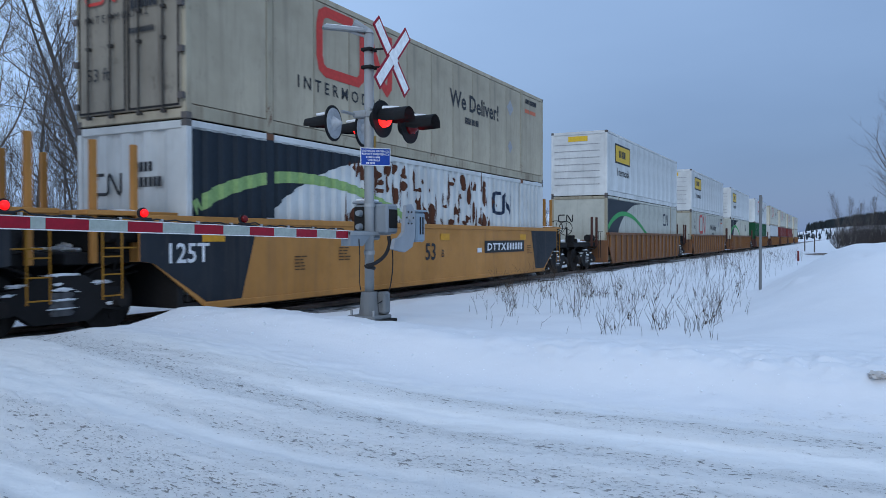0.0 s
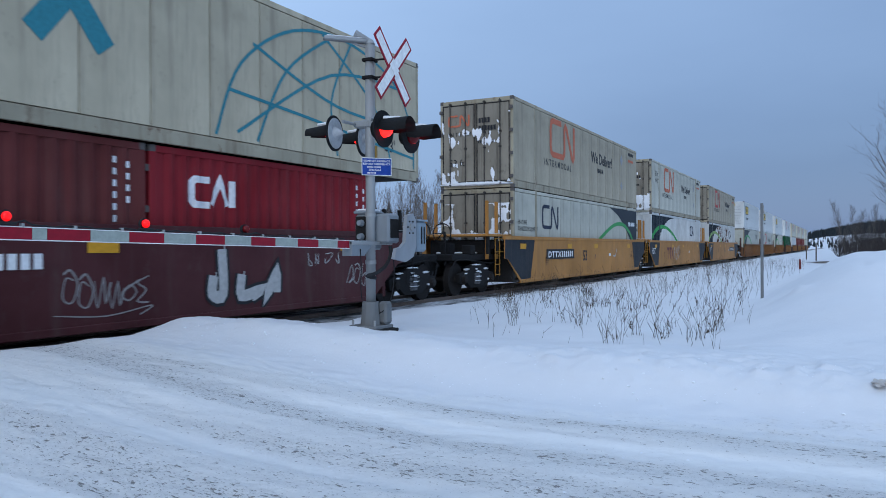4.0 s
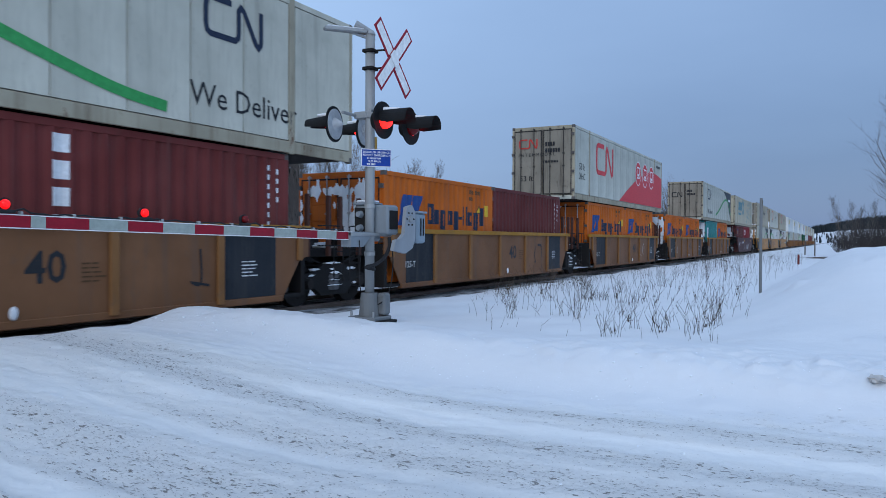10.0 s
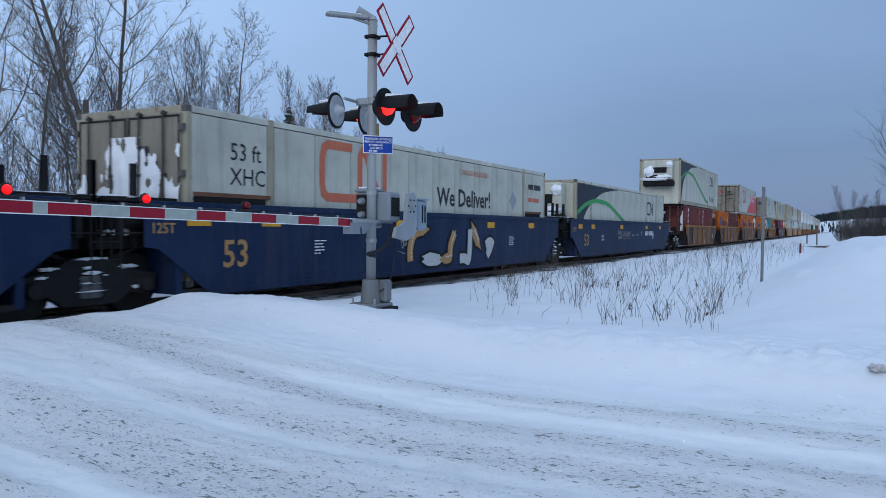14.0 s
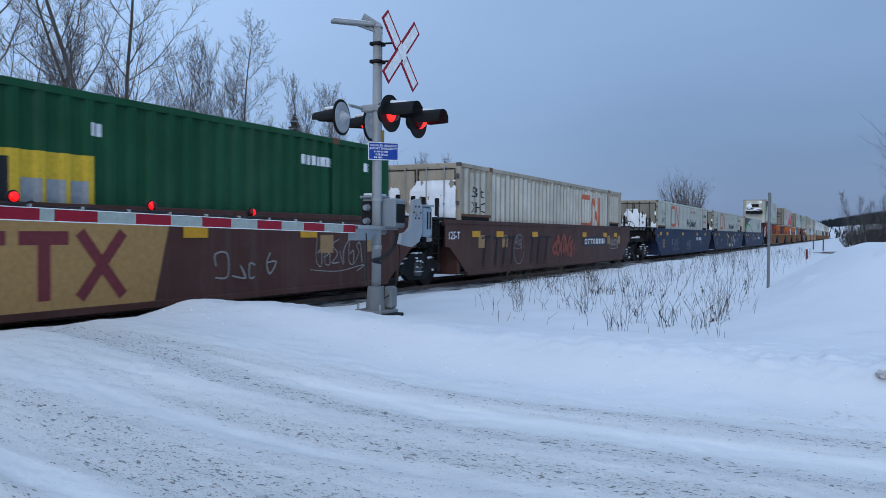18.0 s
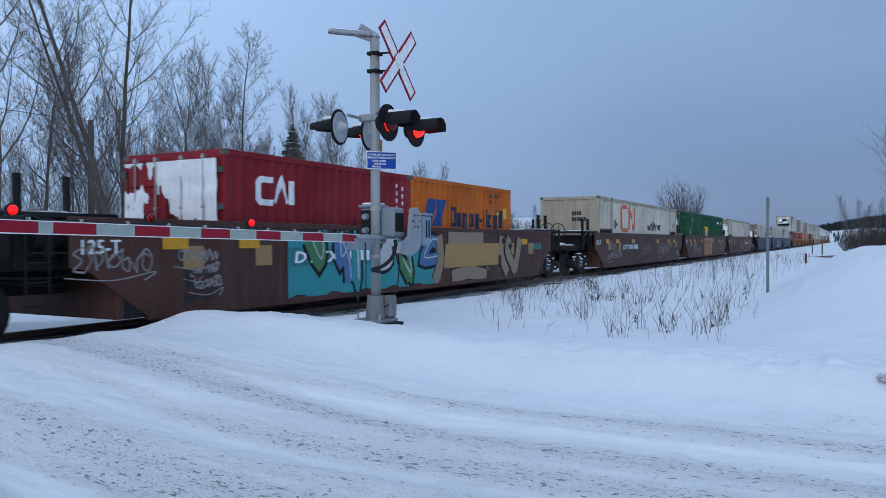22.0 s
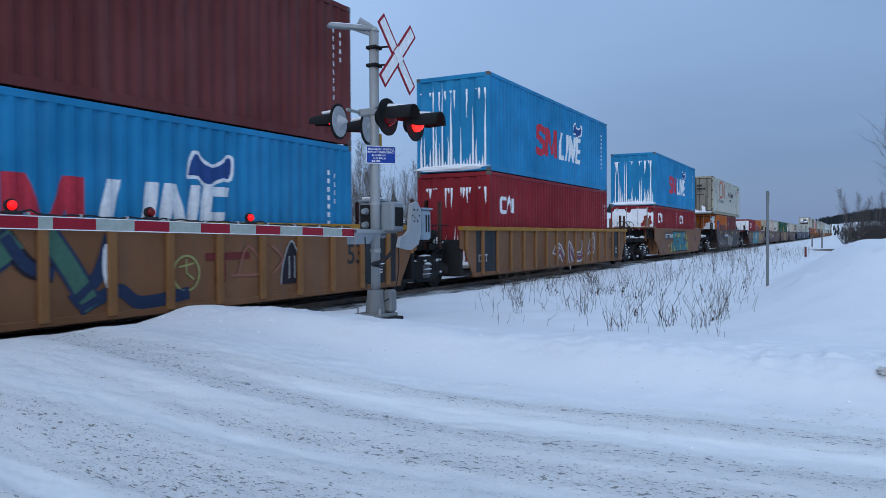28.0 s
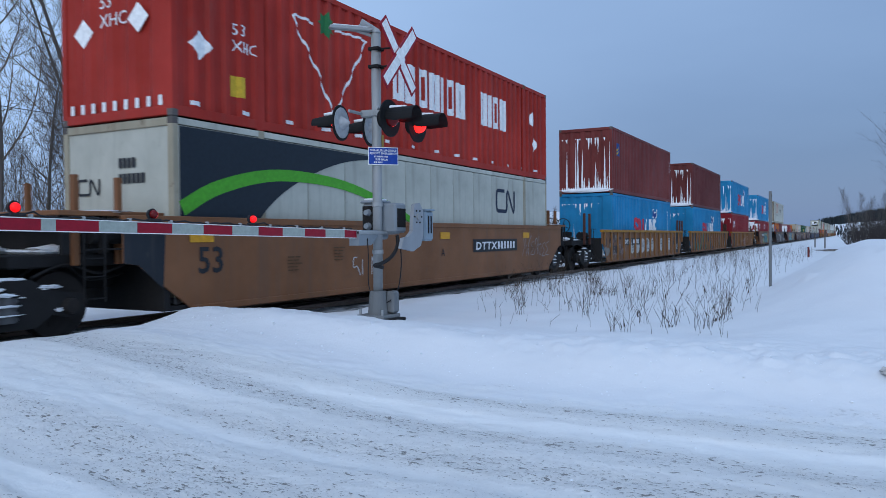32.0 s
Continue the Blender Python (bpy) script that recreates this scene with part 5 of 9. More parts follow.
    # brake cylinder and pipes seen under the trailing end
    part("brake_gear", shape(tube, (-h - 0.35, -0.75, 1.35), (-h - 1.0, -0.75, 1.35), 0.16, 0.16, 10), DARK, car)
    return car


def car_letters(car, y, text, x, z, height, mat=None):
    on_car("lettering", lettering(text, x, z, height, 1.0, 0.02), mat or WRITE_BLACK, car, y)


def number_plate(car, y, x, z=0.98, height=0.21, plate=True):
    """The car's number, as plain bars on a dark plate."""
    if plate:
        on_car("number_plate", shape(flat_mesh, [[(x - 0.1, z - 0.07), (x + 2.95, z - 0.07), (x + 2.95, z + height + 0.07), (x - 0.1, z + height + 0.07)]]), PLATE_BLACK, car, y - 0.002)
        bm = lettering("DTTX", 0, z, height, 1.12, 0.04)
        for v in bm.verts:
            v.co.x = x + 0.05 + 1.65 * v.co.x + 0.15 * (v.co.z - z)
        on_car("lettering", bm, WRITE_WHITE, car, y - 0.005)
        on_car("number_panel", shape(bars, x + 1.52, z, height, [0.62] * 6, 0.43), WRITE_WHITE, car, y - 0.005)
    else:
        on_car("number_panel", shape(bars, x, z, height, [0.6] * 4 + [-0.5] + [0.6] * 6, 0.25), WRITE_WHITE, car, y - 0.005)


def small_stencils(car, y, spots, mat=None):
    for x, z in spots:
        bm = bmesh.new()
        for k in range(5):
            bars(bm, x, z - 0.06 * k, 0.022, [random.uniform(4, 9), random.uniform(3, 9)], 1.0)
        on_car("stencil", bm, mat or WRITE_DIM, car, y - 0.003)


def amber_plates(car, y, xs, z=1.3):
    for x in xs:
        on_car("reflector", shape(flat_mesh, [[(x, z), (x + 0.5, z), (x + 0.5, z + 0.17), (x, z + 0.17)]]), ORANGE_PLATE, car, y - 0.003)

# ---- the train ----
SPEED, SLOWING = 13.3046, 0.00886
FLOOR = 0.345


def load(c, x, z, dx=0.0):
    """Sets a container on the train at x at the clip's start."""
    c.matrix_basis = pose(x + dx, TRACK_Y, z)
    TRAIN.append((c, x + dx))
    return c


def box_plain(label, length, h, mat, **kw):
    return container("", label, length, h, mat, **kw)


def cn_upper(label, mat, words=True, mark=None, snow=0.0, seed=0, shift=0.0):
    c = box_plain(label, F53, 2.896, mat, ribbed=False, end="door")
    intermodal(c, mark, words, shift)
    end_writing(c, WRITE_BLACK, mark or WRITE_RED)
    if snow:
        snow_on_end(c, snow, seed)
    return c


def pair20(x, z, specs):
    """Two 20 ft boxes end to end; specs from the trailing one on: (label, material, what to write)."""
    for k, (label, mat, write) in enumerate(specs):
        c = box_plain(label, F20, 2.591, mat, end="door")
        write(c)
        if k == 0:
            snow_on_end(c, 2.4 if mat is TEAL_BOX else 1.35 if mat is RED_BOX or x == XAT["pair"] else 0.8, int(abs(x)))
        load(c, x, z, (-1 + 2 * k) * (F20 / 2 + 0.038))


def nothing(c):
    number_column(c, c["half"] - 0.55)


def white_ad(c):
    a = -c["half"]
    on_side("advert_plate", shape(flat_mesh, [[(a + 1.3, 1.55), (a + 4.1, 1.55), (a + 4.1, 2.45), (a + 1.3, 2.45)]]), PLATE_BLACK, c, lift=0.006)
    on_side("advert_field", shape(flat_mesh, [[(a + 1.4, 1.63), (a + 4.0, 1.63), (a + 4.0, 2.37), (a + 1.4, 2.37)]]), YELLOW, c, lift=0.009)
    on_side("brand_panel", shape(bars, a + 2.0, 1.85, 0.32, [0.5, 0.5, 0.6, 0.5, 0.7], 0.2), PLATE_BLACK, c, lift=0.012)
    on_side("lettering", lettering("Intermodal", a + 1.7, 1.0, 0.36, 1.0, 0.02), WRITE_BLACK, c)
    bm = bmesh.new()
    for k in range(7):
        flat_mesh(bm, [[(-1.15, 0.5 + 0.3 * k), (0.95, 0.5 + 0.3 * k), (0.95, 0.53 + 0.3 * k), (-1.15, 0.53 + 0.3 * k)]])
    on_end("end_rib", bm, GREY_PATCH, c)
    on_end("advert_plate", shape(flat_mesh, [[(-0.5, 2.45), (0.4, 2.45), (0.4, 2.68), (-0.5, 2.68)]]), YELLOW, c)


# centre of each well at the clip's start, the well's length, and whether the car goes on behind it
W53, W40 = 16.5, 12.5
UNITS = [
    ("line_g", 196.0, W53, False), ("line_f", 173.0, W53, False), ("line_e", 151.5, W53, False), ("line_d", 130.0, W53, False), ("line_c", 107.2, W53, False),
    ("b_three", 84.2, W53, False), ("b_two", 62.6, W53, True), ("b_one", 41.1, W53, True),
    ("rust", 16.77, W53, False), ("wave", -3.36, W53, True), ("dirty", -22.9, W53, True),
    ("globe", -45.1, W40, False),
    ("teal", -64.8, W40, False), ("pair", -80.14, W40, True), ("swoosh", -95.8, W40, True), ("mixed", -111.43, W40, True), ("cool", -127.0, W40, True),
    ("blue_a", -148.16, W53, False), ("blue_b", -167.81, W53, True), ("blue_c", -186.99, W53, True),
    ("brown_a", -210.62, W53, False), ("brown_b", -230.29, W53, True), ("brown_c", -249.5, W53, True),
    ("spray", -272.87, W53, False), ("soot", -296.3, W40, False), ("tan", -317.85, W40, False),
    ("rib_a", -339.37, W53, False), ("rib_b", -358.53, W53, True), ("rib_c", -377.79, W53, True),
    ("last", -400.35, W53, False), ("beyond", -421.5, W53, True),
]
# True in the fourth place: joined to the unit ahead by a shared bogie
CARS = {}


def couple_up():
    look_of = {"rust": ("faded yellow double-stack well car with charcoal ends", YELLOW_CAR, False, END_NAVY, None), "teal": ("ochre ribbed well car with rust and grime", BROWN_CAR, True, END_NAVY, CHORD_YELLOW),
               "globe": ("dull maroon well car with sprayed letters", MAROON_CAR, False, None, None), "blue": ("dark blue well car with sprayed letters", BLUE_CAR, False, None, None),
               "brown": ("rust-brown well car with pale patches", RUST_CAR, False, None, None), "spray": ("rust-brown well car covered in sprayed letters", RUST_CAR, False, None, None),
               "soot": ("sooty maroon well car with pale sprayed letters", DUSK_CAR, False, None, None), "tan": ("tan well car with a large teal sprayed name", TAN_CAR, False, None, None),
               "rib": ("ochre ribbed well car with sprayed panels", BROWN_CAR, True, END_NAVY, CHORD_YELLOW), "last": ("tan-brown smooth-sided well car with charcoal ends", TAN_CAR, False, END_NAVY, None),
               "b": ("ochre ribbed well car", BROWN_CAR, True, None, None), "line": ("dark well car far down the line", RUST_CAR, True, None, None)}
    look_of["wave"] = look_of["dirty"] = look_of["rust"]
    look_of["pair"] = look_of["swoosh"] = look_of["mixed"] = look_of["cool"] = look_of["teal"]
    look_of["beyond"] = look_of["last"]
    for k, (key, x, well, joined) in enumerate(UNITS):
        lead = (UNITS[k - 1][1] - x - UNITS[k - 1][2] / 2 - well / 2) / 2 if k else 4.0
        trail = (x - UNITS[k + 1][1] - UNITS[k + 1][2] / 2 - well / 2) / 2 if k + 1 < len(UNITS) else 4.0
        follows = UNITS[k + 1][3] if k + 1 < len(UNITS) else False
        label, mat, ribbed, end_mat, chord = look_of[key if key in look_of else key.split("_")[0]]
        CARS[key] = well_car(x, label, well, lead, trail, mat, ribbed, not joined, not follows, end_mat, chord, 1.60 if ribbed else 1.70, (key != "rib_c", key != "last"), 0.3 if key == "last" else 1.0)


couple_up()
TOP96, TOP86 = FLOOR + 2.90, FLOOR + 2.595
XAT = {key: x for key, x, _, _ in UNITS}


def rust_spots(c, seed):
    """Bare rust on a white side, in ragged upright patches."""
    r = random.Random(seed)
    a = -c["half"]
    for k in range(190):
        x, z = a + r.choice((4.9, 5.6, 6.6, 7.3, 8.1, 9.0, 9.8, 10.6, 11.4)) + r.gauss(0, 0.35), r.uniform(0.4, 2.6)
        w, t = 0.03 + 0.16 * r.random() ** 2, 0.05 + 0.36 * r.random() ** 2
        pts = [(x + math.cos(j * math.tau / 11) * w * r.uniform(0.45, 1.3), z + math.sin(j * math.tau / 11) * t * r.uniform(0.45, 1.3)) for j in range(11)]
        on_side("rust_patch", shape(flat_mesh, [pts]), RUST_PAINT, c, lift=0.009 + 0.0003 * (k % 7))


RUST_PAINT = paint("bare_rust", (0.09, 0.035, 0.02), 0.9, (0.03, 0.015, 0.01), 0.6)


def fill_train():
    # far down the line
    for key, low, up in (("line_g", CN_WHITE, CN_WHITE), ("line_f", OXIDE, CN_SILVER), ("line_e", OXIDE, CN_WHITE), ("line_d", CLEAN_WHITE, CN_WHITE), ("line_c", GREEN_BOX, CLEAN_WHITE)):
        for mat, z, lab in ((low, FLOOR, "lower"), (up, TOP96, "upper")):
            c = box_plain("53-foot container far down the line, weathered paint", F53, 2.896, mat, ribbed=mat in (OXIDE, GREEN_BOX))
            if z > 1:
                intermodal(c)
            load(c, XAT[key], z)
    for key in ("b_three", "b_two", "b_one"):
        low = box_plain("grey 53-foot container with a green wave", F53, 2.896, CN_SILVER, ribbed=key == "b_three", end="wall")
        if key == "b_two":
            intermodal(low)
        else:
            wave_trailing(low, 2.896)
        worm(low, -0.95, 1.75, 0.3, WRITE_BLACK, end=True)
        load(low, XAT[key], FLOOR)
        up = box_plain("clean white 53-foot container with a yellow plate", F53, 2.896, CLEAN_WHITE, ribbed=False)
        white_ad(up)
        load(up, XAT[key], TOP96)
    # yellow three-unit car
    c = box_plain("rust-eaten white corrugated container with dark end and green wave", F53, 2.896, CLEAN_WHITE)
    wave_trailing(c, 2.896, green=WASHED_GREEN)
    rust_spots(c, 4)
    end_writing(c, WRITE_BLACK, WRITE_BLACK)
    load(c, XAT["rust"], FLOOR)
    load(cn_upper("weathered grey 53-foot container with red band mark and slogan", CN_DIRTY, False, shift=0.4), XAT["rust"], TOP96)
    c = box_plain("white corrugated 53-foot container with a dark end and green wave", F53, 2.896, CLEAN_WHITE)
    wave_trailing(c, 2.896)
    end_writing(c, WRITE_BLACK, WRITE_BLACK)
    load(c, XAT["wave"], FLOOR)
    load(cn_upper("off-white 53-foot container with red band mark and slogan", CN_WHITE, True, WRITE_FADED, 0.2, 3), XAT["wave"], TOP96)
    c = box_plain("white smooth container with a green wave and dark corner", F53, 2.896, CN_WHITE, ribbed=False, end="door")
    wave_leading(c, 2.896)
    on_side("lettering", lettering("HI-CUBE\nCHASSIS REQUIRED", -8.0 + 0.25, 1.75, 0.15), WRITE_BLACK, c)
    snow_on_end(c, 0.5, 8)
    load(c, XAT["dirty"], FLOOR)
    load(cn_upper("dirty beige-grey 53-foot container with faded orange band mark", CN_DIRTY, False, WRITE_FADED, 0.25, 5, -0.35), XAT["dirty"], TOP96)
    # maroon car
    pair20(XAT["globe"], FLOOR, [("maroon 20-foot container with a small yellow and blue badge", MAROON, badge), ("crimson 20-foot container with a white mark", RED_BOX, lease_red)])
    c = box_plain("cream 53-foot container with teal lettering bars and globe lines", F53, 2.896, CREAM, ribbed=False, end="door")
    globe_lines(c)
    end_writing(c, TEAL)
    underside(c)
    load(c, XAT["globe"], TOP86)
    # ribbed five-unit car
    pair20(XAT["teal"], FLOOR, [("teal 20-foot container with an upright name plate", TEAL_BOX, upright_plate), ("orange 20-foot container with blue mark", ORANGE, liner_orange)])
    c = box_plain("grey-white 53-foot container with green wave and slogan", F53, 2.896, CN_SILVER, ribbed=False, end="door")
    wave_leading(c, 2.896, 2.4)
    on_side("lettering", lettering("We Deliver", -8.077 + 2.3, 0.55, 0.38), WRITE_BLACK, c)
    end_writing(c, WRITE_BLACK, WRITE_BLACK)
    underside(c)
    load(c, XAT["teal"], TOP86)
    pair20(XAT["pair"], FLOOR, [("orange 20-foot container with blue mark, frosted doors", ORANGE, liner_orange), ("orange 20-foot container with blue mark", ORANGE, liner_orange)])
    pair20(XAT["swoosh"], FLOOR, [("orange 20-foot container with blue mark", ORANGE, liner_orange), ("orange 20-foot container with blue mark", ORANGE, liner_orange)])
    c = box_plain("silver-white 53-foot container with a red swoosh and three round badges", F53, 2.896, CN_SILVER, ribbed=False, end="door")
    red_swoosh(c)
    end_writing(c, WRITE_BLACK, WRITE_RED)
    underside(c)
    load(c, XAT["swoosh"], TOP86)
    pair20(XAT["mixed"], FLOOR, [("orange 20-foot container with dark name bars", ORANGE, liner_orange), ("plain maroon corrugated 20-foot container", MAROON, nothing)])
    pair20(XAT["cool"], FLOOR, [("oxide-red 20-foot container with upright white bars", OXIDE, upright_name), ("oxide-red 20-foot container with upright white bars", OXIDE, upright_name)])
    c = box_plain("off-white refrigerated 53-foot container with a dark end and green wave", F53, 2.896, CN_WHITE, ribbed=False)
    wave_trailing(c, 2.896, True)
    on_side("lettering", lettering("We Deliver", 8.077 - 4.5, 0.55, 0.40), WRITE_BLACK, c)
    cool_unit(c, CN_WHITE)
    underside(c)
    load(c, XAT["cool"], TOP86)
    # blue three-unit car
    c = box_plain("off-white refrigerated 53-foot container with a dark end and green wave", F53, 2.896, CN_WHITE, ribbed=False)
    wave_trailing(c, 2.896, True)
    placard(c, 8.077 - 4.3, 1.4)
    cool_unit(c, CN_WHITE)
    load(c, XAT["blue_a"], FLOOR)
    for key in ("blue_b", "blue_c"):
        c = box_plain("off-white smooth 53-foot container with faded orange band mark", F53, 2.896, CN_WHITE, ribbed=False, end="door")
        deliver_low(c)
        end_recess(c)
        end_writing(c, WRITE_BLACK)
        snow_on_end(c, 0.75, 21)
        load(c, XAT[key], FLOOR)
    for key in ("brown_a", "brown_c"):
        c = box_plain("streaked beige corrugated 53-foot container with faded orange band mark", F53, 2.896, BEIGE_RIB, end="door" if key == "brown_a" else "wall", roof_mat=OXIDE)
        a = -c["half"]
        washed_crests(c, WASHED)
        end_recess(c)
        if key == "brown_a":
            worm(c, a + 10.4, 1.36, 1.1, WRITE_FADED)
            on_side("lettering", lettering("53 ft\nXHC", a + 0.75, 2.0, 0.30), WRITE_BLACK, c)
            snow_on_end(c, 1.6, 30)
        else:
            worm(c, a + 3.6, 1.5, 1.08, WRITE_FADED)
            on_side("lettering", lettering("We Deliver!", a + 8.7, 1.56, 0.47, 1.0, 0.03), WRITE_BLACK, c)
            on_side("lettering", lettering("53 ft\nXHC", a + 14.9, 1.75, 0.27), WRITE_BLACK, c)
            placard(c, a + 2.65, 1.75, 0.3, DARK_PLACARD)
            end_writing(c)
        load(c, XAT[key], FLOOR)
    c = box_plain("dark green corrugated 53-foot container with a yellow square", F53, 2.896, GREEN_BOX, end="door")
    a = -c["half"]
    on_side("yellow_square", shape(flat_mesh, [[(a + 6.8, 0.9), (a + 8.67, 0.9), (a + 8.67, 2.02), (a + 6.8, 2.02)]]), YELLOW, c)
    on_side("mark_panel", shape(bars, a + 6.95, 1.0, 0.92, [0.55], 0.12), PLATE_BLACK, c, lift=0.008)
    on_side("mark_panel", shape(bars, a + 7.62, 1.05, 0.62, [0.42, 0.42, 0.42], 0.12), GREY_PATCH, c, lift=0.008)
    on_side("lettering", lettering("53", a + 1.25, 1.45, 0.30, 1.0, 0.03), WRITE_WHITE, c)
    on_side("number_panel", shape(bars, a + 13.1, 2.3, 0.18, [0.5] * 4 + [-0.4] + [0.5] * 6, 0.12), WRITE_WHITE, c)
    for x in (2.2, 8.6, 15.2):
        on_side("stencil", shape(bars, a + x, 2.3, 0.18, [0.5, 0.5], 0.1), WRITE_WHITE, c)
    snow_on_end(c, 0.8, 44)
    end_writing(c, WRITE_WHITE)
    load(c, XAT["brown_b"], FLOOR)
    # single cars
    pair20(XAT["spray"], FLOOR, [("crimson 20-foot container with a white mark and frosted doors", RED_BOX, lease_red), ("orange 20-foot container with blue mark", ORANGE, liner_orange)])
    pair20(XAT["soot"], FLOOR, [("orange 20-foot container with blue mark", ORANGE, liner_orange), ("oxide-red 20-foot container with a small badge", OXIDE, badge)])
    c = cn_upper("off-white 53-foot container with faded red band mark and slogan", CN_WHITE, True, WRITE_FADED, 0.05, 9, -0.35)
    underside(c)
    load(c, XAT["soot"], TOP86)
    pair20(XAT["tan"], FLOOR, [("crimson 20-foot container with a white mark", RED_BOX, lease_red), ("crimson 20-foot container with a white mark", RED_BOX, lease_red)])
    c = box_plain("bright blue 40-foot container with red and white name bars", F40, 2.896, BLUE_BOX)
    blue_liner(c)
    snow_on_end(c, 1.6, 51)
    load(c, XAT["tan"], TOP86)
    # ribbed three-unit car
    c = box_plain("crimson 40-foot container with a white mark", F40, 2.896, RED_BOX)
    lease_red(c)
    snow_on_end(c, 1.2, 52)
    load(c, XAT["rib_a"], FLOOR)
    c = box_plain("bright blue 40-foot container with red and white name bars", F40, 2.896, BLUE_BOX)
    blue_liner(c)
    snow_on_end(c, 1.8, 53)
    load(c, XAT["rib_a"], TOP96)
    for key in ("rib_b", "rib_c"):
        c = box_plain("bright blue 40-foot container with red and white name bars", F40, 2.896, BLUE_BOX)
        blue_liner(c)
        snow_on_end(c, 1.0, 54)
        load(c, XAT[key], FLOOR)
        c = box_plain("maroon 40-foot container with snow-streaked end", F40, 2.896, MAROON if key == "rib_b" else OXIDE)
        if key == "rib_c":
            badge(c)
        number_column(c, c["half"] - 0.6)
        snow_on_end(c, 1.6, 55)
        load(c, XAT[key], TOP96)
    # last car in view
    c = box_plain("white smooth 53-foot container with a dark end and green wave", F53, 2.896, CN_SILVER, ribbed=False)
    wave_trailing(c, 2.896, green=LIME_GREEN)
    worm(c, -0.95, 1.75, 0.24, WRITE_BLACK, end=True)
    on_end("number_panel", shape(bars, 0.05, 2.15, 0.16, [0.5] * 4, 0.15), WRITE_BLACK, c)
    on_end("number_panel", shape(bars, 0.05, 1.9, 0.16, [0.5] * 6, 0.15), WRITE_BLACK, c)
    on_end("placard", shape(flat_mesh, [[(-0.94, 1.0), (-0.7, 0.7), (-0.46, 1.0), (-0.7, 1.3)]]), SIGN_WHITE, c)
    load(c, XAT["last"], FLOOR)
    c = box_plain("scarlet corrugated 53-foot container with white name bars and a triangle mark", F53, 2.896, SCARLET, end="wall")
    scarlet_marks(c)
    load(c, XAT["last"], TOP96)


def badge(c):
    a = -c["half"]
    on_side("badge", shape(flat_mesh, [[(a + 0.72, 1.68), (a + 1.2, 1.68), (a + 1.2, 2.24), (a + 0.72, 2.24)]]), LOGO_BLUE, c, lift=0.006)
    on_side("badge_stripe", shape(stroke, [(a + 0.78, 1.88), (a + 0.96, 1.98), (a + 1.14, 2.08)], 0.08), YELLOW, c, lift=0.01)
    on_side("badge_stripe", shape(stroke, [(a + 0.82, 1.74), (a + 0.96, 1.83), (a + 1.14, 1.90)], 0.07), YELLOW, c, lift=0.01)
    number_column(c, c["half"] - 0.55)


def globe_lines(c):
    a = -c["half"]
    letter_blocks(c, a + 2.6, 1.55, 0.85, [(0.6, 0, 1), (0.6, 0, 1), (0.6, 0, 1), (0.62, 0, 1), (0.6, 0, 1)], TEAL, 0.1)
    on_side("house_mark", shape(stroke, [(a + 6.2, 1.2), (a + 7.3, 2.6)], 0.34), TEAL, c)
    on_side("house_mark", shape(stroke, [(a + 6.2, 2.6), (a + 7.3, 1.2)], 0.34), TEAL, c)
    on_side("slogan_panel", shape(bars, a + 2.7, 1.1, 0.2, [2.4, 0.8, 3.0, 1.6, 2.6], 0.4), TEAL, c)
    arcs = [[(9.4, 0.3), (10.0, 1.6), (11.4, 2.5), (13.2, 2.7), (15.0, 2.2), (15.8, 1.2), (15.9, 0.3)], [(10.4, 0.3), (11.2, 1.7), (12.6, 2.66)], [(12.3, 2.66), (14.2, 1.5), (14.9, 0.3)], [(9.7, 1.1), (12.2, 0.9), (15.9, 0.55)],
            [(10.3, 2.0), (12.8, 1.3), (15.8, 1.2)], [(12.8, 0.3), (12.6, 1.4), (13.3, 2.7)], [(9.9, 0.4), (12.6, 1.9), (15.2, 2.1)]]
    for pts in arcs:
        on_side("globe_line", shape(stroke, [(a + x, z) for x, z in bow(pts)], 0.06), TEAL, c)
    on_side("lettering", lettering("53'", a + 14.6, 0.6, 0.28, 1.0, 0.02), WRITE_BLACK, c)


def upright_plate(c):
    a = -c["half"]
    on_side("name_plate", shape(flat_mesh, [[(a + 0.85, 0.3), (a + 1.45, 0.3), (a + 1.45, 2.05), (a + 0.85, 2.05)]]), WRITE_WHITE, c, lift=0.006)
    bm = bmesh.new()
    for k in range(5):
        flat_mesh(bm, [[(a + 0.98, 0.4 + 0.32 * k), (a + 1.32, 0.4 + 0.32 * k), (a + 1.32, 0.65 + 0.32 * k), (a + 0.98, 0.65 + 0.32 * k)]])
    on_side("name_panel", bm, LOGO_BLUE, c, lift=0.009)
    number_column(c, c["half"] - 0.6)


def upright_name(c):
    a = -c["half"]
    bm = bmesh.new()
    for k in range(6):
        flat_mesh(bm, [[(a + 1.25, 0.35 + 0.36 * k), (a + 1.5, 0.35 + 0.36 * k), (a + 1.5, 0.60 + 0.36 * k), (a + 1.25, 0.60 + 0.36 * k)]])
    on_side("name_panel", bm, WRITE_WHITE, c)
    number_column(c, c["half"] - 0.55)


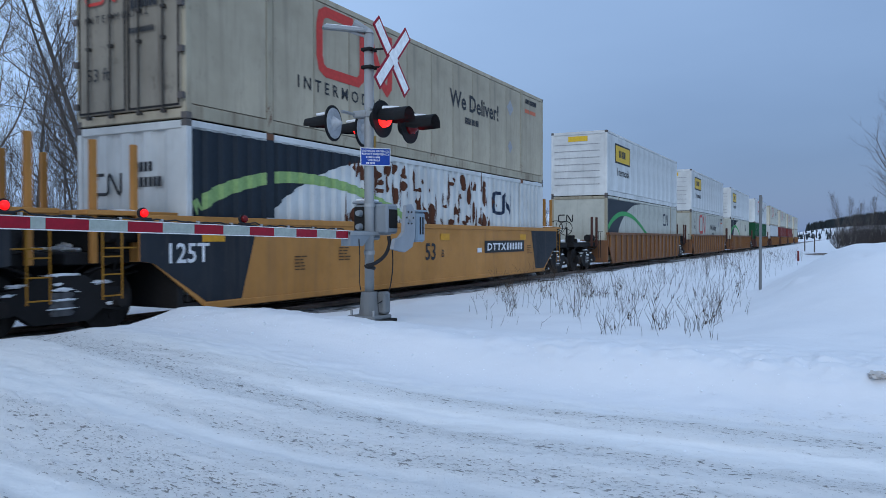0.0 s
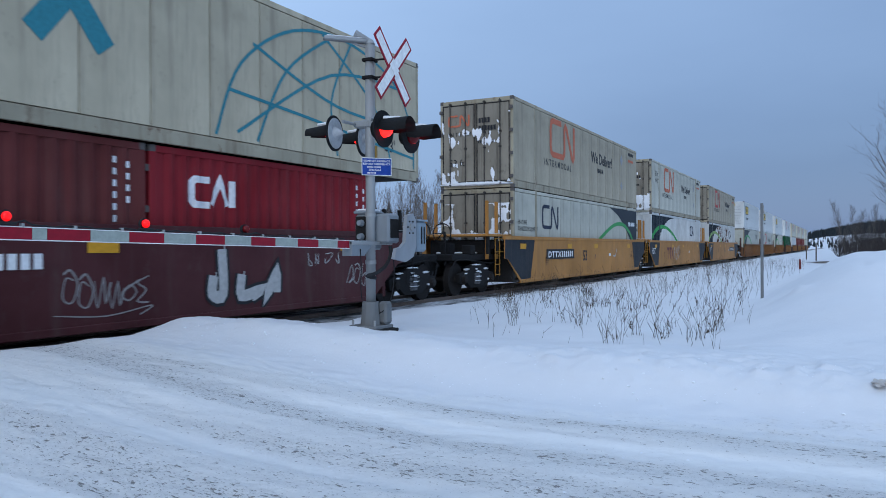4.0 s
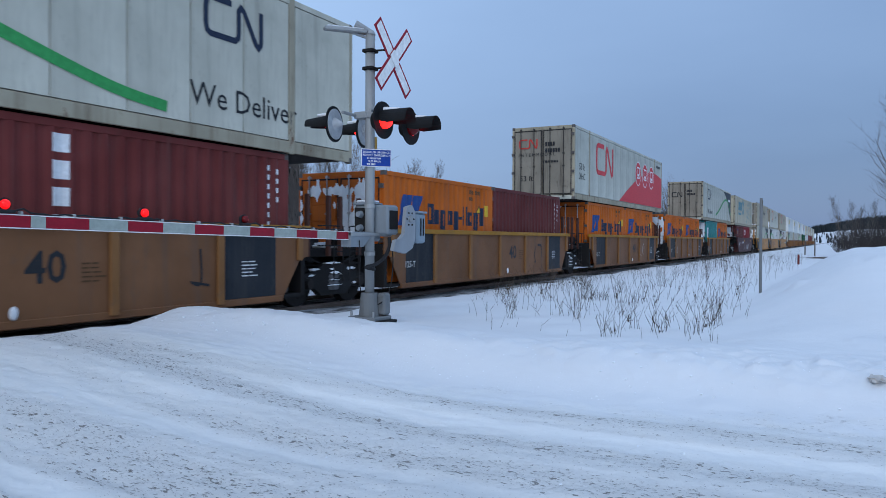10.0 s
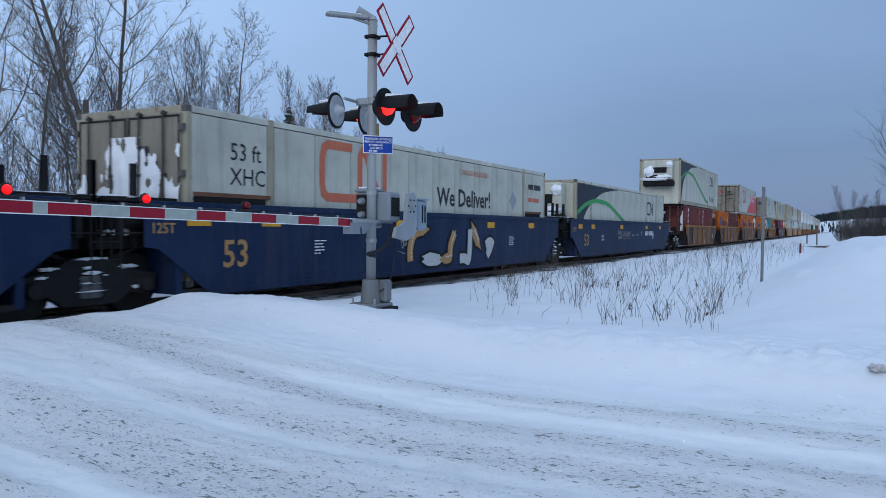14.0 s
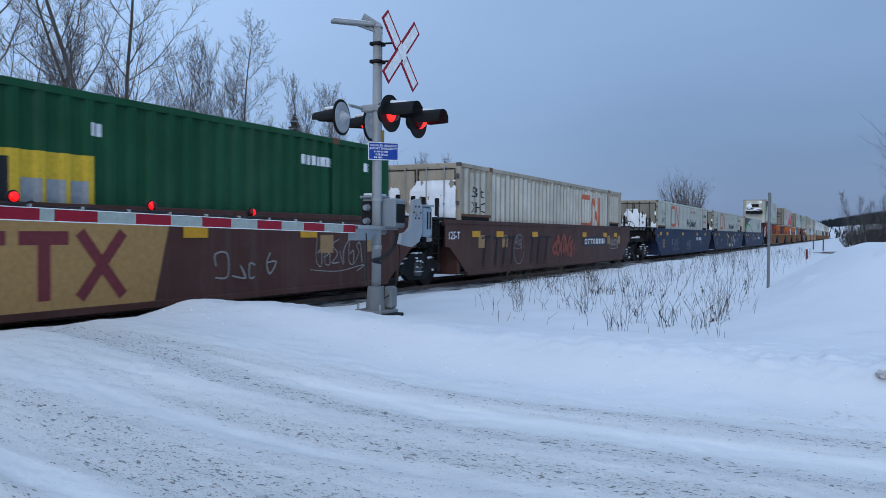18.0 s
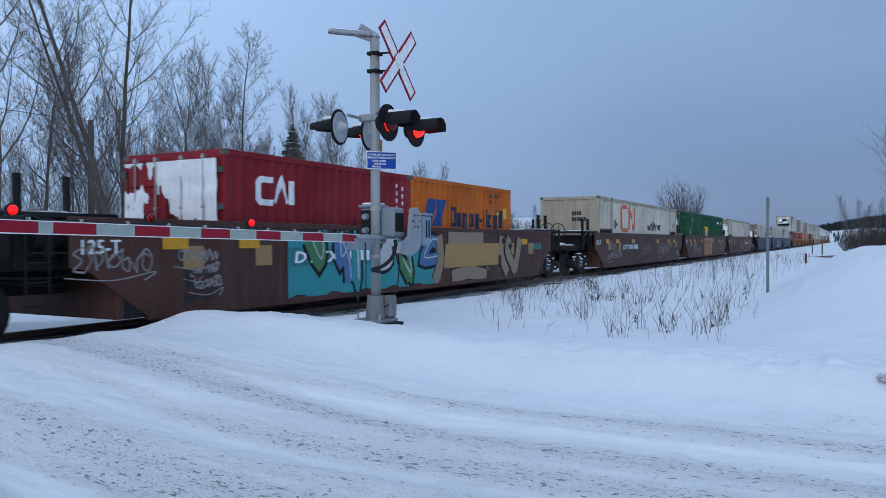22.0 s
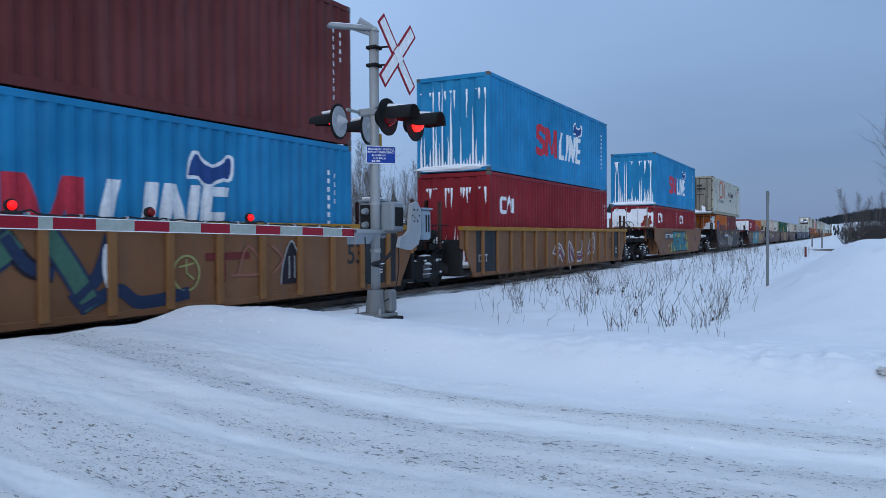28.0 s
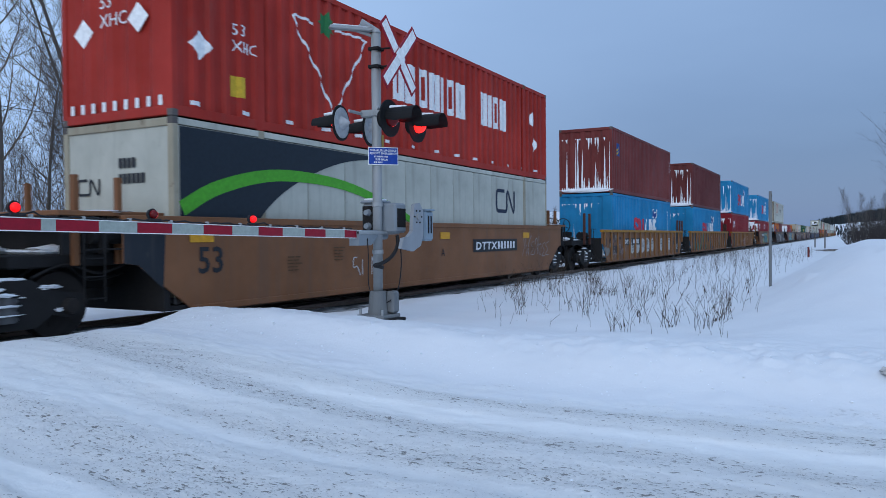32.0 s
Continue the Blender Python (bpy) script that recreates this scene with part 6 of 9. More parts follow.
def red_swoosh(c):
    a, b = -c["half"], c["half"]
    edge = bow([(6.7, 0.26), (8.2, 0.84), (9.85, 1.38), (11.8, 1.88), (13.4, 2.10), (14.8, 2.06), (16.0, 1.92)])
    bm = bmesh.new()
    for (x0, z0), (x1, z1) in zip(edge, edge[1:]):
        flat_mesh(bm, [[(a + x0, 0.26), (a + x1, 0.26), (a + x1, z1), (a + x0, z0)]])
    on_side("red_swoosh", bm, SWOOSH, c, lift=0.006)
    worm(c, a + 3.0, 1.3, 1.15, SWOOSH)
    for k in range(3):
        x = a + 10.38 + 1.5 * k
        ring = [(x + 0.60 * math.cos(j * math.tau / 24), 1.80 + 0.62 * math.sin(j * math.tau / 24)) for j in range(24)]
        on_side("badge_rim", shape(flat_mesh, [ring]), WRITE_WHITE, c, lift=0.008)
        ring = [(x + 0.55 * math.cos(j * math.tau / 24), 1.80 + 0.57 * math.sin(j * math.tau / 24)) for j in range(24)]
        on_side("round_badge", shape(flat_mesh, [ring]), SWOOSH, c, lift=0.010)
        bm = shape(stroke, [(x - 0.26, 1.58), (x - 0.26, 2.10), (x + 0.26, 2.10), (x + 0.26, 1.58)], 0.07, True)
        flat_mesh(bm, [[(x - 0.18, 1.66), (x + 0.18, 1.66), (x + 0.18, 1.78), (x - 0.18, 1.78)]])
        on_side("badge_mark", bm, WRITE_WHITE, c, lift=0.014)
    on_side("lettering", lettering("53 ft\nXHC", a + 0.6, 1.2, 0.27), WRITE_BLACK, c)
    on_side("number_panel", shape(bars, b - 1.5, 2.45, 0.14, [0.5] * 4 + [-0.4] + [0.5] * 6, 0.12), WRITE_BLACK, c)


WASHED = paint("washed_beige_paint", (0.53, 0.50, 0.43), 0.5, (0.3, 0.26, 0.2), 0.4)
DARK_PLACARD = plain("dark_grey_placard", (0.13, 0.13, 0.125), 0.6)
BRIGHT_RED = plain("bright_red_print", (0.50, 0.028, 0.05), 0.5)
SWOOSH = plain("signal_red_print", (0.60, 0.045, 0.055), 0.5)


def scarlet_marks(c):
    a = -c["half"]
    tri = bow([(3.55, 2.25), (2.98, 2.28), (2.98, 2.12), (3.6, 1.40), (4.05, 0.72), (4.16, 0.66), (4.28, 0.74), (4.75, 1.45), (5.25, 2.18), (5.22, 2.32), (4.25, 2.28)], 4)
    on_side("triangle_mark", shape(stroke, [(a + x, z) for x, z in tri], 0.05), WRITE_WHITE, c)
    leaf = [(a + 3.92 + 0.30 * (1.0 if j % 2 else 0.55) * math.cos(j * math.tau / 14), 2.32 + 0.30 * (1.0 if j % 2 else 0.55) * math.sin(j * math.tau / 14)) for j in range(14)]
    on_side("green_leaf", shape(flat_mesh, [leaf]), LEAF, c, lift=0.009)
    wide = [0.62, 0.62, 0.62, 0.62, 0.2, 0.62, 0.62]
    letter_blocks(c, a + 6.4, 1.25, 0.92, [(w * 0.8, 0, 1) for w in wide], WRITE_WHITE)
    letter_blocks(c, a + 11.0, 1.25, 0.92, [(0.45, 0, 1), (0.2, 0, 1), (0.45, 0, 1), (0.42, 0, 1)], WRITE_WHITE)
    for x, z in ((0.55, 2.2), (0.62, 1.2), (14.9, 1.9), (15.1, 1.1)):
        placard(c, a + x, z, 0.24, SIGN_WHITE)
    on_side("lettering", lettering("53'\nXHC", a + 1.35, 1.55, 0.2), WRITE_WHITE, c)
    on_side("yellow_tag", shape(flat_mesh, [[(a + 1.25, 0.5), (a + 1.6, 0.5), (a + 1.6, 0.85), (a + 1.25, 0.85)]]), YELLOW, c)
    for k in range(14):
        x = a + 0.4 + 1.13 * k
        on_side("reflector_strip", shape(flat_mesh, [[(x, 0.22), (x + 0.22, 0.22), (x + 0.22, 0.29), (x, 0.29)]]), WRITE_WHITE, c)
    for k in range(9):
        y = -1.1 + 0.26 * k
        on_end("reflector_strip", shape(flat_mesh, [[(y, 0.18), (y + 0.09, 0.18), (y + 0.09, 0.34), (y, 0.34)]]), WRITE_WHITE, c)
    on_end("lettering", lettering("53'\nXHC", -0.35, 1.85, 0.22), WRITE_WHITE, c)
    for y, z in ((-0.75, 2.3), (-0.75, 1.5), (0.35, 2.5), (0.55, 1.6)):
        on_end("placard", shape(flat_mesh, [[(y - 0.24, z), (y, z - 0.24), (y + 0.24, z), (y, z + 0.24)]]), SIGN_WHITE, c)


LEAF = plain("leaf_print_green", (0.02, 0.16, 0.05), 0.5)
fill_train()


# loops, hooks and zigzags, none of them a letter
SWIRLS = (((0, 0.2), (0.25, 1), (0.5, 0.5), (0.2, 0.15), (0.6, 0.35)), ((0, 0.8), (0.2, 0.1), (0.35, 0.9), (0.5, 0.2), (0.65, 0.75)), ((0.5, 0.95), (0.05, 0.7), (0.45, 0.4), (0.1, 0.05), (0.6, 0.0)),
          ((0.4, 0.7), (0.1, 0.8), (0.05, 0.25), (0.4, 0.1), (0.55, 0.6), (0.25, 1.05), (0.0, 0.9)), ((0, 0.1), (0.3, 0.55), (0.1, 0.9), (0.35, 1.0), (0.6, 0.1)), ((0, 0.6), (0.35, 0.0), (0.3, 0.6), (0.65, 1.05)),
          ((0, 0.4), (0.3, 0.7), (0.6, 0.4), (0.3, 0.1), (0.0, 0.4), (0.7, 0.9)), ((0.1, 1.1), (0.15, 0.2), (0.5, 0.0), (0.45, 0.6), (0.2, 0.5)))


def scrawl(car, x, z, wide, tall, mat, seed, y, thick=0.0):
    """A sprayed signature: loose unreadable swirls in thin lines, now and then underlined."""
    r = random.Random(seed)
    n = max(3, int(round(wide / tall / 0.55)))
    step = wide / n
    lean = r.uniform(0.0, 0.25)
    for k in range(n):
        rise = r.uniform(-0.10, 0.10) * tall
        size = r.uniform(0.75, 1.12)
        pts = [(x + step * k + p * step * 1.75 + lean * q * tall, z + rise + q * tall * size + r.uniform(-0.04, 0.04) * tall) for p, q in r.choice(SWIRLS)]
        on_car("sprayed_line", shape(stroke, bow(pts, 4), thick or (0.018, 0.030)), mat, car, y - 0.0003 * (k % 3))
    if r.random() < 0.5 and not thick:
        on_car("sprayed_line", shape(stroke, bow([(x - 0.1, z - 0.06), (x + wide * 0.5, z - 0.12), (x + wide * 1.05, z - 0.02), (x + wide * 0.9, z - 0.14)], 4), (0.015, 0.025)), mat, car, y)


def fat_band(car, pts, width, fill, edge, y, k=0, name="sprayed_band"):
    """A fat sprayed band with a darker outline."""
    line = bow(pts, 5)
    if edge:
        on_car("sprayed_outline", shape(stroke, line, width + 0.09), edge, car, y - 0.0006 * k)
    on_car(name, shape(stroke, line, width), fill, car, y - 0.003 - 0.0006 * k)


def blot(car, x, z, rx, rz, mat, y, seed=0, name="sprayed_patch", square=0.0):
    """A rounded sprayed patch with an uneven edge; square 0 to 1 takes it from an oval towards a box."""
    r = random.Random(seed)
    pts = []
    for j in range(26):
        a = j * math.tau / 26
        c, q = math.cos(a), math.sin(a)
        k = (1 - square) + square / max(abs(c), abs(q))
        k *= 1 + r.uniform(-0.05, 0.05) + 0.05 * math.sin(3 * a + seed)
        pts.append((x + rx * c * k, z + rz * q * k))
    return on_car(name, shape(flat_mesh, [pts]), mat, car, y)


def spiral(car, x, z, r0, turns, mat, y, width=0.03):
    n = int(turns * 14)
    on_car("sprayed_line", shape(stroke, [(x + r0 * (1 - 0.9 * k / n) * math.cos(k * math.tau / 14), z + r0 * (1 - 0.9 * k / n) * math.sin(k * math.tau / 14)) for k in range(n)], width), mat, car, y)


def big_pieces():
    """The large sprayed pieces, car by car."""
    y, y_rib = -HALF_W - 0.046, -HALF_W - 0.038
    ink = plain("spray_black", (0.014, 0.010, 0.016), 0.6)
    # teal letters with yellow spots and lime ends
    car = CARS["tan"]
    teal, lime, yolk = plain("spray_petrol", (0.014, 0.19, 0.225), 0.5), plain("spray_lime", (0.30, 0.36, 0.05), 0.5), plain("spray_yolk", (0.50, 0.34, 0.015), 0.5)
    for k, (x, z, w, t) in enumerate(((-2.75, 0.62, 0.26, 0.32), (-2.55, 1.30, 0.12, 0.10), (1.95, 0.62, 0.30, 0.30), (1.75, 1.15, 0.16, 0.2), (-2.95, 0.40, 0.2, 0.09))):
        blot(car, x, z, w, t, lime, y + 0.001, k)
    body = bow([(-2.62, 0.36), (-2.66, 0.75), (-2.42, 1.1), (-2.45, 1.5), (-1.2, 1.5), (0.2, 1.5), (1.28, 1.5), (1.22, 1.22), (1.05, 1.02), (1.55, 1.0), (1.92, 0.72), (1.74, 0.36), (0.2, 0.36), (-1.2, 0.34)], 3)
    on_car("sprayed_fill", shape(flat_mesh, [body]), teal, car, y - 0.002)
    on_car("sprayed_outline", shape(stroke, body, 0.075, True), ink, car, y - 0.004)
    for k, (x, z, w, t) in enumerate(((-1.62, 1.28, 0.15, 0.11), (-0.88, 1.30, 0.16, 0.11), (-0.42, 1.32, 0.12, 0.09), (0.88, 1.27, 0.15, 0.12), (-0.32, 0.56, 0.10, 0.14), (-1.98, 0.48, 0.13, 0.15), (1.58, 0.66, 0.18, 0.13))):
        blot(car, x, z, w, t, yolk, y - 0.005, 10 + k, square=0.5)
    for k, pts in enumerate((((-1.95, 1.12), (-1.5, 1.16), (-1.42, 1.0), (-1.7, 0.9), (-1.98, 0.98), (-1.95, 1.12)), ((-1.35, 1.5), (-1.36, 1.05), (-1.3, 0.8), (-1.5, 0.52), (-1.72, 0.45), (-1.78, 0.62), (-1.42, 0.85)), ((-2.35, 1.1), (-2.3, 0.9), (-2.1, 0.75), (-1.8, 0.80)),
                             ((-1.3, 0.9), (-0.95, 0.98), (-0.85, 0.85)), ((-0.6, 1.1), (-0.35, 1.2), (-0.3, 1.05)), ((-0.85, 0.36), (-0.78, 0.62), (-0.85, 0.85), (-0.72, 0.88)), ((0.1, 1.5), (0.15, 1.2), (0.2, 1.05)), ((0.55, 1.12), (0.7, 1.22), (0.85, 1.05), (0.6, 1.0), (0.55, 1.12)),
                             ((0.72, 0.40), (0.86, 0.62), (0.98, 0.80), (0.80, 0.82), (0.72, 0.55)), ((-0.05, 0.62), (0.02, 0.82), (0.08, 0.66), (0.0, 0.56)), ((1.05, 1.02), (0.95, 0.9), (0.8, 0.88)))):
        on_car("sprayed_line", shape(stroke, bow(pts, 4), 0.055), ink, car, y - 0.007 - 0.0004 * (k % 3))
    # pale bubbles, then dark letters with pale outlines
    car = CARS["soot"]
    chalk, slate, line = plain("spray_chalk", (0.30, 0.275, 0.25), 0.6), plain("spray_slate", (0.030, 0.030, 0.040), 0.6), plain("spray_pale_line", (0.36, 0.35, 0.33), 0.6)
    for k, (x, z, w, t) in enumerate(((-0.5, 0.85, 0.55, 0.48), (0.3, 0.55, 0.45, 0.28), (0.72, 1.0, 0.30, 0.28), (1.2, 0.72, 0.55, 0.38), (1.75, 0.95, 0.28, 0.26), (0.2, 1.1, 0.3, 0.2))):
        blot(car, x, z, w, t, chalk, y - 0.001 - 0.0005 * k, 40 + k, square=0.25)
        ring = [(x + w * math.cos(j * math.tau / 22), z + t * math.sin(j * math.tau / 22)) for j in range(22)]
        on_car("sprayed_line", shape(stroke, ring, 0.028, True), ink, car, y - 0.005 - 0.0004 * k)
    for k, (x, z, w, t) in enumerate(((2.45, 0.95, 0.33, 0.36), (2.25, 0.58, 0.32, 0.22), (3.0, 0.85, 0.36, 0.44), (3.68, 0.85, 0.42, 0.42), (4.5, 0.86, 0.46, 0.44))):
        blot(car, x, z, w, t, slate, y - 0.001, 60 + k, square=0.55)
    for k, pts in enumerate((((2.2, 0.4), (2.05, 0.7), (2.3, 0.8), (2.55, 0.72)), ((2.18, 1.22), (2.12, 0.95), (2.3, 0.8)), ((2.18, 1.25), (2.5, 1.3), (2.78, 1.15), (2.8, 0.8), (2.72, 0.4)), ((2.78, 1.15), (3.05, 1.3), (3.32, 1.15), (3.36, 0.8), (3.25, 0.4)), ((2.48, 1.24), (2.48, 0.95)), ((3.05, 1.1), (3.02, 0.65)),
                             ((3.34, 1.28), (4.12, 1.28)), ((4.1, 1.26), (4.1, 0.8), (3.95, 0.4)), ((3.36, 0.85), (3.6, 0.95)), ((3.85, 0.95), (4.02, 0.85), (3.98, 0.6)), ((4.35, 1.1), (4.72, 1.1)), ((4.55, 1.28), (4.55, 1.1)), ((4.3, 0.78), (4.6, 0.8)), ((4.45, 0.8), (4.32, 0.45)), ((4.88, 1.28), (5.0, 0.95), (4.9, 0.45)))):
        on_car("sprayed_line", shape(stroke, bow(pts, 4), 0.026), line, car, y - 0.004 - 0.0004 * (k % 3))
    scrawl(car, 5.1, 0.45, 2.3, 0.26, line, 77, y)
    # tan bands with dark gaps round the painted panel
    car = CARS["spray"]
    sand = plain("spray_sand", (0.27, 0.20, 0.135), 0.6)
    for k, pts in enumerate((((1.0, 1.5), (1.1, 0.9), (0.8, 0.35)), ((1.7, 0.45), (2.8, 0.52), (3.8, 0.40)), ((4.9, 1.5), (4.85, 0.95), (5.3, 0.40)), ((5.45, 1.45), (5.3, 1.05), (5.75, 0.6), (5.7, 0.4)), ((6.25, 1.45), (6.1, 1.0), (5.85, 0.45)), ((1.5, 1.45), (2.6, 1.42), (3.6, 1.44)))):
        fat_band(car, pts, 0.34, sand, ink, y, k)
    for k, (x, z) in enumerate(((5.0, 1.36), (4.7, 0.8), (5.5, 1.2))):
        blot(car, x, z, 0.14, 0.09 + 0.08 * (k == 1), ink, y - 0.008, 80 + k)
    scrawl(car, 7.3, 1.1, 0.8, 0.2, plain("spray_mint", (0.05, 0.27, 0.22), 0.5), 83, y, 0.03)
    # green and navy waves over the ribbed panels
    car = CARS["rib_b"]
    moss, deep, rose = plain("spray_moss", (0.055, 0.135, 0.095), 0.6), plain("spray_deep_blue", (0.018, 0.032, 0.075), 0.6), plain("spray_rose", (0.30, 0.12, 0.085), 0.6)
    for k, (pts, w) in enumerate(((((-7.2, 1.35), (-6.7, 0.9), (-6.6, 0.45)), 0.4), (((-6.1, 1.2), (-5.7, 0.7), (-5.2, 0.5), (-4.9, 1.0)), 0.42), (((-4.7, 0.5), (-4.2, 0.8), (-4.05, 1.35)), 0.36), (((-3.9, 0.45), (-3.6, 0.9), (-3.2, 1.3)), 0.34), (((-3.3, 0.45), (-2.9, 0.8), (-2.7, 1.35)), 0.2),
                                  (((-2.6, 0.42), (-2.2, 0.6), (-2.0, 0.9)), 0.26), (((-2.0, 1.38), (-1.7, 1.1), (-1.35, 1.35)), 0.3), (((-1.5, 1.38), (-1.2, 1.0), (-0.85, 0.9)), 0.16), (((-0.95, 1.4), (-0.62, 0.95), (-0.3, 0.42)), 0.26), (((-0.6, 0.5), (-0.2, 0.85), (0.0, 1.38)), 0.12), (((-0.5, 0.4), (0.1, 0.62), (0.5, 0.42), (1.4, 0.50)), 0.10))):
        fat_band(car, pts, w, deep if k in (4, 7, 9, 10) else moss, ink if k in (4, 7) else deep, y_rib, k)
    for k, pts in enumerate((((-5.0, 0.48), (-4.55, 0.85)), ((-3.75, 0.85), (-3.5, 0.45)), ((-2.45, 1.0), (-2.2, 0.72), (-1.9, 0.95)), ((-5.4, 1.2), (-5.1, 1.32)), ((2.45, 0.7), (2.7, 1.2), (3.1, 0.75), (2.3, 0.72)), ((3.3, 1.2), (3.6, 0.95), (3.3, 0.7)))):
        on_car("sprayed_line", shape(stroke, bow(pts, 4), 0.10 if k < 4 else 0.04), rose, car, y_rib - 0.011)
    pale_lime, brick_red = plain("spray_pale_lime", (0.33, 0.33, 0.12), 0.6), plain("spray_brick", (0.16, 0.025, 0.022), 0.6)
    ring = [(1.35 + 0.26 * math.cos(j * math.tau / 24), 0.80 + 0.27 * math.sin(j * math.tau / 24)) for j in range(24)]
    on_car("sprayed_ring", shape(stroke, ring, 0.035, True), pale_lime, car, y_rib - 0.006)
    for k, pts in enumerate((((1.35, 1.02), (1.35, 0.8), (1.5, 0.7)), ((1.2, 0.9), (1.5, 0.95)))):
        on_car("sprayed_line", shape(stroke, pts, 0.03), pale_lime, car, y_rib - 0.007)
    on_car("sprayed_block", shape(flat_mesh, [[(1.75, 0.98), (2.75, 0.98), (2.75, 1.1), (1.75, 1.1)]]), brick_red, car, y_rib - 0.005)
    on_car("sprayed_block", shape(flat_mesh, [[(1.95, 0.62), (2.18, 0.62), (2.18, 0.98), (1.95, 0.98)]]), brick_red, car, y_rib - 0.005)
    hood = bow([(3.55, 0.5), (3.62, 0.9), (3.85, 1.28), (4.08, 0.9), (4.15, 0.5)], 4)
    on_car("sprayed_hood", shape(flat_mesh, [hood]), ink, car, y_rib - 0.004)
    on_car("sprayed_line", shape(stroke, hood, 0.03), line, car, y_rib - 0.007)
    for x in (3.78, 3.93):
        on_car("sprayed_line", shape(stroke, [(x, 0.6), (x, 1.0)], 0.03), line, car, y_rib - 0.007)
    blot(car, -0.08, 0.98, 0.06, 0.30, WRITE_WHITE, y_rib - 0.012, 5)
    # a white patch in each panel, with a drawing of its own
    car = CARS["rib_c"]
    white = plain("spray_white", (0.46, 0.46, 0.44), 0.6)
    for k, x in enumerate((-3.58, -2.55, -1.53, -0.52, 0.48, 2.55, 4.55)):
        blot(car, x, 0.86, 0.36 if k < 4 else 0.27, 0.34, white, y_rib - 0.003, 100 + k, "sprayed_disc", 0.6 if k != 4 else 0.2)
        if k in (1, 3):
            spiral(car, x, 1.0, 0.15, 2.5, ink, y_rib - 0.006)
            on_car("sprayed_line", shape(stroke, bow([(x, 0.85), (x + 0.02, 0.55)] if k == 1 else [(x - 0.22, 1.12), (x - 0.15, 0.8), (x + 0.1, 0.66), (x + 0.24, 0.74)], 3), 0.03), ink, car, y_rib - 0.007)
        elif k == 2:
            on_car("sprayed_line", shape(stroke, [(x - 0.28, 0.62), (x - 0.2, 1.05), (x - 0.1, 0.8), (x, 1.0), (x + 0.1, 0.8), (x + 0.2, 1.08), (x + 0.28, 0.62)], 0.03), ink, car, y_rib - 0.006)
        elif k == 0:
            for q in (0.9, 1.06, 0.76):
                ring = [(x + 0.12 + 0.14 * math.cos(j * math.tau / 16), q + 0.12 * math.sin(j * math.tau / 16)) for j in range(16)]
                on_car("sprayed_line", shape(stroke, ring, 0.025, True), ink, car, y_rib - 0.006 - 0.0004 * (q > 1))
        else:
            for q in (-0.1, 0.1):
                ring = [(x + q + 0.1 * math.cos(j * math.tau / 14), 1.0 + 0.1 * math.sin(j * math.tau / 14)) for j in range(14)]
                on_car("sprayed_line", shape(stroke, ring, 0.025, True), ink, car, y_rib - 0.006)
            on_car("sprayed_line", shape(stroke, [(x - 0.1, 0.86), (x, 0.52), (x + 0.1, 0.86)], 0.025), ink, car, y_rib - 0.006)
    collage = [plain("spray_" + n, c, 0.7) for n, c in (("mud", (0.10, 0.06, 0.045)), ("mauve", (0.16, 0.09, 0.085)), ("ash", (0.20, 0.18, 0.16)), ("umber", (0.055, 0.035, 0.03)), ("clay", (0.17, 0.08, 0.045)))]
    r = random.Random(17)
    for k in range(34):
        blot(car, r.uniform(-8.0, -5.2), r.uniform(0.45, 1.3), r.uniform(0.08, 0.3), r.uniform(0.06, 0.2), collage[k % 5], y_rib - 0.002 - 0.0003 * (k % 12), 200 + k)
    for k in range(5):
        scrawl(car, -7.0 + 0.45 * k, 0.5 + 0.15 * (k % 3), 0.5, 0.3, plain("faded_pale_spray", (0.27, 0.25, 0.245), 0.6), 120 + k, y_rib - 0.004)


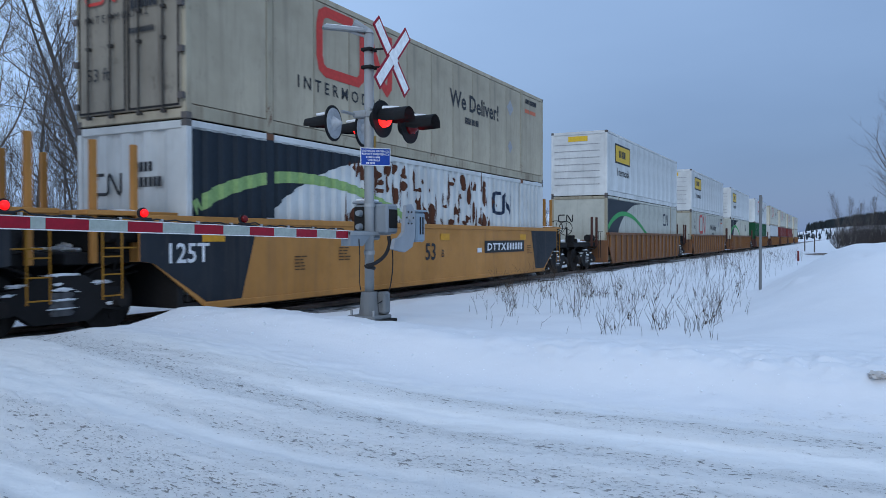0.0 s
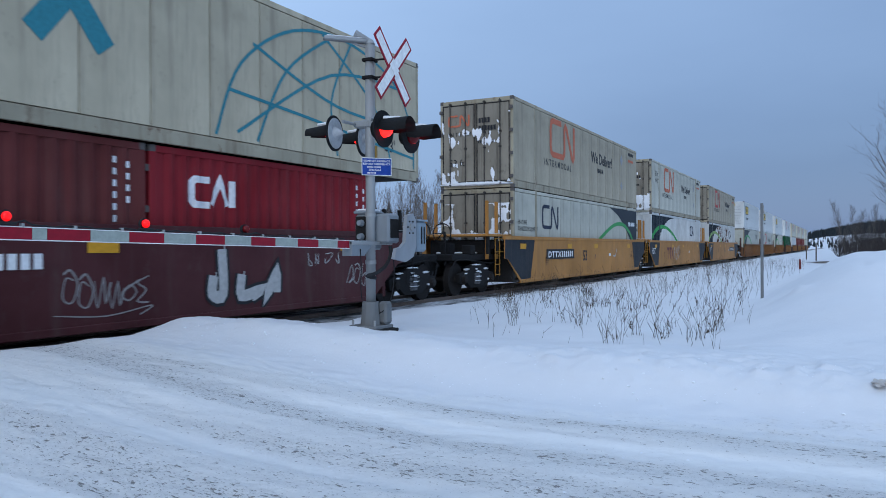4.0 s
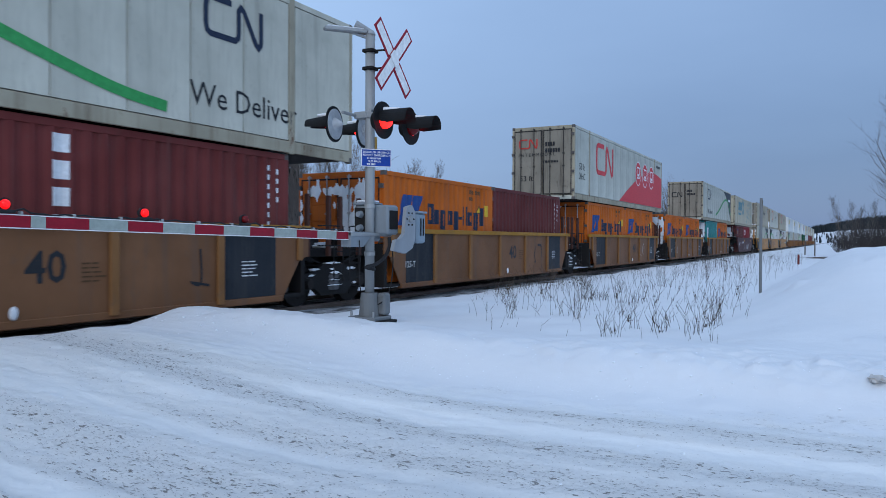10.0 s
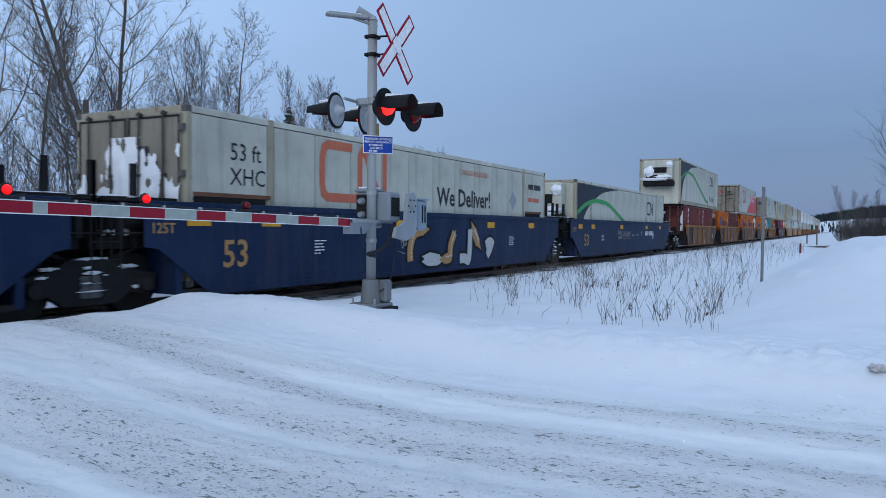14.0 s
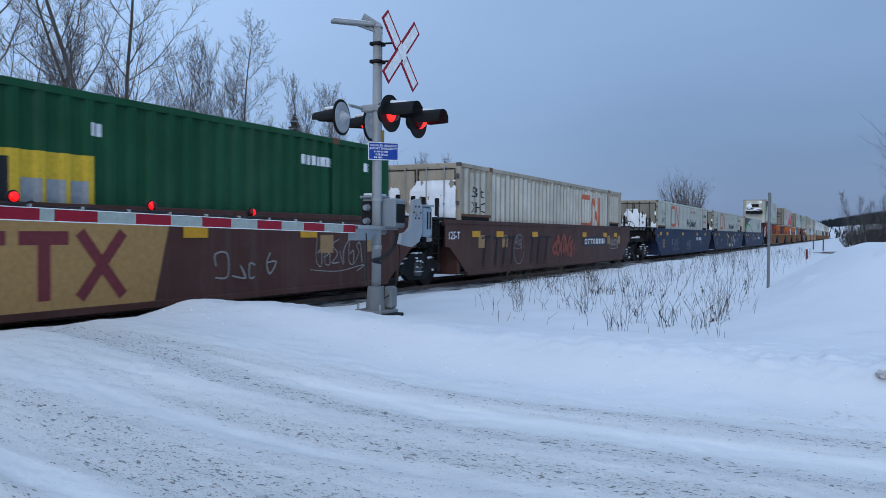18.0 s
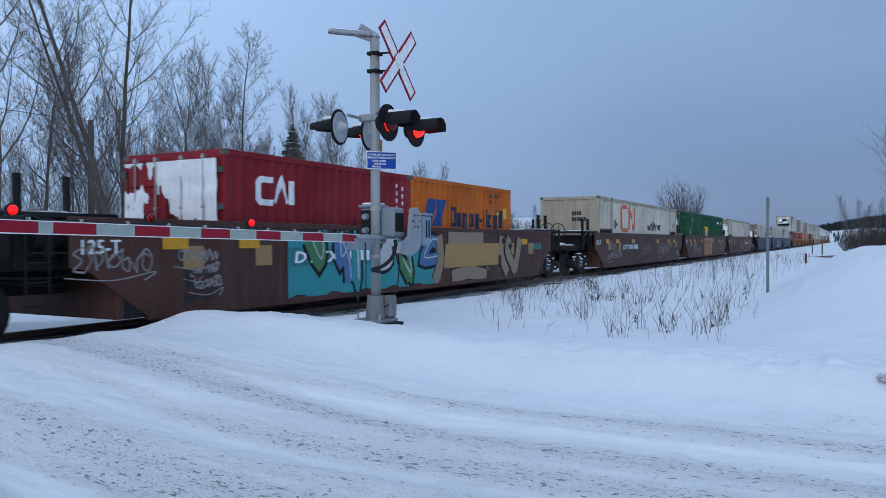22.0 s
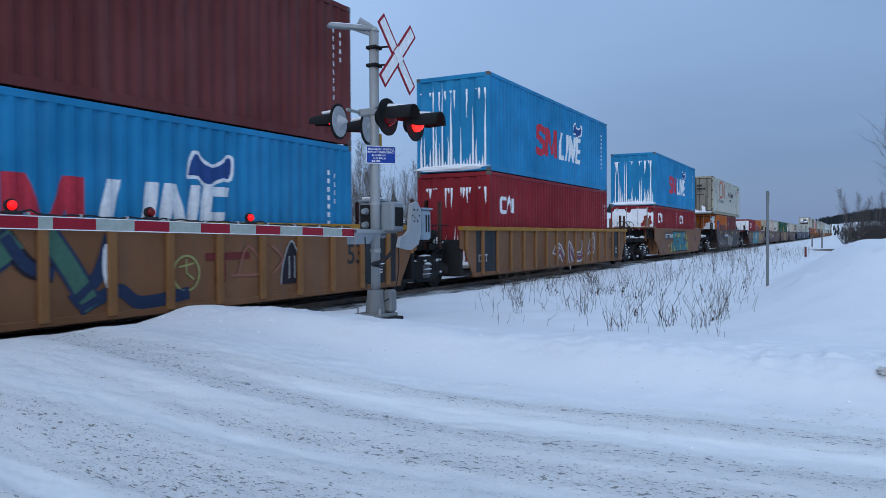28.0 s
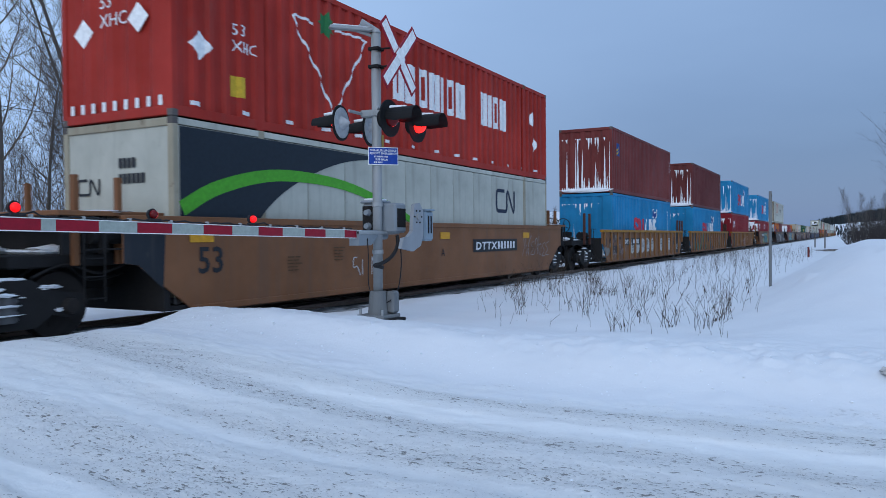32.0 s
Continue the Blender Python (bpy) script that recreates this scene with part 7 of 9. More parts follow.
def mark_cars():
    y = -HALF_W - 0.042
    y_rib = -HALF_W - 0.036
    for key in ("rust", "wave", "dirty", "last"):
        car = CARS[key]
        yellow = key != "last"
        car_letters(car, y, "53", {"rust": -0.6, "wave": -1.15, "dirty": -1.35, "last": -7.75}[key], 0.82, 0.42)
        if key in ("rust", "wave"):
            car_letters(car, y, "125T", -8.65, 0.98, 0.31, WRITE_WHITE)
        if key in ("rust", "dirty", "last"):
            number_plate(car, y, {"rust": 3.0, "dirty": -5.4, "last": 2.15}[key], 1.0)
        on_car("car_letter", lettering({"rust": "B", "wave": "C", "dirty": "A", "last": "A"}[key], 0.25, 0.87, 0.2), WRITE_BLACK, car, y)
        small_stencils(car, y, [(-5.6, 1.0), (-4.2, 1.15), (6.2, 1.1)])
        amber_plates(car, y, (-7.9, -3.2, 0.2, 5.6))
        if key != "last":
            on_car("white_tag", shape(flat_mesh, [[(2.4, 0.95), (2.7, 0.95), (2.7, 1.08), (2.4, 1.08)]]), WRITE_WHITE, car, y - 0.003)
    # large maroon letters of the owner, as folded bands
    def big_mark(car, x, z, s, mat):
        for k in (0, 1):
            on_car("mark_bar", shape(stroke, [(x + k * 1.05 * s, z + s), (x + k * 1.05 * s + 0.85 * s, z + s)], 0.22 * s), mat, car, y - 0.004)
            on_car("mark_stem", shape(stroke, [(x + k * 1.05 * s + 0.42 * s, z + 0.89 * s), (x + k * 1.05 * s + 0.42 * s, z)], 0.22 * s), mat, car, y - 0.004)
        on_car("mark_slash", shape(stroke, [(x + 2.1 * s, z + 1.1 * s), (x + 2.95 * s, z)], 0.2 * s), mat, car, y - 0.004)
        on_car("mark_slash", shape(stroke, [(x + 2.95 * s, z + 1.1 * s), (x + 2.1 * s, z)], 0.2 * s), mat, car, y - 0.005)
    dark_red = plain("dark_red_lettering", (0.16, 0.03, 0.035), 0.5)
    big_mark(CARS["wave"], -4.65, 0.62, 0.62, dark_red)
    graffiti(CARS["wave"], -2.75, 0.4, 1.9, 1.15, [SILVER], 3, y, 4)
    graffiti(CARS["wave"], -2.6, 0.45, 1.5, 0.9, [SILVER], 4, y - 0.002, 3)
    graffiti(CARS["dirty"], 3.0, 0.45, 0.8, 0.95, [SILVER], 5, y, 1)
    bm = bmesh.new()
    lump(bm, (-7.0, -0.35, 1.42), (0.72, 0.90, 0.62), 3, 0.3)
    for v in bm.verts:
        v.co.z = max(v.co.z, 1.165)
    part("snow_heap", bm, ICE_SNOW, CARS["teal"], "heap of snow on the end platform", smooth=True)
    # maroon car
    car = CARS["globe"]
    car_letters(car, y, "40", -5.6, 0.8, 0.5, WRITE_WHITE)
    number_plate(car, y, -3.6, 1.1, 0.2, False)
    graffiti(car, 1.0, 0.4, 1.9, 1.1, [WRITE_BLACK, SILVER, SILVER], 9, y, 3)
    graffiti(car, 3.4, 1.0, 1.3, 0.3, [SILVER], 10, y, 4)
    amber_plates(car, y, (4.6, -1.2))
    # five-unit ribbed car
    for k, key in enumerate(("teal", "pair", "swoosh", "mixed", "cool")):
        car = CARS[key]
        car_letters(car, y_rib, "40", 0.75, 0.78, 0.42)
        car_letters(car, y - 0.002, "125-T", -5.55, 0.70, 0.15, SILVER)
        small_stencils(car, y_rib, [(1.55, 1.0)])
        small_stencils(car, y - 0.002, [(4.6, 0.95)], WRITE_WHITE)
        graffiti(car, (-6.2, -4.3, 2.2, 2.6, 3.4)[k], 0.5, 1.0, 0.8, [WRITE_BLACK if k > 2 else SILVER], 20 + k, y_rib, 2)
        bm = bmesh.new()
        bmesh.ops.create_icosphere(bm, subdivisions=2, radius=0.06, matrix=Matrix.Translation((0.6, -HALF_W - 0.05, 0.42)) @ Matrix.Diagonal((1, 0.4, 1.5, 1)))
        part("caked_snow", bm, ICE_SNOW, car, smooth=True)
    # blue cars
    gold = plain("spray_gold", (0.40, 0.22, 0.08), 0.5)
    for k, key in enumerate(("blue_a", "blue_b", "blue_c")):
        car = CARS[key]
        car_letters(car, y, "53", -7.45, 0.66, 0.46, gold)
        car_letters(car, y, "125T", -8.9, 1.22, 0.16, gold)
        amber_plates(car, y, (-8.2, -6.5, -2.0, 3.0, 6.2), 1.33)
        small_stencils(car, y, [(-5.0, 1.05), (4.6, 1.05)], WRITE_WHITE)
        if key != "blue_b":
            number_plate(car, y, 2.95, 1.0, 0.21, False)
    graffiti(CARS["blue_b"], -1.5, 0.40, 5.2, 1.0, [BLACK, gold, SILVER], 32, y, 6)
    # rust-brown cars
    for k, key in enumerate(("brown_a", "brown_b", "brown_c", "spray")):
        car = CARS[key]
        car_letters(car, y, "125-T", -9.0, 1.2, 0.2, WRITE_WHITE)
        amber_plates(car, y, (-7.6, -6.0, -3.2, 2.0, 4.8, 6.4), 1.25)
        tan_patch = plain("tan_patch", (0.33, 0.20, 0.09), 0.6)
        for x in (-7.2, -5.6, 5.4, 7.0):
            on_car("paint_patch", shape(flat_mesh, [[(x, 0.95), (x + 0.42, 0.95), (x + 0.42, 1.3), (x, 1.3)]]), tan_patch, car, y - 0.001)
        if key != "brown_b":
            number_plate(car, y, {"brown_a": 2.2, "brown_c": -4.87, "spray": -4.63}[key], 0.97)
        graffiti(car, -0.2 if key == "brown_a" else 2.6, 0.5, 1.6, 0.6, [plain("faded_pale_spray", (0.27, 0.25, 0.245), 0.6)] if key != "brown_a" else [plain("spray_rust", (0.25, 0.05, 0.03), 0.5)], 40 + k, y, 4)
    for key, x in (("brown_b", -1.95), ("spray", 1.25)):
        z0, z1 = (0.30, 1.55) if key == "brown_b" else (0.68, 1.30)
        on_car("paint_patch", shape(flat_mesh, [[(x, z0), (x + 3.4, z0), (x + (3.7 if z0 < 0.5 else 3.4), z1), (x + 0.1, z1)]]), plain("yellow_patch", (0.38, 0.22, 0.08), 0.6), CARS[key], y - (0.001 if key == "brown_b" else 0.012))
        big_mark(CARS[key], x + (0.5 if key == "brown_b" else 0.9), 0.45 if key == "brown_b" else 0.74, 0.8 if key == "brown_b" else 0.5, dark_red)
    teal_spray, green_spray, blue_spray = plain("spray_teal", (0.03, 0.26, 0.28), 0.5), plain("spray_green", (0.05, 0.18, 0.07), 0.5), plain("spray_sky", (0.06, 0.15, 0.30), 0.5)
    car = CARS["spray"]
    car_letters(car, y, "53", -7.2, 0.45, 0.5)
    graffiti(car, -4.6, 0.35, 5.6, 1.2, [BLACK, green_spray, blue_spray, teal_spray, SILVER], 50, y, 6)
    car = CARS["soot"]
    number_plate(car, y, -2.8, 1.15, 0.22, False)
    graffiti(car, -5.8, 0.4, 2.4, 1.0, [SILVER], 53, y, 3)
    amber_plates(car, y, (-5.2, -2.4, 1.6, 4.4), 1.4)
    car = CARS["tan"]
    number_plate(car, y, -4.6, 1.15, 0.24)
    car_letters(car, y, "40", 4.5, 0.85, 0.45)
    graffiti(car, -4.0, 0.5, 1.2, 0.5, [SILVER], 55, y, 3)
    # ribbed cars with sprayed panels
    for k, key in enumerate(("rib_a", "rib_b", "rib_c")):
        car = CARS[key]
        car_letters(car, y_rib, "53", 5.6, 0.8, 0.42)
        if key != "rib_c":
            car_letters(car, y - 0.002, "125T", -7.4, 0.62, 0.22, SILVER)
        small_stencils(car, y - 0.002, [(6.6, 0.8)], WRITE_WHITE)
        if key == "rib_a":
            graffiti(car, -1.2, 0.36, 4.6, 1.0, [SILVER, plain("spray_plum", (0.16, 0.05, 0.07), 0.6)], 60, y_rib, 4)
        if key == "rib_c":
            number_plate(car, y_rib - 0.006, -4.95, 0.98, 0.18)
    # handwriting in thin spray lines
    pale, white, rust_red, black = plain("faded_pale_spray", (0.27, 0.25, 0.245), 0.6), plain("pale_spray", (0.36, 0.345, 0.335), 0.6), plain("spray_rust", (0.25, 0.05, 0.03), 0.5), plain("faded_black_spray", (0.016, 0.014, 0.015), 0.6)
    tags = (("brown_c", -7.4, 0.95, 1.5, 0.36, pale, 1), ("brown_c", -6.8, 0.62, 1.8, 0.32, white, 2), ("brown_c", -7.4, 0.55, 0.7, 0.25, pale, 30), ("brown_c", -1.2, 0.70, 1.9, 0.48, pale, 3),
            ("brown_c", 2.2, 0.55, 0.8, 0.70, pale, 5), ("brown_c", 3.1, 0.65, 1.9, 0.55, white, 6), ("brown_c", 7.3, 0.55, 0.6, 0.22, white, 7),
            ("brown_a", -4.6, 1.0, 0.5, 0.30, pale, 8), ("brown_a", 5.8, 0.85, 1.2, 0.40, white, 9), ("brown_b", -6.2, 0.6, 2.0, 0.5, pale, 10), ("brown_b", 5.2, 0.7, 1.6, 0.45, pale, 11), ("brown_b", -4.2, 0.55, 1.2, 0.4, white, 12),
            ("spray", -9.1, 0.95, 1.3, 0.34, pale, 13), ("spray", -7.3, 1.05, 0.8, 0.22, pale, 14), ("spray", -7.1, 0.85, 0.6, 0.18, pale, 15), ("spray", -7.0, 0.64, 0.6, 0.18, pale, 16),
            ("soot", -5.9, 0.6, 2.0, 0.55, pale, 17), ("soot", -3.6, 0.5, 1.4, 0.35, pale, 18), ("blue_a", -2.45, 1.08, 0.75, 0.17, pale, 19), ("blue_a", -2.3, 0.86, 0.6, 0.16, pale, 31), ("blue_a", -1.5, 0.98, 1.3, 0.26, pale, 20), ("blue_b", -1.8, 0.85, 0.4, 0.3, pale, 21),
            ("blue_c", -4.6, 0.6, 1.6, 0.5, pale, 22), ("blue_c", -0.6, 0.6, 1.4, 0.4, pale, 23), ("tan", -5.6, 0.5, 1.0, 0.45, pale, 24), ("globe", -1.6, 0.55, 1.4, 0.45, pale, 25), ("globe", 4.8, 0.6, 0.7, 0.5, white, 26),
             ("last", 5.5, 0.72, 2.3, 0.58, pale, 29), ("teal", -4.9, 0.66, 1.1, 0.62, pale, 32))
    for key, x, z, wide, tall, mat, seed in tags:
        scrawl(CARS[key], x, z, wide, tall, mat, seed, y - 0.0006 * (seed % 5))
    # dark worn letters under the red ones
    bm = bmesh.new()
    for x in (-6.9, -6.1, -5.5, -4.9, -3.3, -2.7, -2.0):
        stroke(bm, [(x, 0.45), (x + 0.22, 1.28)], 0.13)
        stroke(bm, [(x - 0.12, 1.22), (x + 0.5, 1.27)], 0.08)
    on_car("sprayed_letters", bm, black, CARS["brown_a"], y - 0.001)
    scrawl(CARS["brown_a"], -1.3, 0.62, 2.1, 0.62, rust_red, 81, y - 0.004, 0.13)
    ring = [(-4.3 + 0.42 * math.cos(j * math.tau / 24), 0.88 + 0.46 * math.sin(j * math.tau / 24)) for j in range(24)]
    on_car("sprayed_ring", shape(stroke, ring, 0.018, True), pale, CARS["brown_a"], y - 0.003)
    # stencilled load limits
    for text, x in (("LD LMT", 0.2), ("PER UNIT", 1.05), ("A", 2.05)):
        car_letters(CARS["blue_a"], y, text, x, 1.0, 0.09 if len(text) > 1 else 0.22, SILVER)
    big_pieces()
    graffiti(CARS["last"], -3.6, 0.5, 1.0, 0.5, [SILVER], 70, y, 3)


mark_cars()

# ---- crossing signal and barrier ----
CAST_GREY = paint("dull_cast_grey", (0.17, 0.18, 0.185), 0.6, (0.06, 0.06, 0.06), 0.5)
MAST = (9.40, 6.15)
ARM_Z, ARM_RISE = 1.230, 0.0178   # barrier arm: height at the mast, rise towards its tip
ROTORS = []     # (part, place in its parent, first turn, in step with the left lamp?)


def half_lit(radius, key):
    """A ball whose one half glows; the lamp flashes as it turns."""
    def make():
        bm = bmesh.new()
        bmesh.ops.create_uvsphere(bm, u_segments=20, v_segments=12, radius=radius)
        return bm
    bm = make()
    me = bpy.data.meshes.new("lamp_ball")
    bm.faces.ensure_lookup_table()
    for f in bm.faces:
        f.material_index = 0 if f.calc_center_median().y < 0 else 1
        f.smooth = True
    bm.to_mesh(me)
    bm.free()
    me.materials.append(LAMP_ON if key == "mast" else LAMP_SMALL)
    me.materials.append(LAMP_OFF)
    return me


def crossing_signal():
    s = thing("crossing_signal", MAST[0], MAST[1], 0.16, "galvanised crossing signal mast with crossbuck, red lamps and lowered barrier", "crossing signal")
    part("mast", shape(tube, (0, 0, 0.30), (0, 0, 4.20), 0.0705, 0.0705, 20), STEEL, s, smooth=True)
    part("mast_cap", shape(tube, (0, 0, 4.20), (0, 0, 4.26), 0.08, 0.05, 16), STEEL, s)
    bm = bmesh.new()
    box(bm, -0.24, 0.24, -0.24, 0.24, 0.0, 0.06, 0.015)
    tube(bm, (0, 0, 0.06), (0, 0, 0.40), 0.155, 0.125, 12)
    for k in range(4):
        a = math.pi / 4 + k * math.pi / 2
        prism(bm, [(0.10, 0.06), (0.23, 0.06), (0.11, 0.34)], -0.012, 0.012)
    part("base_casting", bm, CAST_GREY, s)
    for dx in (-0.19, 0.19):
        for dy in (-0.19, 0.19):
            part("anchor_bolt", shared(("anchor_bolt",), lambda: shape(tube, (0, 0, -0.06), (0, 0, 0.14), 0.018, 0.018, 6)), STEEL, s, at=pose(dx, dy, 0))
    part("junction_cover", shape(box, 0.03, 0.22, -0.24, -0.10, 0.07, 0.40, 0.03), CAST_GREY, s)
    part("base_plate", shape(box, -0.30, 0.30, -0.30, 0.30, -0.05, 0.0, 0.01), DARK, s)
    # crossbuck
    for k, a in ((0, 46), (1, -46)):
        def blade():
            return shape(box, -0.62, 0.62, -0.006, 0.006, -0.11, 0.11)
        b = part("crossbuck_blade", blade(), SIGN_RED, s, "white blade with red border", at=pose(0.06, -0.36 - 0.016 * k, 3.82) @ pose(0, 0, 0, 0, a, 0))
        part("white_face", shape(box, -0.585, 0.585, -0.0095, -0.0062, -0.074, 0.074), SIGN_WHITE, b)
    part("white_face", shape(box, -0.108, 0.108, -0.004, 0.0, -0.074, 0.074), SIGN_WHITE, s, at=pose(0.06, -0.389, 3.82) @ pose(0, 0, 0, 0, 46, 0))
    for z in (3.70, 3.96):
        bm = bmesh.new()
        tube(bm, (0, -0.06, z), (0.06, -0.35, z), 0.015, seg=6)
        box(bm, -0.09, 0.09, -0.09, 0.09, z - 0.025, z + 0.025, 0.01)
        part("sign_bracket", bm, DARK, s)
    # top lamp arm
    part("arm_head", shape(tube, (0.02, -0.02, 4.22), (-0.16, 0.16, 4.34), 0.045, 0.06, 10), STEEL, s)
    part("light_strut", shape(tube, (0.05, -0.05, 4.12), (-0.22, 0.22, 4.22), 0.022, 0.022, 8), STEEL, s)
    part("down_light", shape(box, -0.66, -0.02, -0.06, 0.06, -0.03, 0.025, 0.015), STEEL, s, "flat grey lamp arm dusted with snow", at=pose(-0.02, 0.02, 4.235, 0, 0, -42))
    part("snow_cap", shape(box, -0.62, -0.05, -0.045, 0.045, 0.025, 0.045, 0.012), ICE_SNOW, s, at=pose(-0.02, 0.02, 4.235, 0, 0, -42))
    # lamp pairs
    for side, dy in ((-1, -0.48), (1, 0.38)):
        part("cross_arm", shape(tube, (-0.40, dy * 0.55, 3.02), (0.40, dy * 0.55, 3.02), 0.024, 0.024, 8), STEEL, s)
        part("arm_clamp", shape(box, -0.09, 0.09, *sorted((0.0, dy * 0.6)), 2.97, 3.07, 0.01), STEEL, s)
        for k, dx in enumerate((-0.38, 0.38)):
            m = pose(dx, dy, 2.86, 0, 0, 0 if side < 0 else 188)
            disc = part("lamp_disc", shared(("lamp_disc",), lambda: shape(tube, (0, 0.0, 0), (0, 0.02, 0), 0.26, 0.26, 28)), BLACK, s, "black round lamp background", at=m)
            def rim():
                return shape(tube, (0, 0.021, 0), (0, 0.03, 0), 0.222, 0.222, 28)
            part("disc_back", shared(("disc_back",), rim), STEEL if side < 0 else FROSTED, disc)
            def hood(tip=1.0 if side < 0 else 0.62):
                bm = bmesh.new()
                n = 18
                for r, t in ((0.135, 0.010),):
                    rings = []
                    for y, cut in ((0.0, 200), (-0.14, 225), (-0.43, 215)):
                        row = []
                        for i in range(n + 1):
                            a = radians(90 - cut / 2 + cut * i / n)
                            g = 1 - (1 - tip) * -y / 0.43
                            row.append([(rr * g * math.cos(a), y, rr * g * math.sin(a)) for rr in (r, r + t)])
                        rings.append(row)
                    for q in range(2):
                        for i in range(n):
                            for j in (0, 1):
                                bm.faces.new([bm.verts.new(p) for p in (rings[q][i][j], rings[q][i + 1][j], rings[q + 1][i + 1][j], rings[q + 1][i][j])])
                bmesh.ops.remove_doubles(bm, verts=bm.verts, dist=0.0005)
                return bm
            part("hood", shared(("hood", side), hood), BLACK, disc)
            part("snow_cap", shared(("lamp_snow",), lambda: shape(tube, (0, -0.01, 0.140), (0, -0.26, 0.140), 0.045, 0.02, 8)), ICE_SNOW, disc)
            part("lamp_case", shared(("lamp_case", side), lambda: shape(tube, (0, 0.03, 0), (0, 0.15, 0), 0.15 if side < 0 else 0.10, 0.12 if side < 0 else 0.02, 18)), BLACK if side < 0 else FROSTED, disc)
            ball = new("lamp", MESHES.setdefault(("mast_ball", side), half_lit(0.122 if side < 0 else 0.07, "mast")))
            ball.parent = disc
            ball["label"] = "round red signal lamp"
            ROTORS.append((ball, (0, -0.01 if side < 0 else -0.075, 0), -57, k == 0))
            if side > 0:
                part("peep_light", shared(("peep_light",), lambda: shape(tube, (-0.12, 0.031, 0.02), (-0.12, 0.036, 0.02), 0.014, 0.014, 8)), LAMP_SMALL if k == 0 else LAMP_OFF, disc)
    # blue notice
    p = part("notice", shape(box, -0.225, 0.225, -0.006, 0.0, -0.13, 0.13, 0.002), SIGN_WHITE, s, "small blue bilingual emergency notice", at=pose(0.0, -0.11, 2.385, 0, 0, -44))
    part("blue_field", shape(box, -0.214, 0.214, -0.009, -0.006, -0.119, 0.119), SIGN_BLUE, p)
    for text, z in (("SIGNALER URGENCE", 0.068), ("REPORT EMERGENCY", 0.024), ("SUB BALA", -0.064)):
        bm = lettering(text, 0 if z > 0 else -0.12, z, 0.030, 1.03, 0.03, z > 0)
        for v in bm.verts:
            v.co.y = -0.0125
        part("lettering", bm, WRITE_WHITE, p)
    for z, ws in ((-0.020, [0.7, 0.4, -0.2, 0.4, 0.4, 0.4, -0.2, 0.4, 0.4, 0.4, -0.2, 0.4, 0.4, 0.4, 0.4]), (-0.105, [0.8, 0.8, -0.3, 0.5, 0.5, 0.5, 0.5])):
        bm = shape(bars, -0.14, z, 0.024, ws, 0.25)
        for v in bm.verts:
            v.co.y = -0.0125
        part("number_panel", bm, WRITE_WHITE, p)
    part("amber_strip", shape(box, 0.03, 0.075, -0.078, -0.062, 2.52, 2.70), plain("dull_amber", (0.35, 0.22, 0.06), 0.6), s)
    # barrier machine
    m = part("machine_case", shape(box, 0.0, 0.36, 0.02, 0.28, 1.16, 1.70, 0.035), BOX_GREY, s, "grey barrier machine case")
    part("case_lid", shape(box, -0.02, 0.38, 0.0, 0.30, 1.70, 1.74, 0.015), BOX_GREY, m)
    # flat plate on the case, coloured as the shade inside its opening
    part("case_shade", shape(box, -0.015, -0.001, 0.05, 0.26, 1.20, 1.66, 0.005), DARK, m, "dark plate in place of a shaded recess with gear")
    for z in (1.36, 1.56):
        part("shaft_boss", shape(tube, (-0.01, 0.15, z), (-0.09, 0.15, z), 0.055, 0.04, 12), BOX_GREY, m)
    part("snow_cap", shape(box, 0.02, 0.34, 0.04, 0.26, 1.74, 1.775, 0.015), ICE_SNOW, m)
    part("front_case", shape(box, 0.08, 0.40, -0.26, 0.02, 1.26, 1.70, 0.03), BOX_GREY, s, "grey gear housing")
    # raised dark plate; its colour is the shade of a recess in the housing
    part("housing_shade", shape(box, 0.13, 0.36, -0.272, -0.258, 1.34, 1.62, 0.006), DARK, s)
    def plate(y0, y1):
        return shape(prism, [(0.02, 1.03), (0.36, 0.98), (0.58, 1.06), (0.66, 1.22), (0.66, 1.60), (0.56, 1.71), (0.40, 1.68), (0.36, 1.46), (0.34, 1.28), (0.22, 1.20), (0.08, 1.18)], y0, y1)
    p = part("counterweight", plate(-0.40, -0.34), PALE_GREY, s, "pale grey steel counterweight plate")
    part("hub", shape(tube, (0.50, -0.40, 1.50), (0.50, -0.425, 1.50), 0.05, 0.05, 14), STEEL, p)
    for k in range(6):
        a = k * math.tau / 6
        part("bolt", shared(("case_bolt", k), lambda a=a: shape(tube, (0.50 + 0.10 * math.cos(a), -0.40, 1.50 + 0.10 * math.sin(a)), (0.50 + 0.10 * math.cos(a), -0.412, 1.50 + 0.10 * math.sin(a)), 0.014, 0.014, 6)), DARK, p)
    b = part("side_box", shape(box, 0.80, 1.06, -0.36, -0.14, 1.13, 1.60, 0.03), BLUE_GREY, s, "blue-grey connection box")
    part("box_lid", shape(box, 0.78, 1.08, -0.38, -0.12, 1.60, 1.63, 0.01), BLUE_GREY, b)
    part("box_rib", shape(box, 0.88, 0.90, -0.372, -0.36, 1.25, 1.52), DARK, b)
    part("box_rib", shape(box, 0.96, 0.98, -0.372, -0.36, 1.25, 1.52), DARK, b)
    part("box_strut", shape(box, 0.60, 0.84, -0.28, -0.22, 1.28, 1.34), STEEL, s)
    part("cross_beam", shape(box, -0.62, 0.46, -0.10, -0.05, 1.235, 1.285, 0.008), STEEL, s)
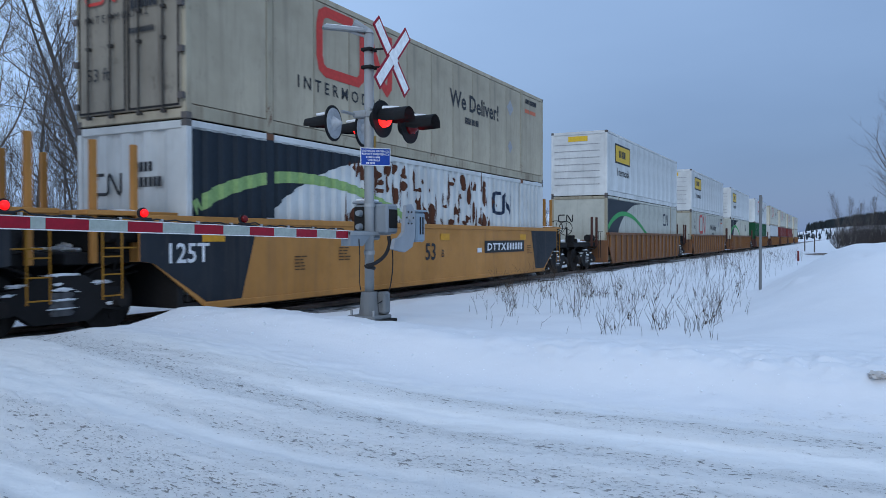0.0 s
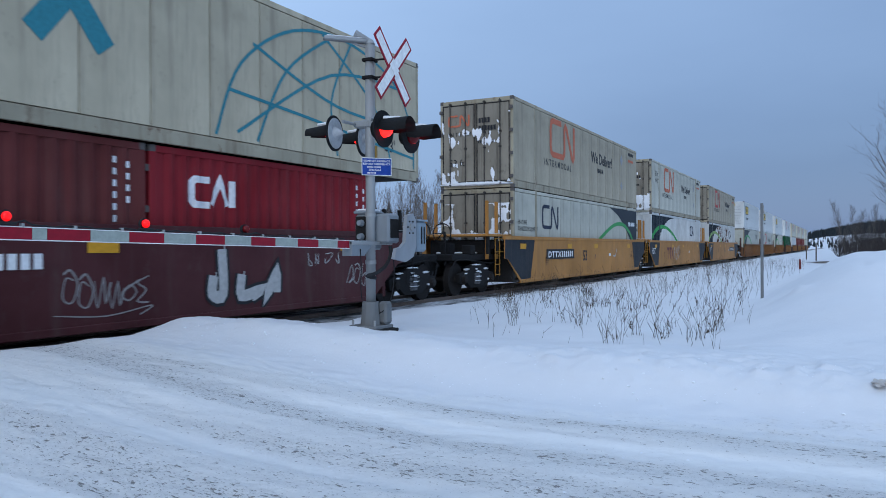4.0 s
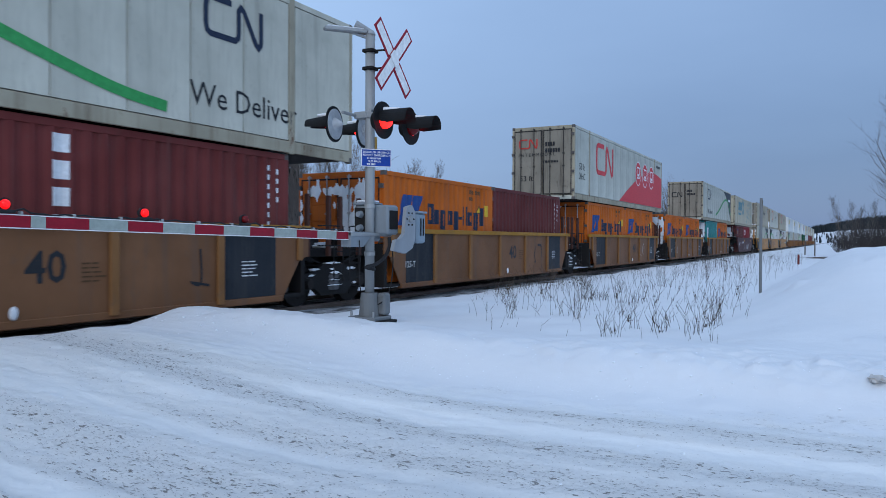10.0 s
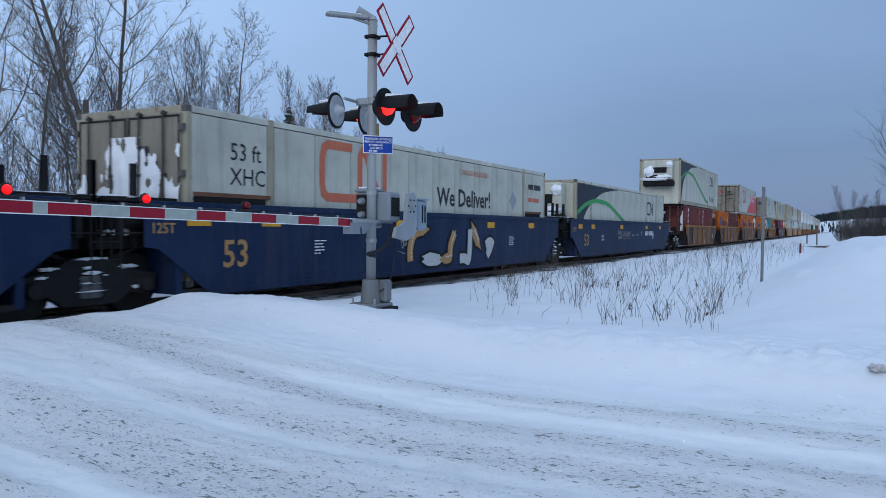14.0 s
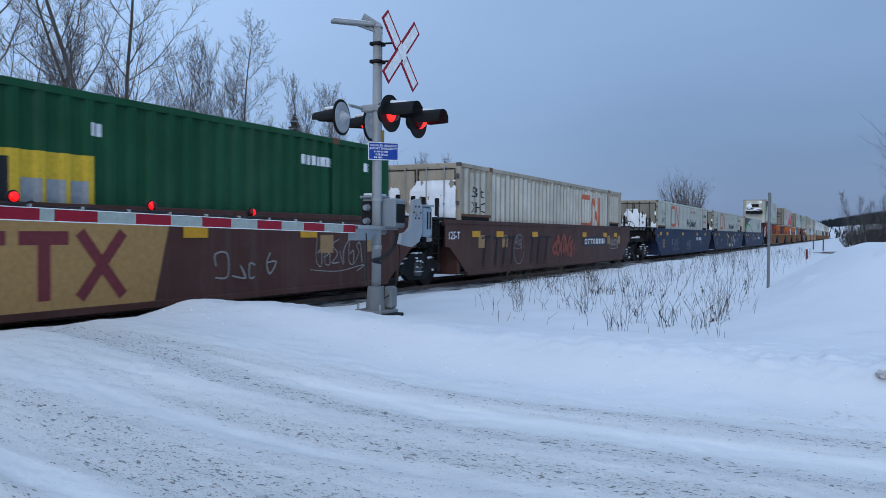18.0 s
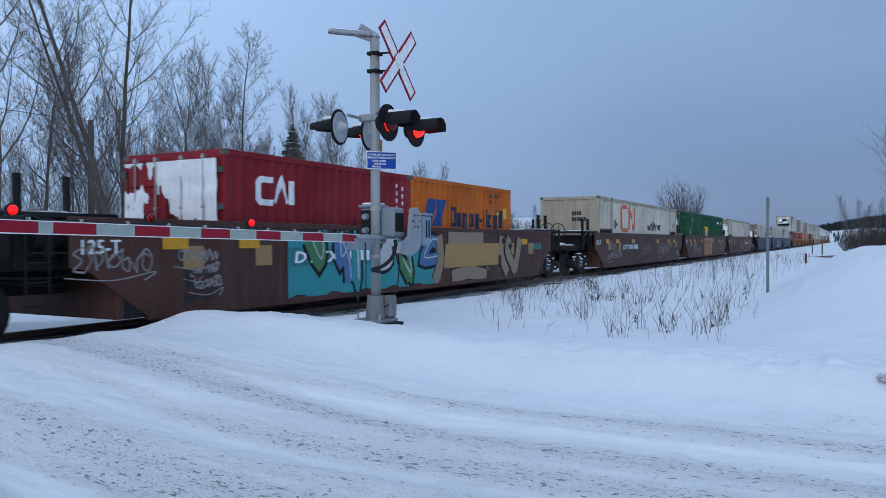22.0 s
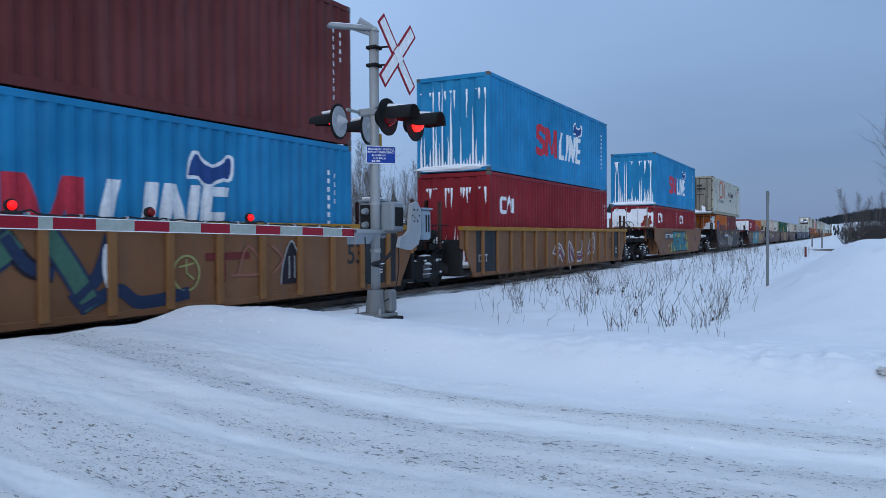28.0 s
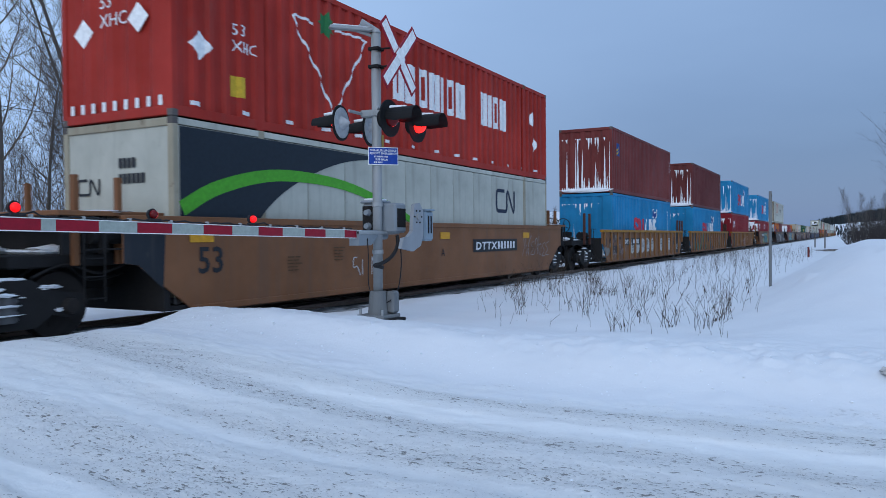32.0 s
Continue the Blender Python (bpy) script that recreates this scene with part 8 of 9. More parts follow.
    for z in (1.24, 1.68, 0.98):
        part("mast_clamp", shared(("mast_clamp",), lambda: shape(tube, (0, 0, -0.03), (0, 0, 0.03), 0.082, 0.082, 14)), STEEL, s, at=pose(0, 0, z))
    def cable(points, r):
        xz = bow([(p[0], p[2]) for p in points], 4)
        xy = bow([(p[0], p[1]) for p in points], 4)
        return shape(sweep, [(p[0], q[1], p[1]) for p, q in zip(xz, xy)], r, 7)
    part("power_cable", cable([(0.22, -0.2, 1.22), (0.20, -0.22, 1.08), (0.08, -0.2, 0.92), (-0.10, -0.15, 0.82), (-0.28, -0.12, 0.79), (-0.08, -0.1, 0.76), (0.0, -0.08, 0.75)], 0.028), RUBBER, s)
    part("thin_cable", cable([(0.26, -0.2, 1.20), (0.32, -0.2, 1.0), (0.33, -0.2, 0.75), (0.25, -0.2, 0.45), (0.10, -0.2, 0.30), (-0.08, -0.2, 0.24)], 0.009), RUBBER, s)
    part("hanging_wire", cable([(-0.42, -0.1, 1.18), (-0.40, -0.1, 0.9), (-0.41, -0.1, 0.6), (-0.38, -0.1, 0.45)], 0.007), RUBBER, s)
    # barrier arm
    arm = part("barrier_arm", shape(box, -0.62, 0.30, -0.05, 0.03, 1.24, 1.30, 0.01), BOX_GREY, s, "red and white striped barrier arm")
    part("arm_bracket", shape(prism, [(-0.62, 1.08), (-0.30, 1.08), (-0.12, 1.22), (-0.12, 1.29), (-0.62, 1.29)], -0.09, 0.07), BOX_GREY, arm)
    x, k = -0.50, 0
    while x > -9.0:
        # a short red piece at the mast, and a short white one where the outer half of the arm begins
        step = 0.40 if k == 0 else 0.14 if k == 11 else 0.428
        def stripe(step=step):
            return shape(box, -step + 0.001, 0.0, -0.022, 0.022, -0.052, 0.052, 0.004)
        z = ARM_Z - ARM_RISE * x
        part("stripe", shared(("stripe", step), stripe), SIGN_RED if k % 2 == 0 else ARM_WHITE, arm, at=pose(x, -0.03, z) @ pose(0, 0, 0, 0, 1.02, 0))
        x -= step
        k += 1
    for k, x in enumerate((-2.68, -4.11, -5.53)):
        z = ARM_Z - ARM_RISE * x + 0.065
        h = part("lamp_holder", shared(("lamp_holder",), lambda: shape(box, -0.07, 0.07, -0.04, 0.04, 0.0, 0.03, 0.008)), RUBBER, arm, at=pose(x, -0.03, z))
        ball = new("arm_lamp", MESHES.setdefault(("arm_ball",), half_lit(0.043, "arm")))
        ball.parent = arm
        ball["label"] = "small red lamp on the barrier"
        ROTORS.append((ball, (x, -0.03, z + 0.074), -60, (None if k == 2 else k == 1)))
        part("lamp_shade", shared(("lamp_shade",), lambda: shape(tube, (0, 0.012, 0.074), (0, 0.05, 0.074), 0.058, 0.05, 16)), RUBBER, arm, at=pose(x, -0.03, z))
    for name, z, t in (("edge_strip", 0.055, 0.004), ("edge_strip", -0.055, 0.004)):
        part(name, shape(box, -9.0, -0.50, -0.024, 0.020, z - t, z + t), SIGN_WHITE, arm, "thin white edging", at=pose(0, -0.03, ARM_Z) @ pose(0, 0, 0, 0, 1.02, 0))
    # one winding cable along the top, with loops at each lamp
    rings, n = [], 130
    bm = bmesh.new()
    for k in range(n + 1):
        x0 = -0.7 - 0.064 * k
        sag = 0.006 * math.sin(k * 1.9) + 0.006 * math.sin(k * 0.7)
        for lamp in (-2.68, -4.11, -5.53):
            sag += 0.03 * math.exp(-((x0 - lamp - 0.16) / 0.06) ** 2) * (1 if lamp != -4.11 else 0.5)
        rings.append([bm.verts.new((x0, -0.03 + 0.009 * math.cos(q * math.tau / 5), ARM_Z + 0.073 - ARM_RISE * x0 + sag + 0.009 * math.sin(q * math.tau / 5))) for q in range(5)])
    for lo, hi in zip(rings, rings[1:]):
        for q in range(5):
            bm.faces.new((lo[q], lo[(q + 1) % 5], hi[(q + 1) % 5], hi[q]))
    part("lamp_cable", bm, RUBBER, arm)
    for k in range(16):
        x0 = -0.9 - 0.5 * k
        part("cable_clip", shared(("cable_clip",), lambda: shape(box, -0.012, 0.012, -0.026, 0.022, -0.01, 0.022, 0.004)), STEEL, arm, at=pose(x0, -0.03, ARM_Z + 0.065 - ARM_RISE * x0))
    return s


ARM_WHITE = plain("grey_white_sheeting", (0.36, 0.40, 0.36), 0.4)
FROSTED = plain("frosted_grey_plate", (0.40, 0.42, 0.44), 0.7)
PALE_GREY = paint("pale_grey_enamel", (0.29, 0.315, 0.34), 0.5, (0.2, 0.2, 0.2), 0.3)
BLUE_GREY = paint("blue_grey_enamel", (0.24, 0.31, 0.37), 0.5, (0.12, 0.12, 0.12), 0.3)
crossing_signal()

# snow stake beside the field
stake = thing("marker_post", 16.6, 1.42, 0.0, "slim grey steel marker post standing in snow", "post")
part("post", shape(tube, (0, 0, -0.3), (0, 0, 2.22), 0.03, 0.028, 8), CAST_GREY, stake)
part("reflector", shape(box, -0.02, 0.02, -0.036, -0.03, 2.02, 2.18), GREY_PATCH, stake)

# ---- trees and brush ----
def limb(verts, faces, a, b, r0, r1, sides):
    d = (b - a)
    q = d.to_track_quat("Z", "Y")
    n = len(verts)
    for p, r in ((a, r0), (b, r1)):
        for k in range(sides):
            an = k * math.tau / sides
            verts.append(p + q @ Vector((r * math.cos(an), r * math.sin(an), 0)))
    for k in range(sides):
        faces.append((n + k, n + (k + 1) % sides, n + sides + (k + 1) % sides, n + sides + k))


BOUGHS = ((15, 3), (7, 2), (4, 2), (2, 0))   # pieces of a limb and shoots from each, level by level


def grow(r, wood, twig, p, d, length, radius, level, top, spread):
    """A limb that bends upwards and throws off smaller ones, each turned on round it from the last."""
    n, shoots = BOUGHS[level]
    lift = (0.0, 0.19, 0.14, 0.16)[level]
    wander = (0.05, 0.15, 0.18, 0.2)[level]
    turn = r.uniform(0, math.tau)
    for k in range(n):
        d = (d + Vector((r.uniform(-1, 1), r.uniform(-1, 1), r.uniform(-0.6, 0.6))) * wander + Vector((0, 0, lift))).normalized()
        q = p + d * length / n
        f = k / n
        f0, f1 = 1 - 0.88 * f, 1 - 0.88 * (k + 1) / n
        limb(*(wood if level < 2 else twig), p, q, radius * f0, radius * f1, (8, 5, 3, 3)[level])
        if level < top and not (level == 0 and f < 0.2) and not (level == 1 and k == 0):
            for j in range(shoots if length < 12 or level else 2):
                turn += 2.4 + r.uniform(-0.5, 0.5)
                side = d.orthogonal()
                side = Matrix.Rotation(turn, 3, d) @ side
                angle = radians((50 - 20 * f if level == 0 else 36 if level == 1 else 30) * spread * r.uniform(0.75, 1.2))
                nd = d * math.cos(angle) + side * math.sin(angle)
                reach = length * ((0.40 - 0.29 * f) if level == 0 else (0.48 - 0.22 * f)) * r.uniform(0.55, 1.15)
                grow(r, wood, twig, p + (q - p) * r.random(), nd, reach, max(radius * f0 * (0.34 if level == 0 else 0.5), 0.0065), level + 1, top, spread)
        p = q


def to_mesh(name, data):
    me = bpy.data.meshes.new(name)
    me.from_pydata(data[0], [], data[1])
    me.materials.append(None)
    return me


def bare_tree(seed, height, radius, spread, mat, label, top=3, lean=(0.0, 0.0)):
    r = random.Random(seed)
    wood, twig = ([], []), ([], [])
    grow(r, wood, twig, Vector((0, 0, -0.3)), Vector((r.uniform(-0.06, 0.06) + lean[0], r.uniform(-0.06, 0.06) + lean[1], 1)).normalized(), height, radius, 0, top, spread)
    t = thing("bare_tree", 0, 0, 0, label, "tree", "bare trees behind the track")
    part("trunk", to_mesh("trunk", wood), mat, t)
    part("crown", to_mesh("crown", twig), TWIG, t, "fine bare twigs")
    return t


def bush(seed, height, stems, label, thick=1.0, mat=None):
    r = random.Random(seed)
    wood, twig = ([], []), ([], [])
    for k in range(stems):
        a = r.uniform(0, math.tau)
        grow(r, wood, twig, Vector((0.3 * math.cos(a), 0.3 * math.sin(a), -0.2)), Vector((0.55 * math.cos(a), 0.55 * math.sin(a), 1)).normalized(), height * r.uniform(0.7, 1.0), 0.05 * thick, 1, 3, 0.5)
    t = thing("bare_shrub", 0, 0, 0, label, "shrub", "shrubs beside the line")
    part("stem", to_mesh("stem", wood), mat or BARK, t)
    part("crown", to_mesh("crown", twig), mat or TWIG, t, "fine bare twigs")
    return t


def fan_tree(seed, height, stems, splay, label):
    """A short trunk that parts into many upswept boughs with fine twigs."""
    r = random.Random(seed)
    wood, twig = ([], []), ([], [])
    limb(*wood, Vector((0, 0, -0.3)), Vector((0, 0, 0.22 * height)), 0.026 * height, 0.018 * height, 9)
    for k in range(stems):
        a, f = k * 2.4 + r.uniform(-0.3, 0.3), ((k + 0.5) / stems) ** 0.6
        d = Vector((splay * f * math.cos(a), splay * f * math.sin(a), 1)).normalized()
        grow(r, wood, twig, Vector((0, 0, height * r.uniform(0.08, 0.2))), d, height * r.uniform(0.66, 0.86), 0.0095 * height, 1, 3, 0.9)
    t = thing("bare_tree", 0, 0, 0, label, "tree", "bare trees behind the track")
    part("trunk", to_mesh("trunk", wood), BARK, t)
    part("crown", to_mesh("crown", twig), TWIG, t, "fine bare twigs")
    return t


def spruce(seed, height, label):
    r = random.Random(seed)
    wood, leaf = ([], []), ([], [])
    limb(*wood, Vector((0, 0, -0.3)), Vector((0, 0, height)), height * 0.016, 0.02, 7)
    layers = int(height * 6.5)
    for k in range(layers):
        f = k / layers
        z = height * (0.08 + 0.92 * f) + r.uniform(-0.1, 0.1)
        reach = (1 - f) ** 0.9 * height * 0.31 + 0.05
        for j in range(20):
            a = r.uniform(0, math.tau)
            q = reach * r.uniform(0.35, 1.15)
            tip = Vector((math.cos(a) * q, math.sin(a) * q, z - q * r.uniform(0.1, 0.5)))
            mid = Vector((math.cos(a) * q * 0.5, math.sin(a) * q * 0.5, z - q * 0.08))
            w = Vector((-math.sin(a), math.cos(a), 0)) * (0.05 + 0.12 * reach)
            n = len(leaf[0])
            leaf[0].extend([Vector((0, 0, z)), mid + w, tip, mid - w, mid - Vector((0, 0, 0.22 * reach + 0.06))])
            leaf[1].extend([(n, n + 1, n + 2, n + 3), (n, n + 1, n + 4), (n + 1, n + 2, n + 4), (n + 2, n + 3, n + 4), (n + 3, n, n + 4)])
    t = thing("spruce_tree", 0, 0, 0, label, "tree")
    part("trunk", to_mesh("trunk", wood), BARK, t)
    part("crown", to_mesh("crown", leaf), NEEDLE, t, "dark green needled boughs")
    return t


def at_angle(turn, y):
    """The point at that bearing from the eye on the line y."""
    return math.tan(radians(turn)) * y, y


def plant():
    big = bare_tree(2, 13.5, 0.115, 1.1, BARK, "tall leaning bare poplar with fine twigs", lean=(-0.26, 0.0))
    big2 = bare_tree(5, 14.0, 0.115, 1.1, BARK, "tall bare poplar with fine twigs")
    thin = bare_tree(9, 10.8, 0.075, 0.85, BARK, "slender bare birch in the thicket")
    thin2 = bare_tree(11, 9.8, 0.065, 0.80, BIRCH, "slender pale-barked birch in the thicket")
    wide = bare_tree(14, 10.6, 0.09, 1.25, BARK, "bare young poplar with upswept boughs")
    first = {big: True, big2: True, thin: True, thin2: True, wide: True}
    spots = []
    for t, turn, y, s in ((big, 39.2, 20.0, 1.0), (big2, 39.3, 21.5, 0.92), (big, 38.9, 20.6, 0.86), (big2, 31.2, 20, 1.0), (big2, 26.5, 22, 1.0), (wide, 46.9, 26, 1.06), (thin, 42.2, 27, 0.98), (wide, 43.6, 28, 0.95), (thin2, 44.6, 27, 1.0),
                          (thin, 52.4, 33, 1.08), (thin2, 53.4, 31, 1.1), (thin, 55.0, 32, 1.08), (thin2, 56.4, 33, 0.9), (thin2, 60.3, 24, 0.62), (wide, 34.2, 25, 0.9), (thin2, 36.0, 27, 0.9), (thin, 40.6, 30, 0.85), (thin2, 41.4, 33, 0.9)):
        spots.append((t, *at_angle(turn, y), s))
    r = random.Random(77)
    for k in range(60):
        turn = r.uniform(22, 61.5)
        spots.append((r.choice((thin, thin2, thin2)), *at_angle(turn, r.uniform(24, 44)), r.uniform(0.45, 0.85)))
    for k in range(16):
        spots.append((r.choice((thin, thin2)), *at_angle(r.uniform(61, 70), r.uniform(26, 44)), r.uniform(0.36, 0.62)))
    for t, x, y, s in spots:
        m = Matrix.Translation((x, y, ground_z(x, y))) @ Matrix.Rotation(r.uniform(-0.3, 0.3) if t is big and not first[big] else 0.0 if t is big else r.uniform(0, 6.28), 4, "Z")
        if first.get(t):
            t.matrix_basis = m
            t.scale = (s, s, s)
            first[t] = False
        else:
            c = copy_thing(t, m)
            c.scale = (s, s, s)
    fir = spruce(3, 10.7, "dark spruce behind the track")
    x, y = at_angle(50.7, 38)
    fir.matrix_basis = pose(x, y, 0)
    for turn, y, s in ((50.2, 41, 0.72), (58.2, 46, 0.62), (59.6, 48, 0.6), (61.0, 50, 0.55), (57.2, 44, 0.55), (62.5, 52, 0.5)):
        x, y = at_angle(turn, y)
        c = copy_thing(fir, pose(x, y, 0, 0, 0, 40 * turn))
        c.scale = (s, s, s)
    b = fan_tree(21, 8.6, 36, 1.5, "round bare tree standing beyond the line")
    x, y = at_angle(79.5, 22)
    b.matrix_basis = pose(x, y, -0.1)
    b.scale = (1.08, 1.08, 1.2)
    edge_tree = fan_tree(31, 10.6, 34, 1.7, "large bare tree at the edge of the field")
    for k, (x, y, z) in enumerate(((60.0, -6.2, 1.0), (66.0, -9.0, 0.95))):
        m = pose(x, y, ground_z(x, y), 0, 0, 70 * k)
        e = edge_tree if k == 0 else copy_thing(edge_tree, m)
        e.matrix_basis = m
        e.scale = (z, z, z)
    b2 = bush(22, 7.0, 7, "bare dark shrub at the edge of the field", 1.2, SCRUB)
    b2.matrix_basis = pose(58.0, -3.4, ground_z(58.0, -3.4))
    b2.scale = (0.35, 0.35, 0.35)
    for k in range(30):
        x = r.uniform(46, 78)
        y = r.uniform(-4.0, -0.6) * x / 45
        c = copy_thing(b2, pose(x, y, ground_z(x, y), 0, 0, x * 37))
        s = r.uniform(0.18, 0.34) * x / 45
        c.scale = (s, s, s)
    # scrub in front of the hill
    for k in range(46):
        x = r.uniform(78, 150)
        y = -x * math.tan(radians(r.uniform(-0.2, 3.4)))
        c = copy_thing(b2, pose(x, y, ground_z(x, y), 0, 0, x * 53))
        z = r.uniform(0.18, 0.42) * x / 100
        c.scale = (z * 1.3, z * 1.3, z)
    for x, y, z in ((74.0, -0.4, 0.46), (79.0, -1.0, 0.40), (88.0, -1.3, 0.48), (70.0, -2.0, 0.42)):
        c = copy_thing(thin, pose(x, y, ground_z(x, y), 0, 0, x * 31))
        c.scale = (z, z, z)
    for turn, y, s in ((68.0, 40, 0.7), (70.3, 40, 0.6), (66.0, 36, 0.5), (64.0, 34, 0.55)):
        x, y = at_angle(turn, y)
        c = copy_thing(b, pose(x, y, -0.1, 0, 0, turn * 31))
        c.scale = (s, s, s * 0.8)


plant()


def brush_wall():
    """Undergrowth behind the track, too dense to count."""
    r = random.Random(5)
    data = ([], [])
    for k in range(1900):
        turn = r.uniform(20, 66)
        x, y = at_angle(turn, r.uniform(21, 40))
        h = r.uniform(1.5, 6.0)
        p = Vector((x, y, ground_z(x, y) - 0.1))
        d = Vector((r.uniform(-0.25, 0.25), r.uniform(-0.25, 0.25), 1)).normalized()
        for part_k in range(3):
            q = p + d * h / 3
            limb(*data, p, q, 0.013 - 0.003 * part_k, 0.010 - 0.003 * part_k, 3)
            for j in range(2):
                s = p + (q - p) * r.uniform(0.2, 1.0)
                limb(*data, s, s + Vector((r.uniform(-0.5, 0.5), r.uniform(-0.5, 0.5), r.uniform(0.2, 0.7))), 0.007, 0.003, 3)
            p, d = q, (d + Vector((r.uniform(-0.25, 0.25), r.uniform(-0.25, 0.25), 0.05))).normalized()
    ob = new("undergrowth", to_mesh("undergrowth", data))
    ob.material_slots[0].link = "OBJECT"
    ob.material_slots[0].material = TWIG
    tagged(ob, "dense bare undergrowth behind the railway track", "undergrowth", kind="stuff")


brush_wall()


def weeds():
    r = random.Random(8)
    data = ([], [])
    def stem(x, y, h, lean=0.12, fork=0.75):
        p = Vector((x, y, ground_z(x, y) - 0.05))
        d = Vector((r.uniform(-lean, lean), r.uniform(-lean, lean), 1)).normalized()
        n = 4
        for k in range(n):
            q = p + d * h / n
            limb(*data, p, q, 0.0040 - 0.0008 * k, 0.0033 - 0.0008 * k, 3)
            d = (d + Vector((r.uniform(-0.16, 0.16), r.uniform(-0.16, 0.16), 0))).normalized()
            p = q
            if k and r.random() < fork:
                limb(*data, p, p + Vector((r.uniform(-0.13, 0.13), r.uniform(-0.13, 0.13), r.uniform(0.08, 0.24))), 0.0032, 0.0015, 3)
        if r.random() < 0.09:
            for j in range(4):
                a = p + Vector((r.uniform(-0.03, 0.03), r.uniform(-0.03, 0.03), r.uniform(-0.08, 0.02)))
                limb(*data, a, a + Vector((0.0, 0.0, 0.035)), 0.008, 0.004, 4)
    for k in range(44):
        # clumps over the field between bank and track
        turn, d = r.uniform(66.0, 84.0), 10.0 + 13 * r.random() ** 1.3
        x, y = d * math.sin(radians(turn)), d * math.cos(radians(turn))
        if x < 9.6 or y > 7.8:
            continue
        tall = r.uniform(0.25, 0.68)
        for j in range(r.choice((2, 4, 6, 9, 12))):
            stem(x + r.gauss(0, 0.10), y + r.gauss(0, 0.10), tall * r.uniform(0.35, 1.0), 0.38)
    for k in range(110):
        turn, d = r.uniform(64.0, 84.5), 9.8 + 9 * r.random()
        x, y = d * math.sin(radians(turn)), d * math.cos(radians(turn))
        if x > 9.6:
            stem(x, y, r.uniform(0.08, 0.35), 0.3, 0.15)
    for k in range(620):
        x = 16 + 45 * r.random() ** 1.2
        y = r.uniform(1.9, 7.4)
        if r.random() < 0.5 + rough(x, y, 0.4, 41):
            for j in range(2):
                stem(x + r.gauss(0, 0.15), y + r.gauss(0, 0.15), r.uniform(0.2, 0.7), 0.2)
    ob = new("dead_weeds", to_mesh("dead_weeds", data))
    ob.material_slots[0].link = "OBJECT"
    ob.material_slots[0].material = STEM
    tagged(ob, "dry brown weed stalks sticking out of the snow", "weeds", kind="stuff")


weeds()


def far_woods():
    r = random.Random(13)
    data = ([], [])
    def cone(x, y, z, h):
        n = len(data[0])
        w = h * r.uniform(0.16, 0.26)
        for k in range(5):
            a = k * math.tau / 5 + r.random()
            data[0].append(Vector((x + w * math.cos(a), y + w * math.sin(a), z - 1)))
        data[0].append(Vector((x + r.uniform(-0.4, 0.4), y, z + h)))
        data[1].extend([(n + k, n + (k + 1) % 5, n + 5) for k in range(5)])
    for k in range(9000):
        x = r.uniform(700, 1000)
        y = r.uniform(-160, 110)
        z = ground_z(x, y)
        if z > 11 + 6 * rough(x, y, 0.02, 5):
            cone(x, y, z, r.uniform(5, 9))
    for k in range(420):
        x, y = r.uniform(640, 800), r.uniform(-60, 70)
        cone(x, y, ground_z(x, y), r.uniform(1.5, 5))
    for k in range(5200):
        x, y = r.uniform(560, 1000), r.uniform(85, 170)
        cone(x, y, ground_z(x, y), r.uniform(6, 11))
    ob = new("far_woods", to_mesh("far_woods", data))
    ob.material_slots[0].link = "OBJECT"
    ob.material_slots[0].material = WOODS
    tagged(ob, "dark conifer woods along the horizon", "woods", kind="stuff")


far_woods()


def utility_pole(x, y, h, arms):
    p = thing("utility_pole", x, y, ground_z(x, y), "weathered wooden utility pole", "utility pole", "poles along the line")
    part("pole", shape(tube, (0, 0, -0.5), (0, 0, h), 0.14, 0.10, 10), WOOD, p)
    if arms:
        for z in (h - 0.3, h - 0.9):
            part("cross_arm", shape(box, -0.06, 0.06, -1.3, 1.3, z - 0.05, z + 0.05), WOOD, p)
            for k in (-1.15, -0.7, 0.7, 1.15):
                part("insulator", shared(("insulator",), lambda: shape(tube, (0, 0, 0.05), (0, 0, 0.18), 0.04, 0.03, 8)), GREY_PATCH, p, at=pose(0, k, z))
    return p


utility_pole(*at_angle(37.0, 25.0), 6.0, False)
wire_a, wire_b = Vector((*at_angle(37.0, 25.0), 5.9)), Vector((*at_angle(14.0, 27.0), 7.0))
wire = thing("power_line", *wire_a, "thin black wire strung from the pole", "wire")
bm = shape(sweep, [(wire_b - wire_a) * (k / 12) - Vector((0, 0, 1.2 * k / 12 * (1 - k / 12))) for k in range(13)], 0.014, 5)
part("strand", bm, RUBBER, wire)
utility_pole(*at_angle(72.2, 26.0), 6.2, True)


def small_lineside():
    for turn, d, h in ((87.5, 46, 0.55), (87.9, 80, 1.3), (88.5, 75, 1.6)):
        x, y = d * math.sin(radians(turn)), d * math.cos(radians(turn))
        p = thing("lineside_post", x, y, ground_z(x, y), "short weathered post beside the track", "post", "posts beside the track")
        part("post", shape(tube, (0, 0, -0.2), (0, 0, h), 0.06, 0.05, 8), OXIDE if d == 46 else WOOD, p)
    pile = thing("sleeper_pile", 66.0, 1.0, ground_z(66.0, 1.0) - 0.16, "old dark timber sleepers lying under snow", "sleepers")
    for k in range(4):
        part("sleeper", shared(("sleeper",), lambda: shape(box, -1.3, 1.3, -0.11, 0.11, 0.0, 0.18, 0.01)), WOOD, pile, at=pose(2.4 * k - 4, 0.5 * (k % 3) - 0.4, 0.0, 0, 2, 62 + 9 * k))


small_lineside()


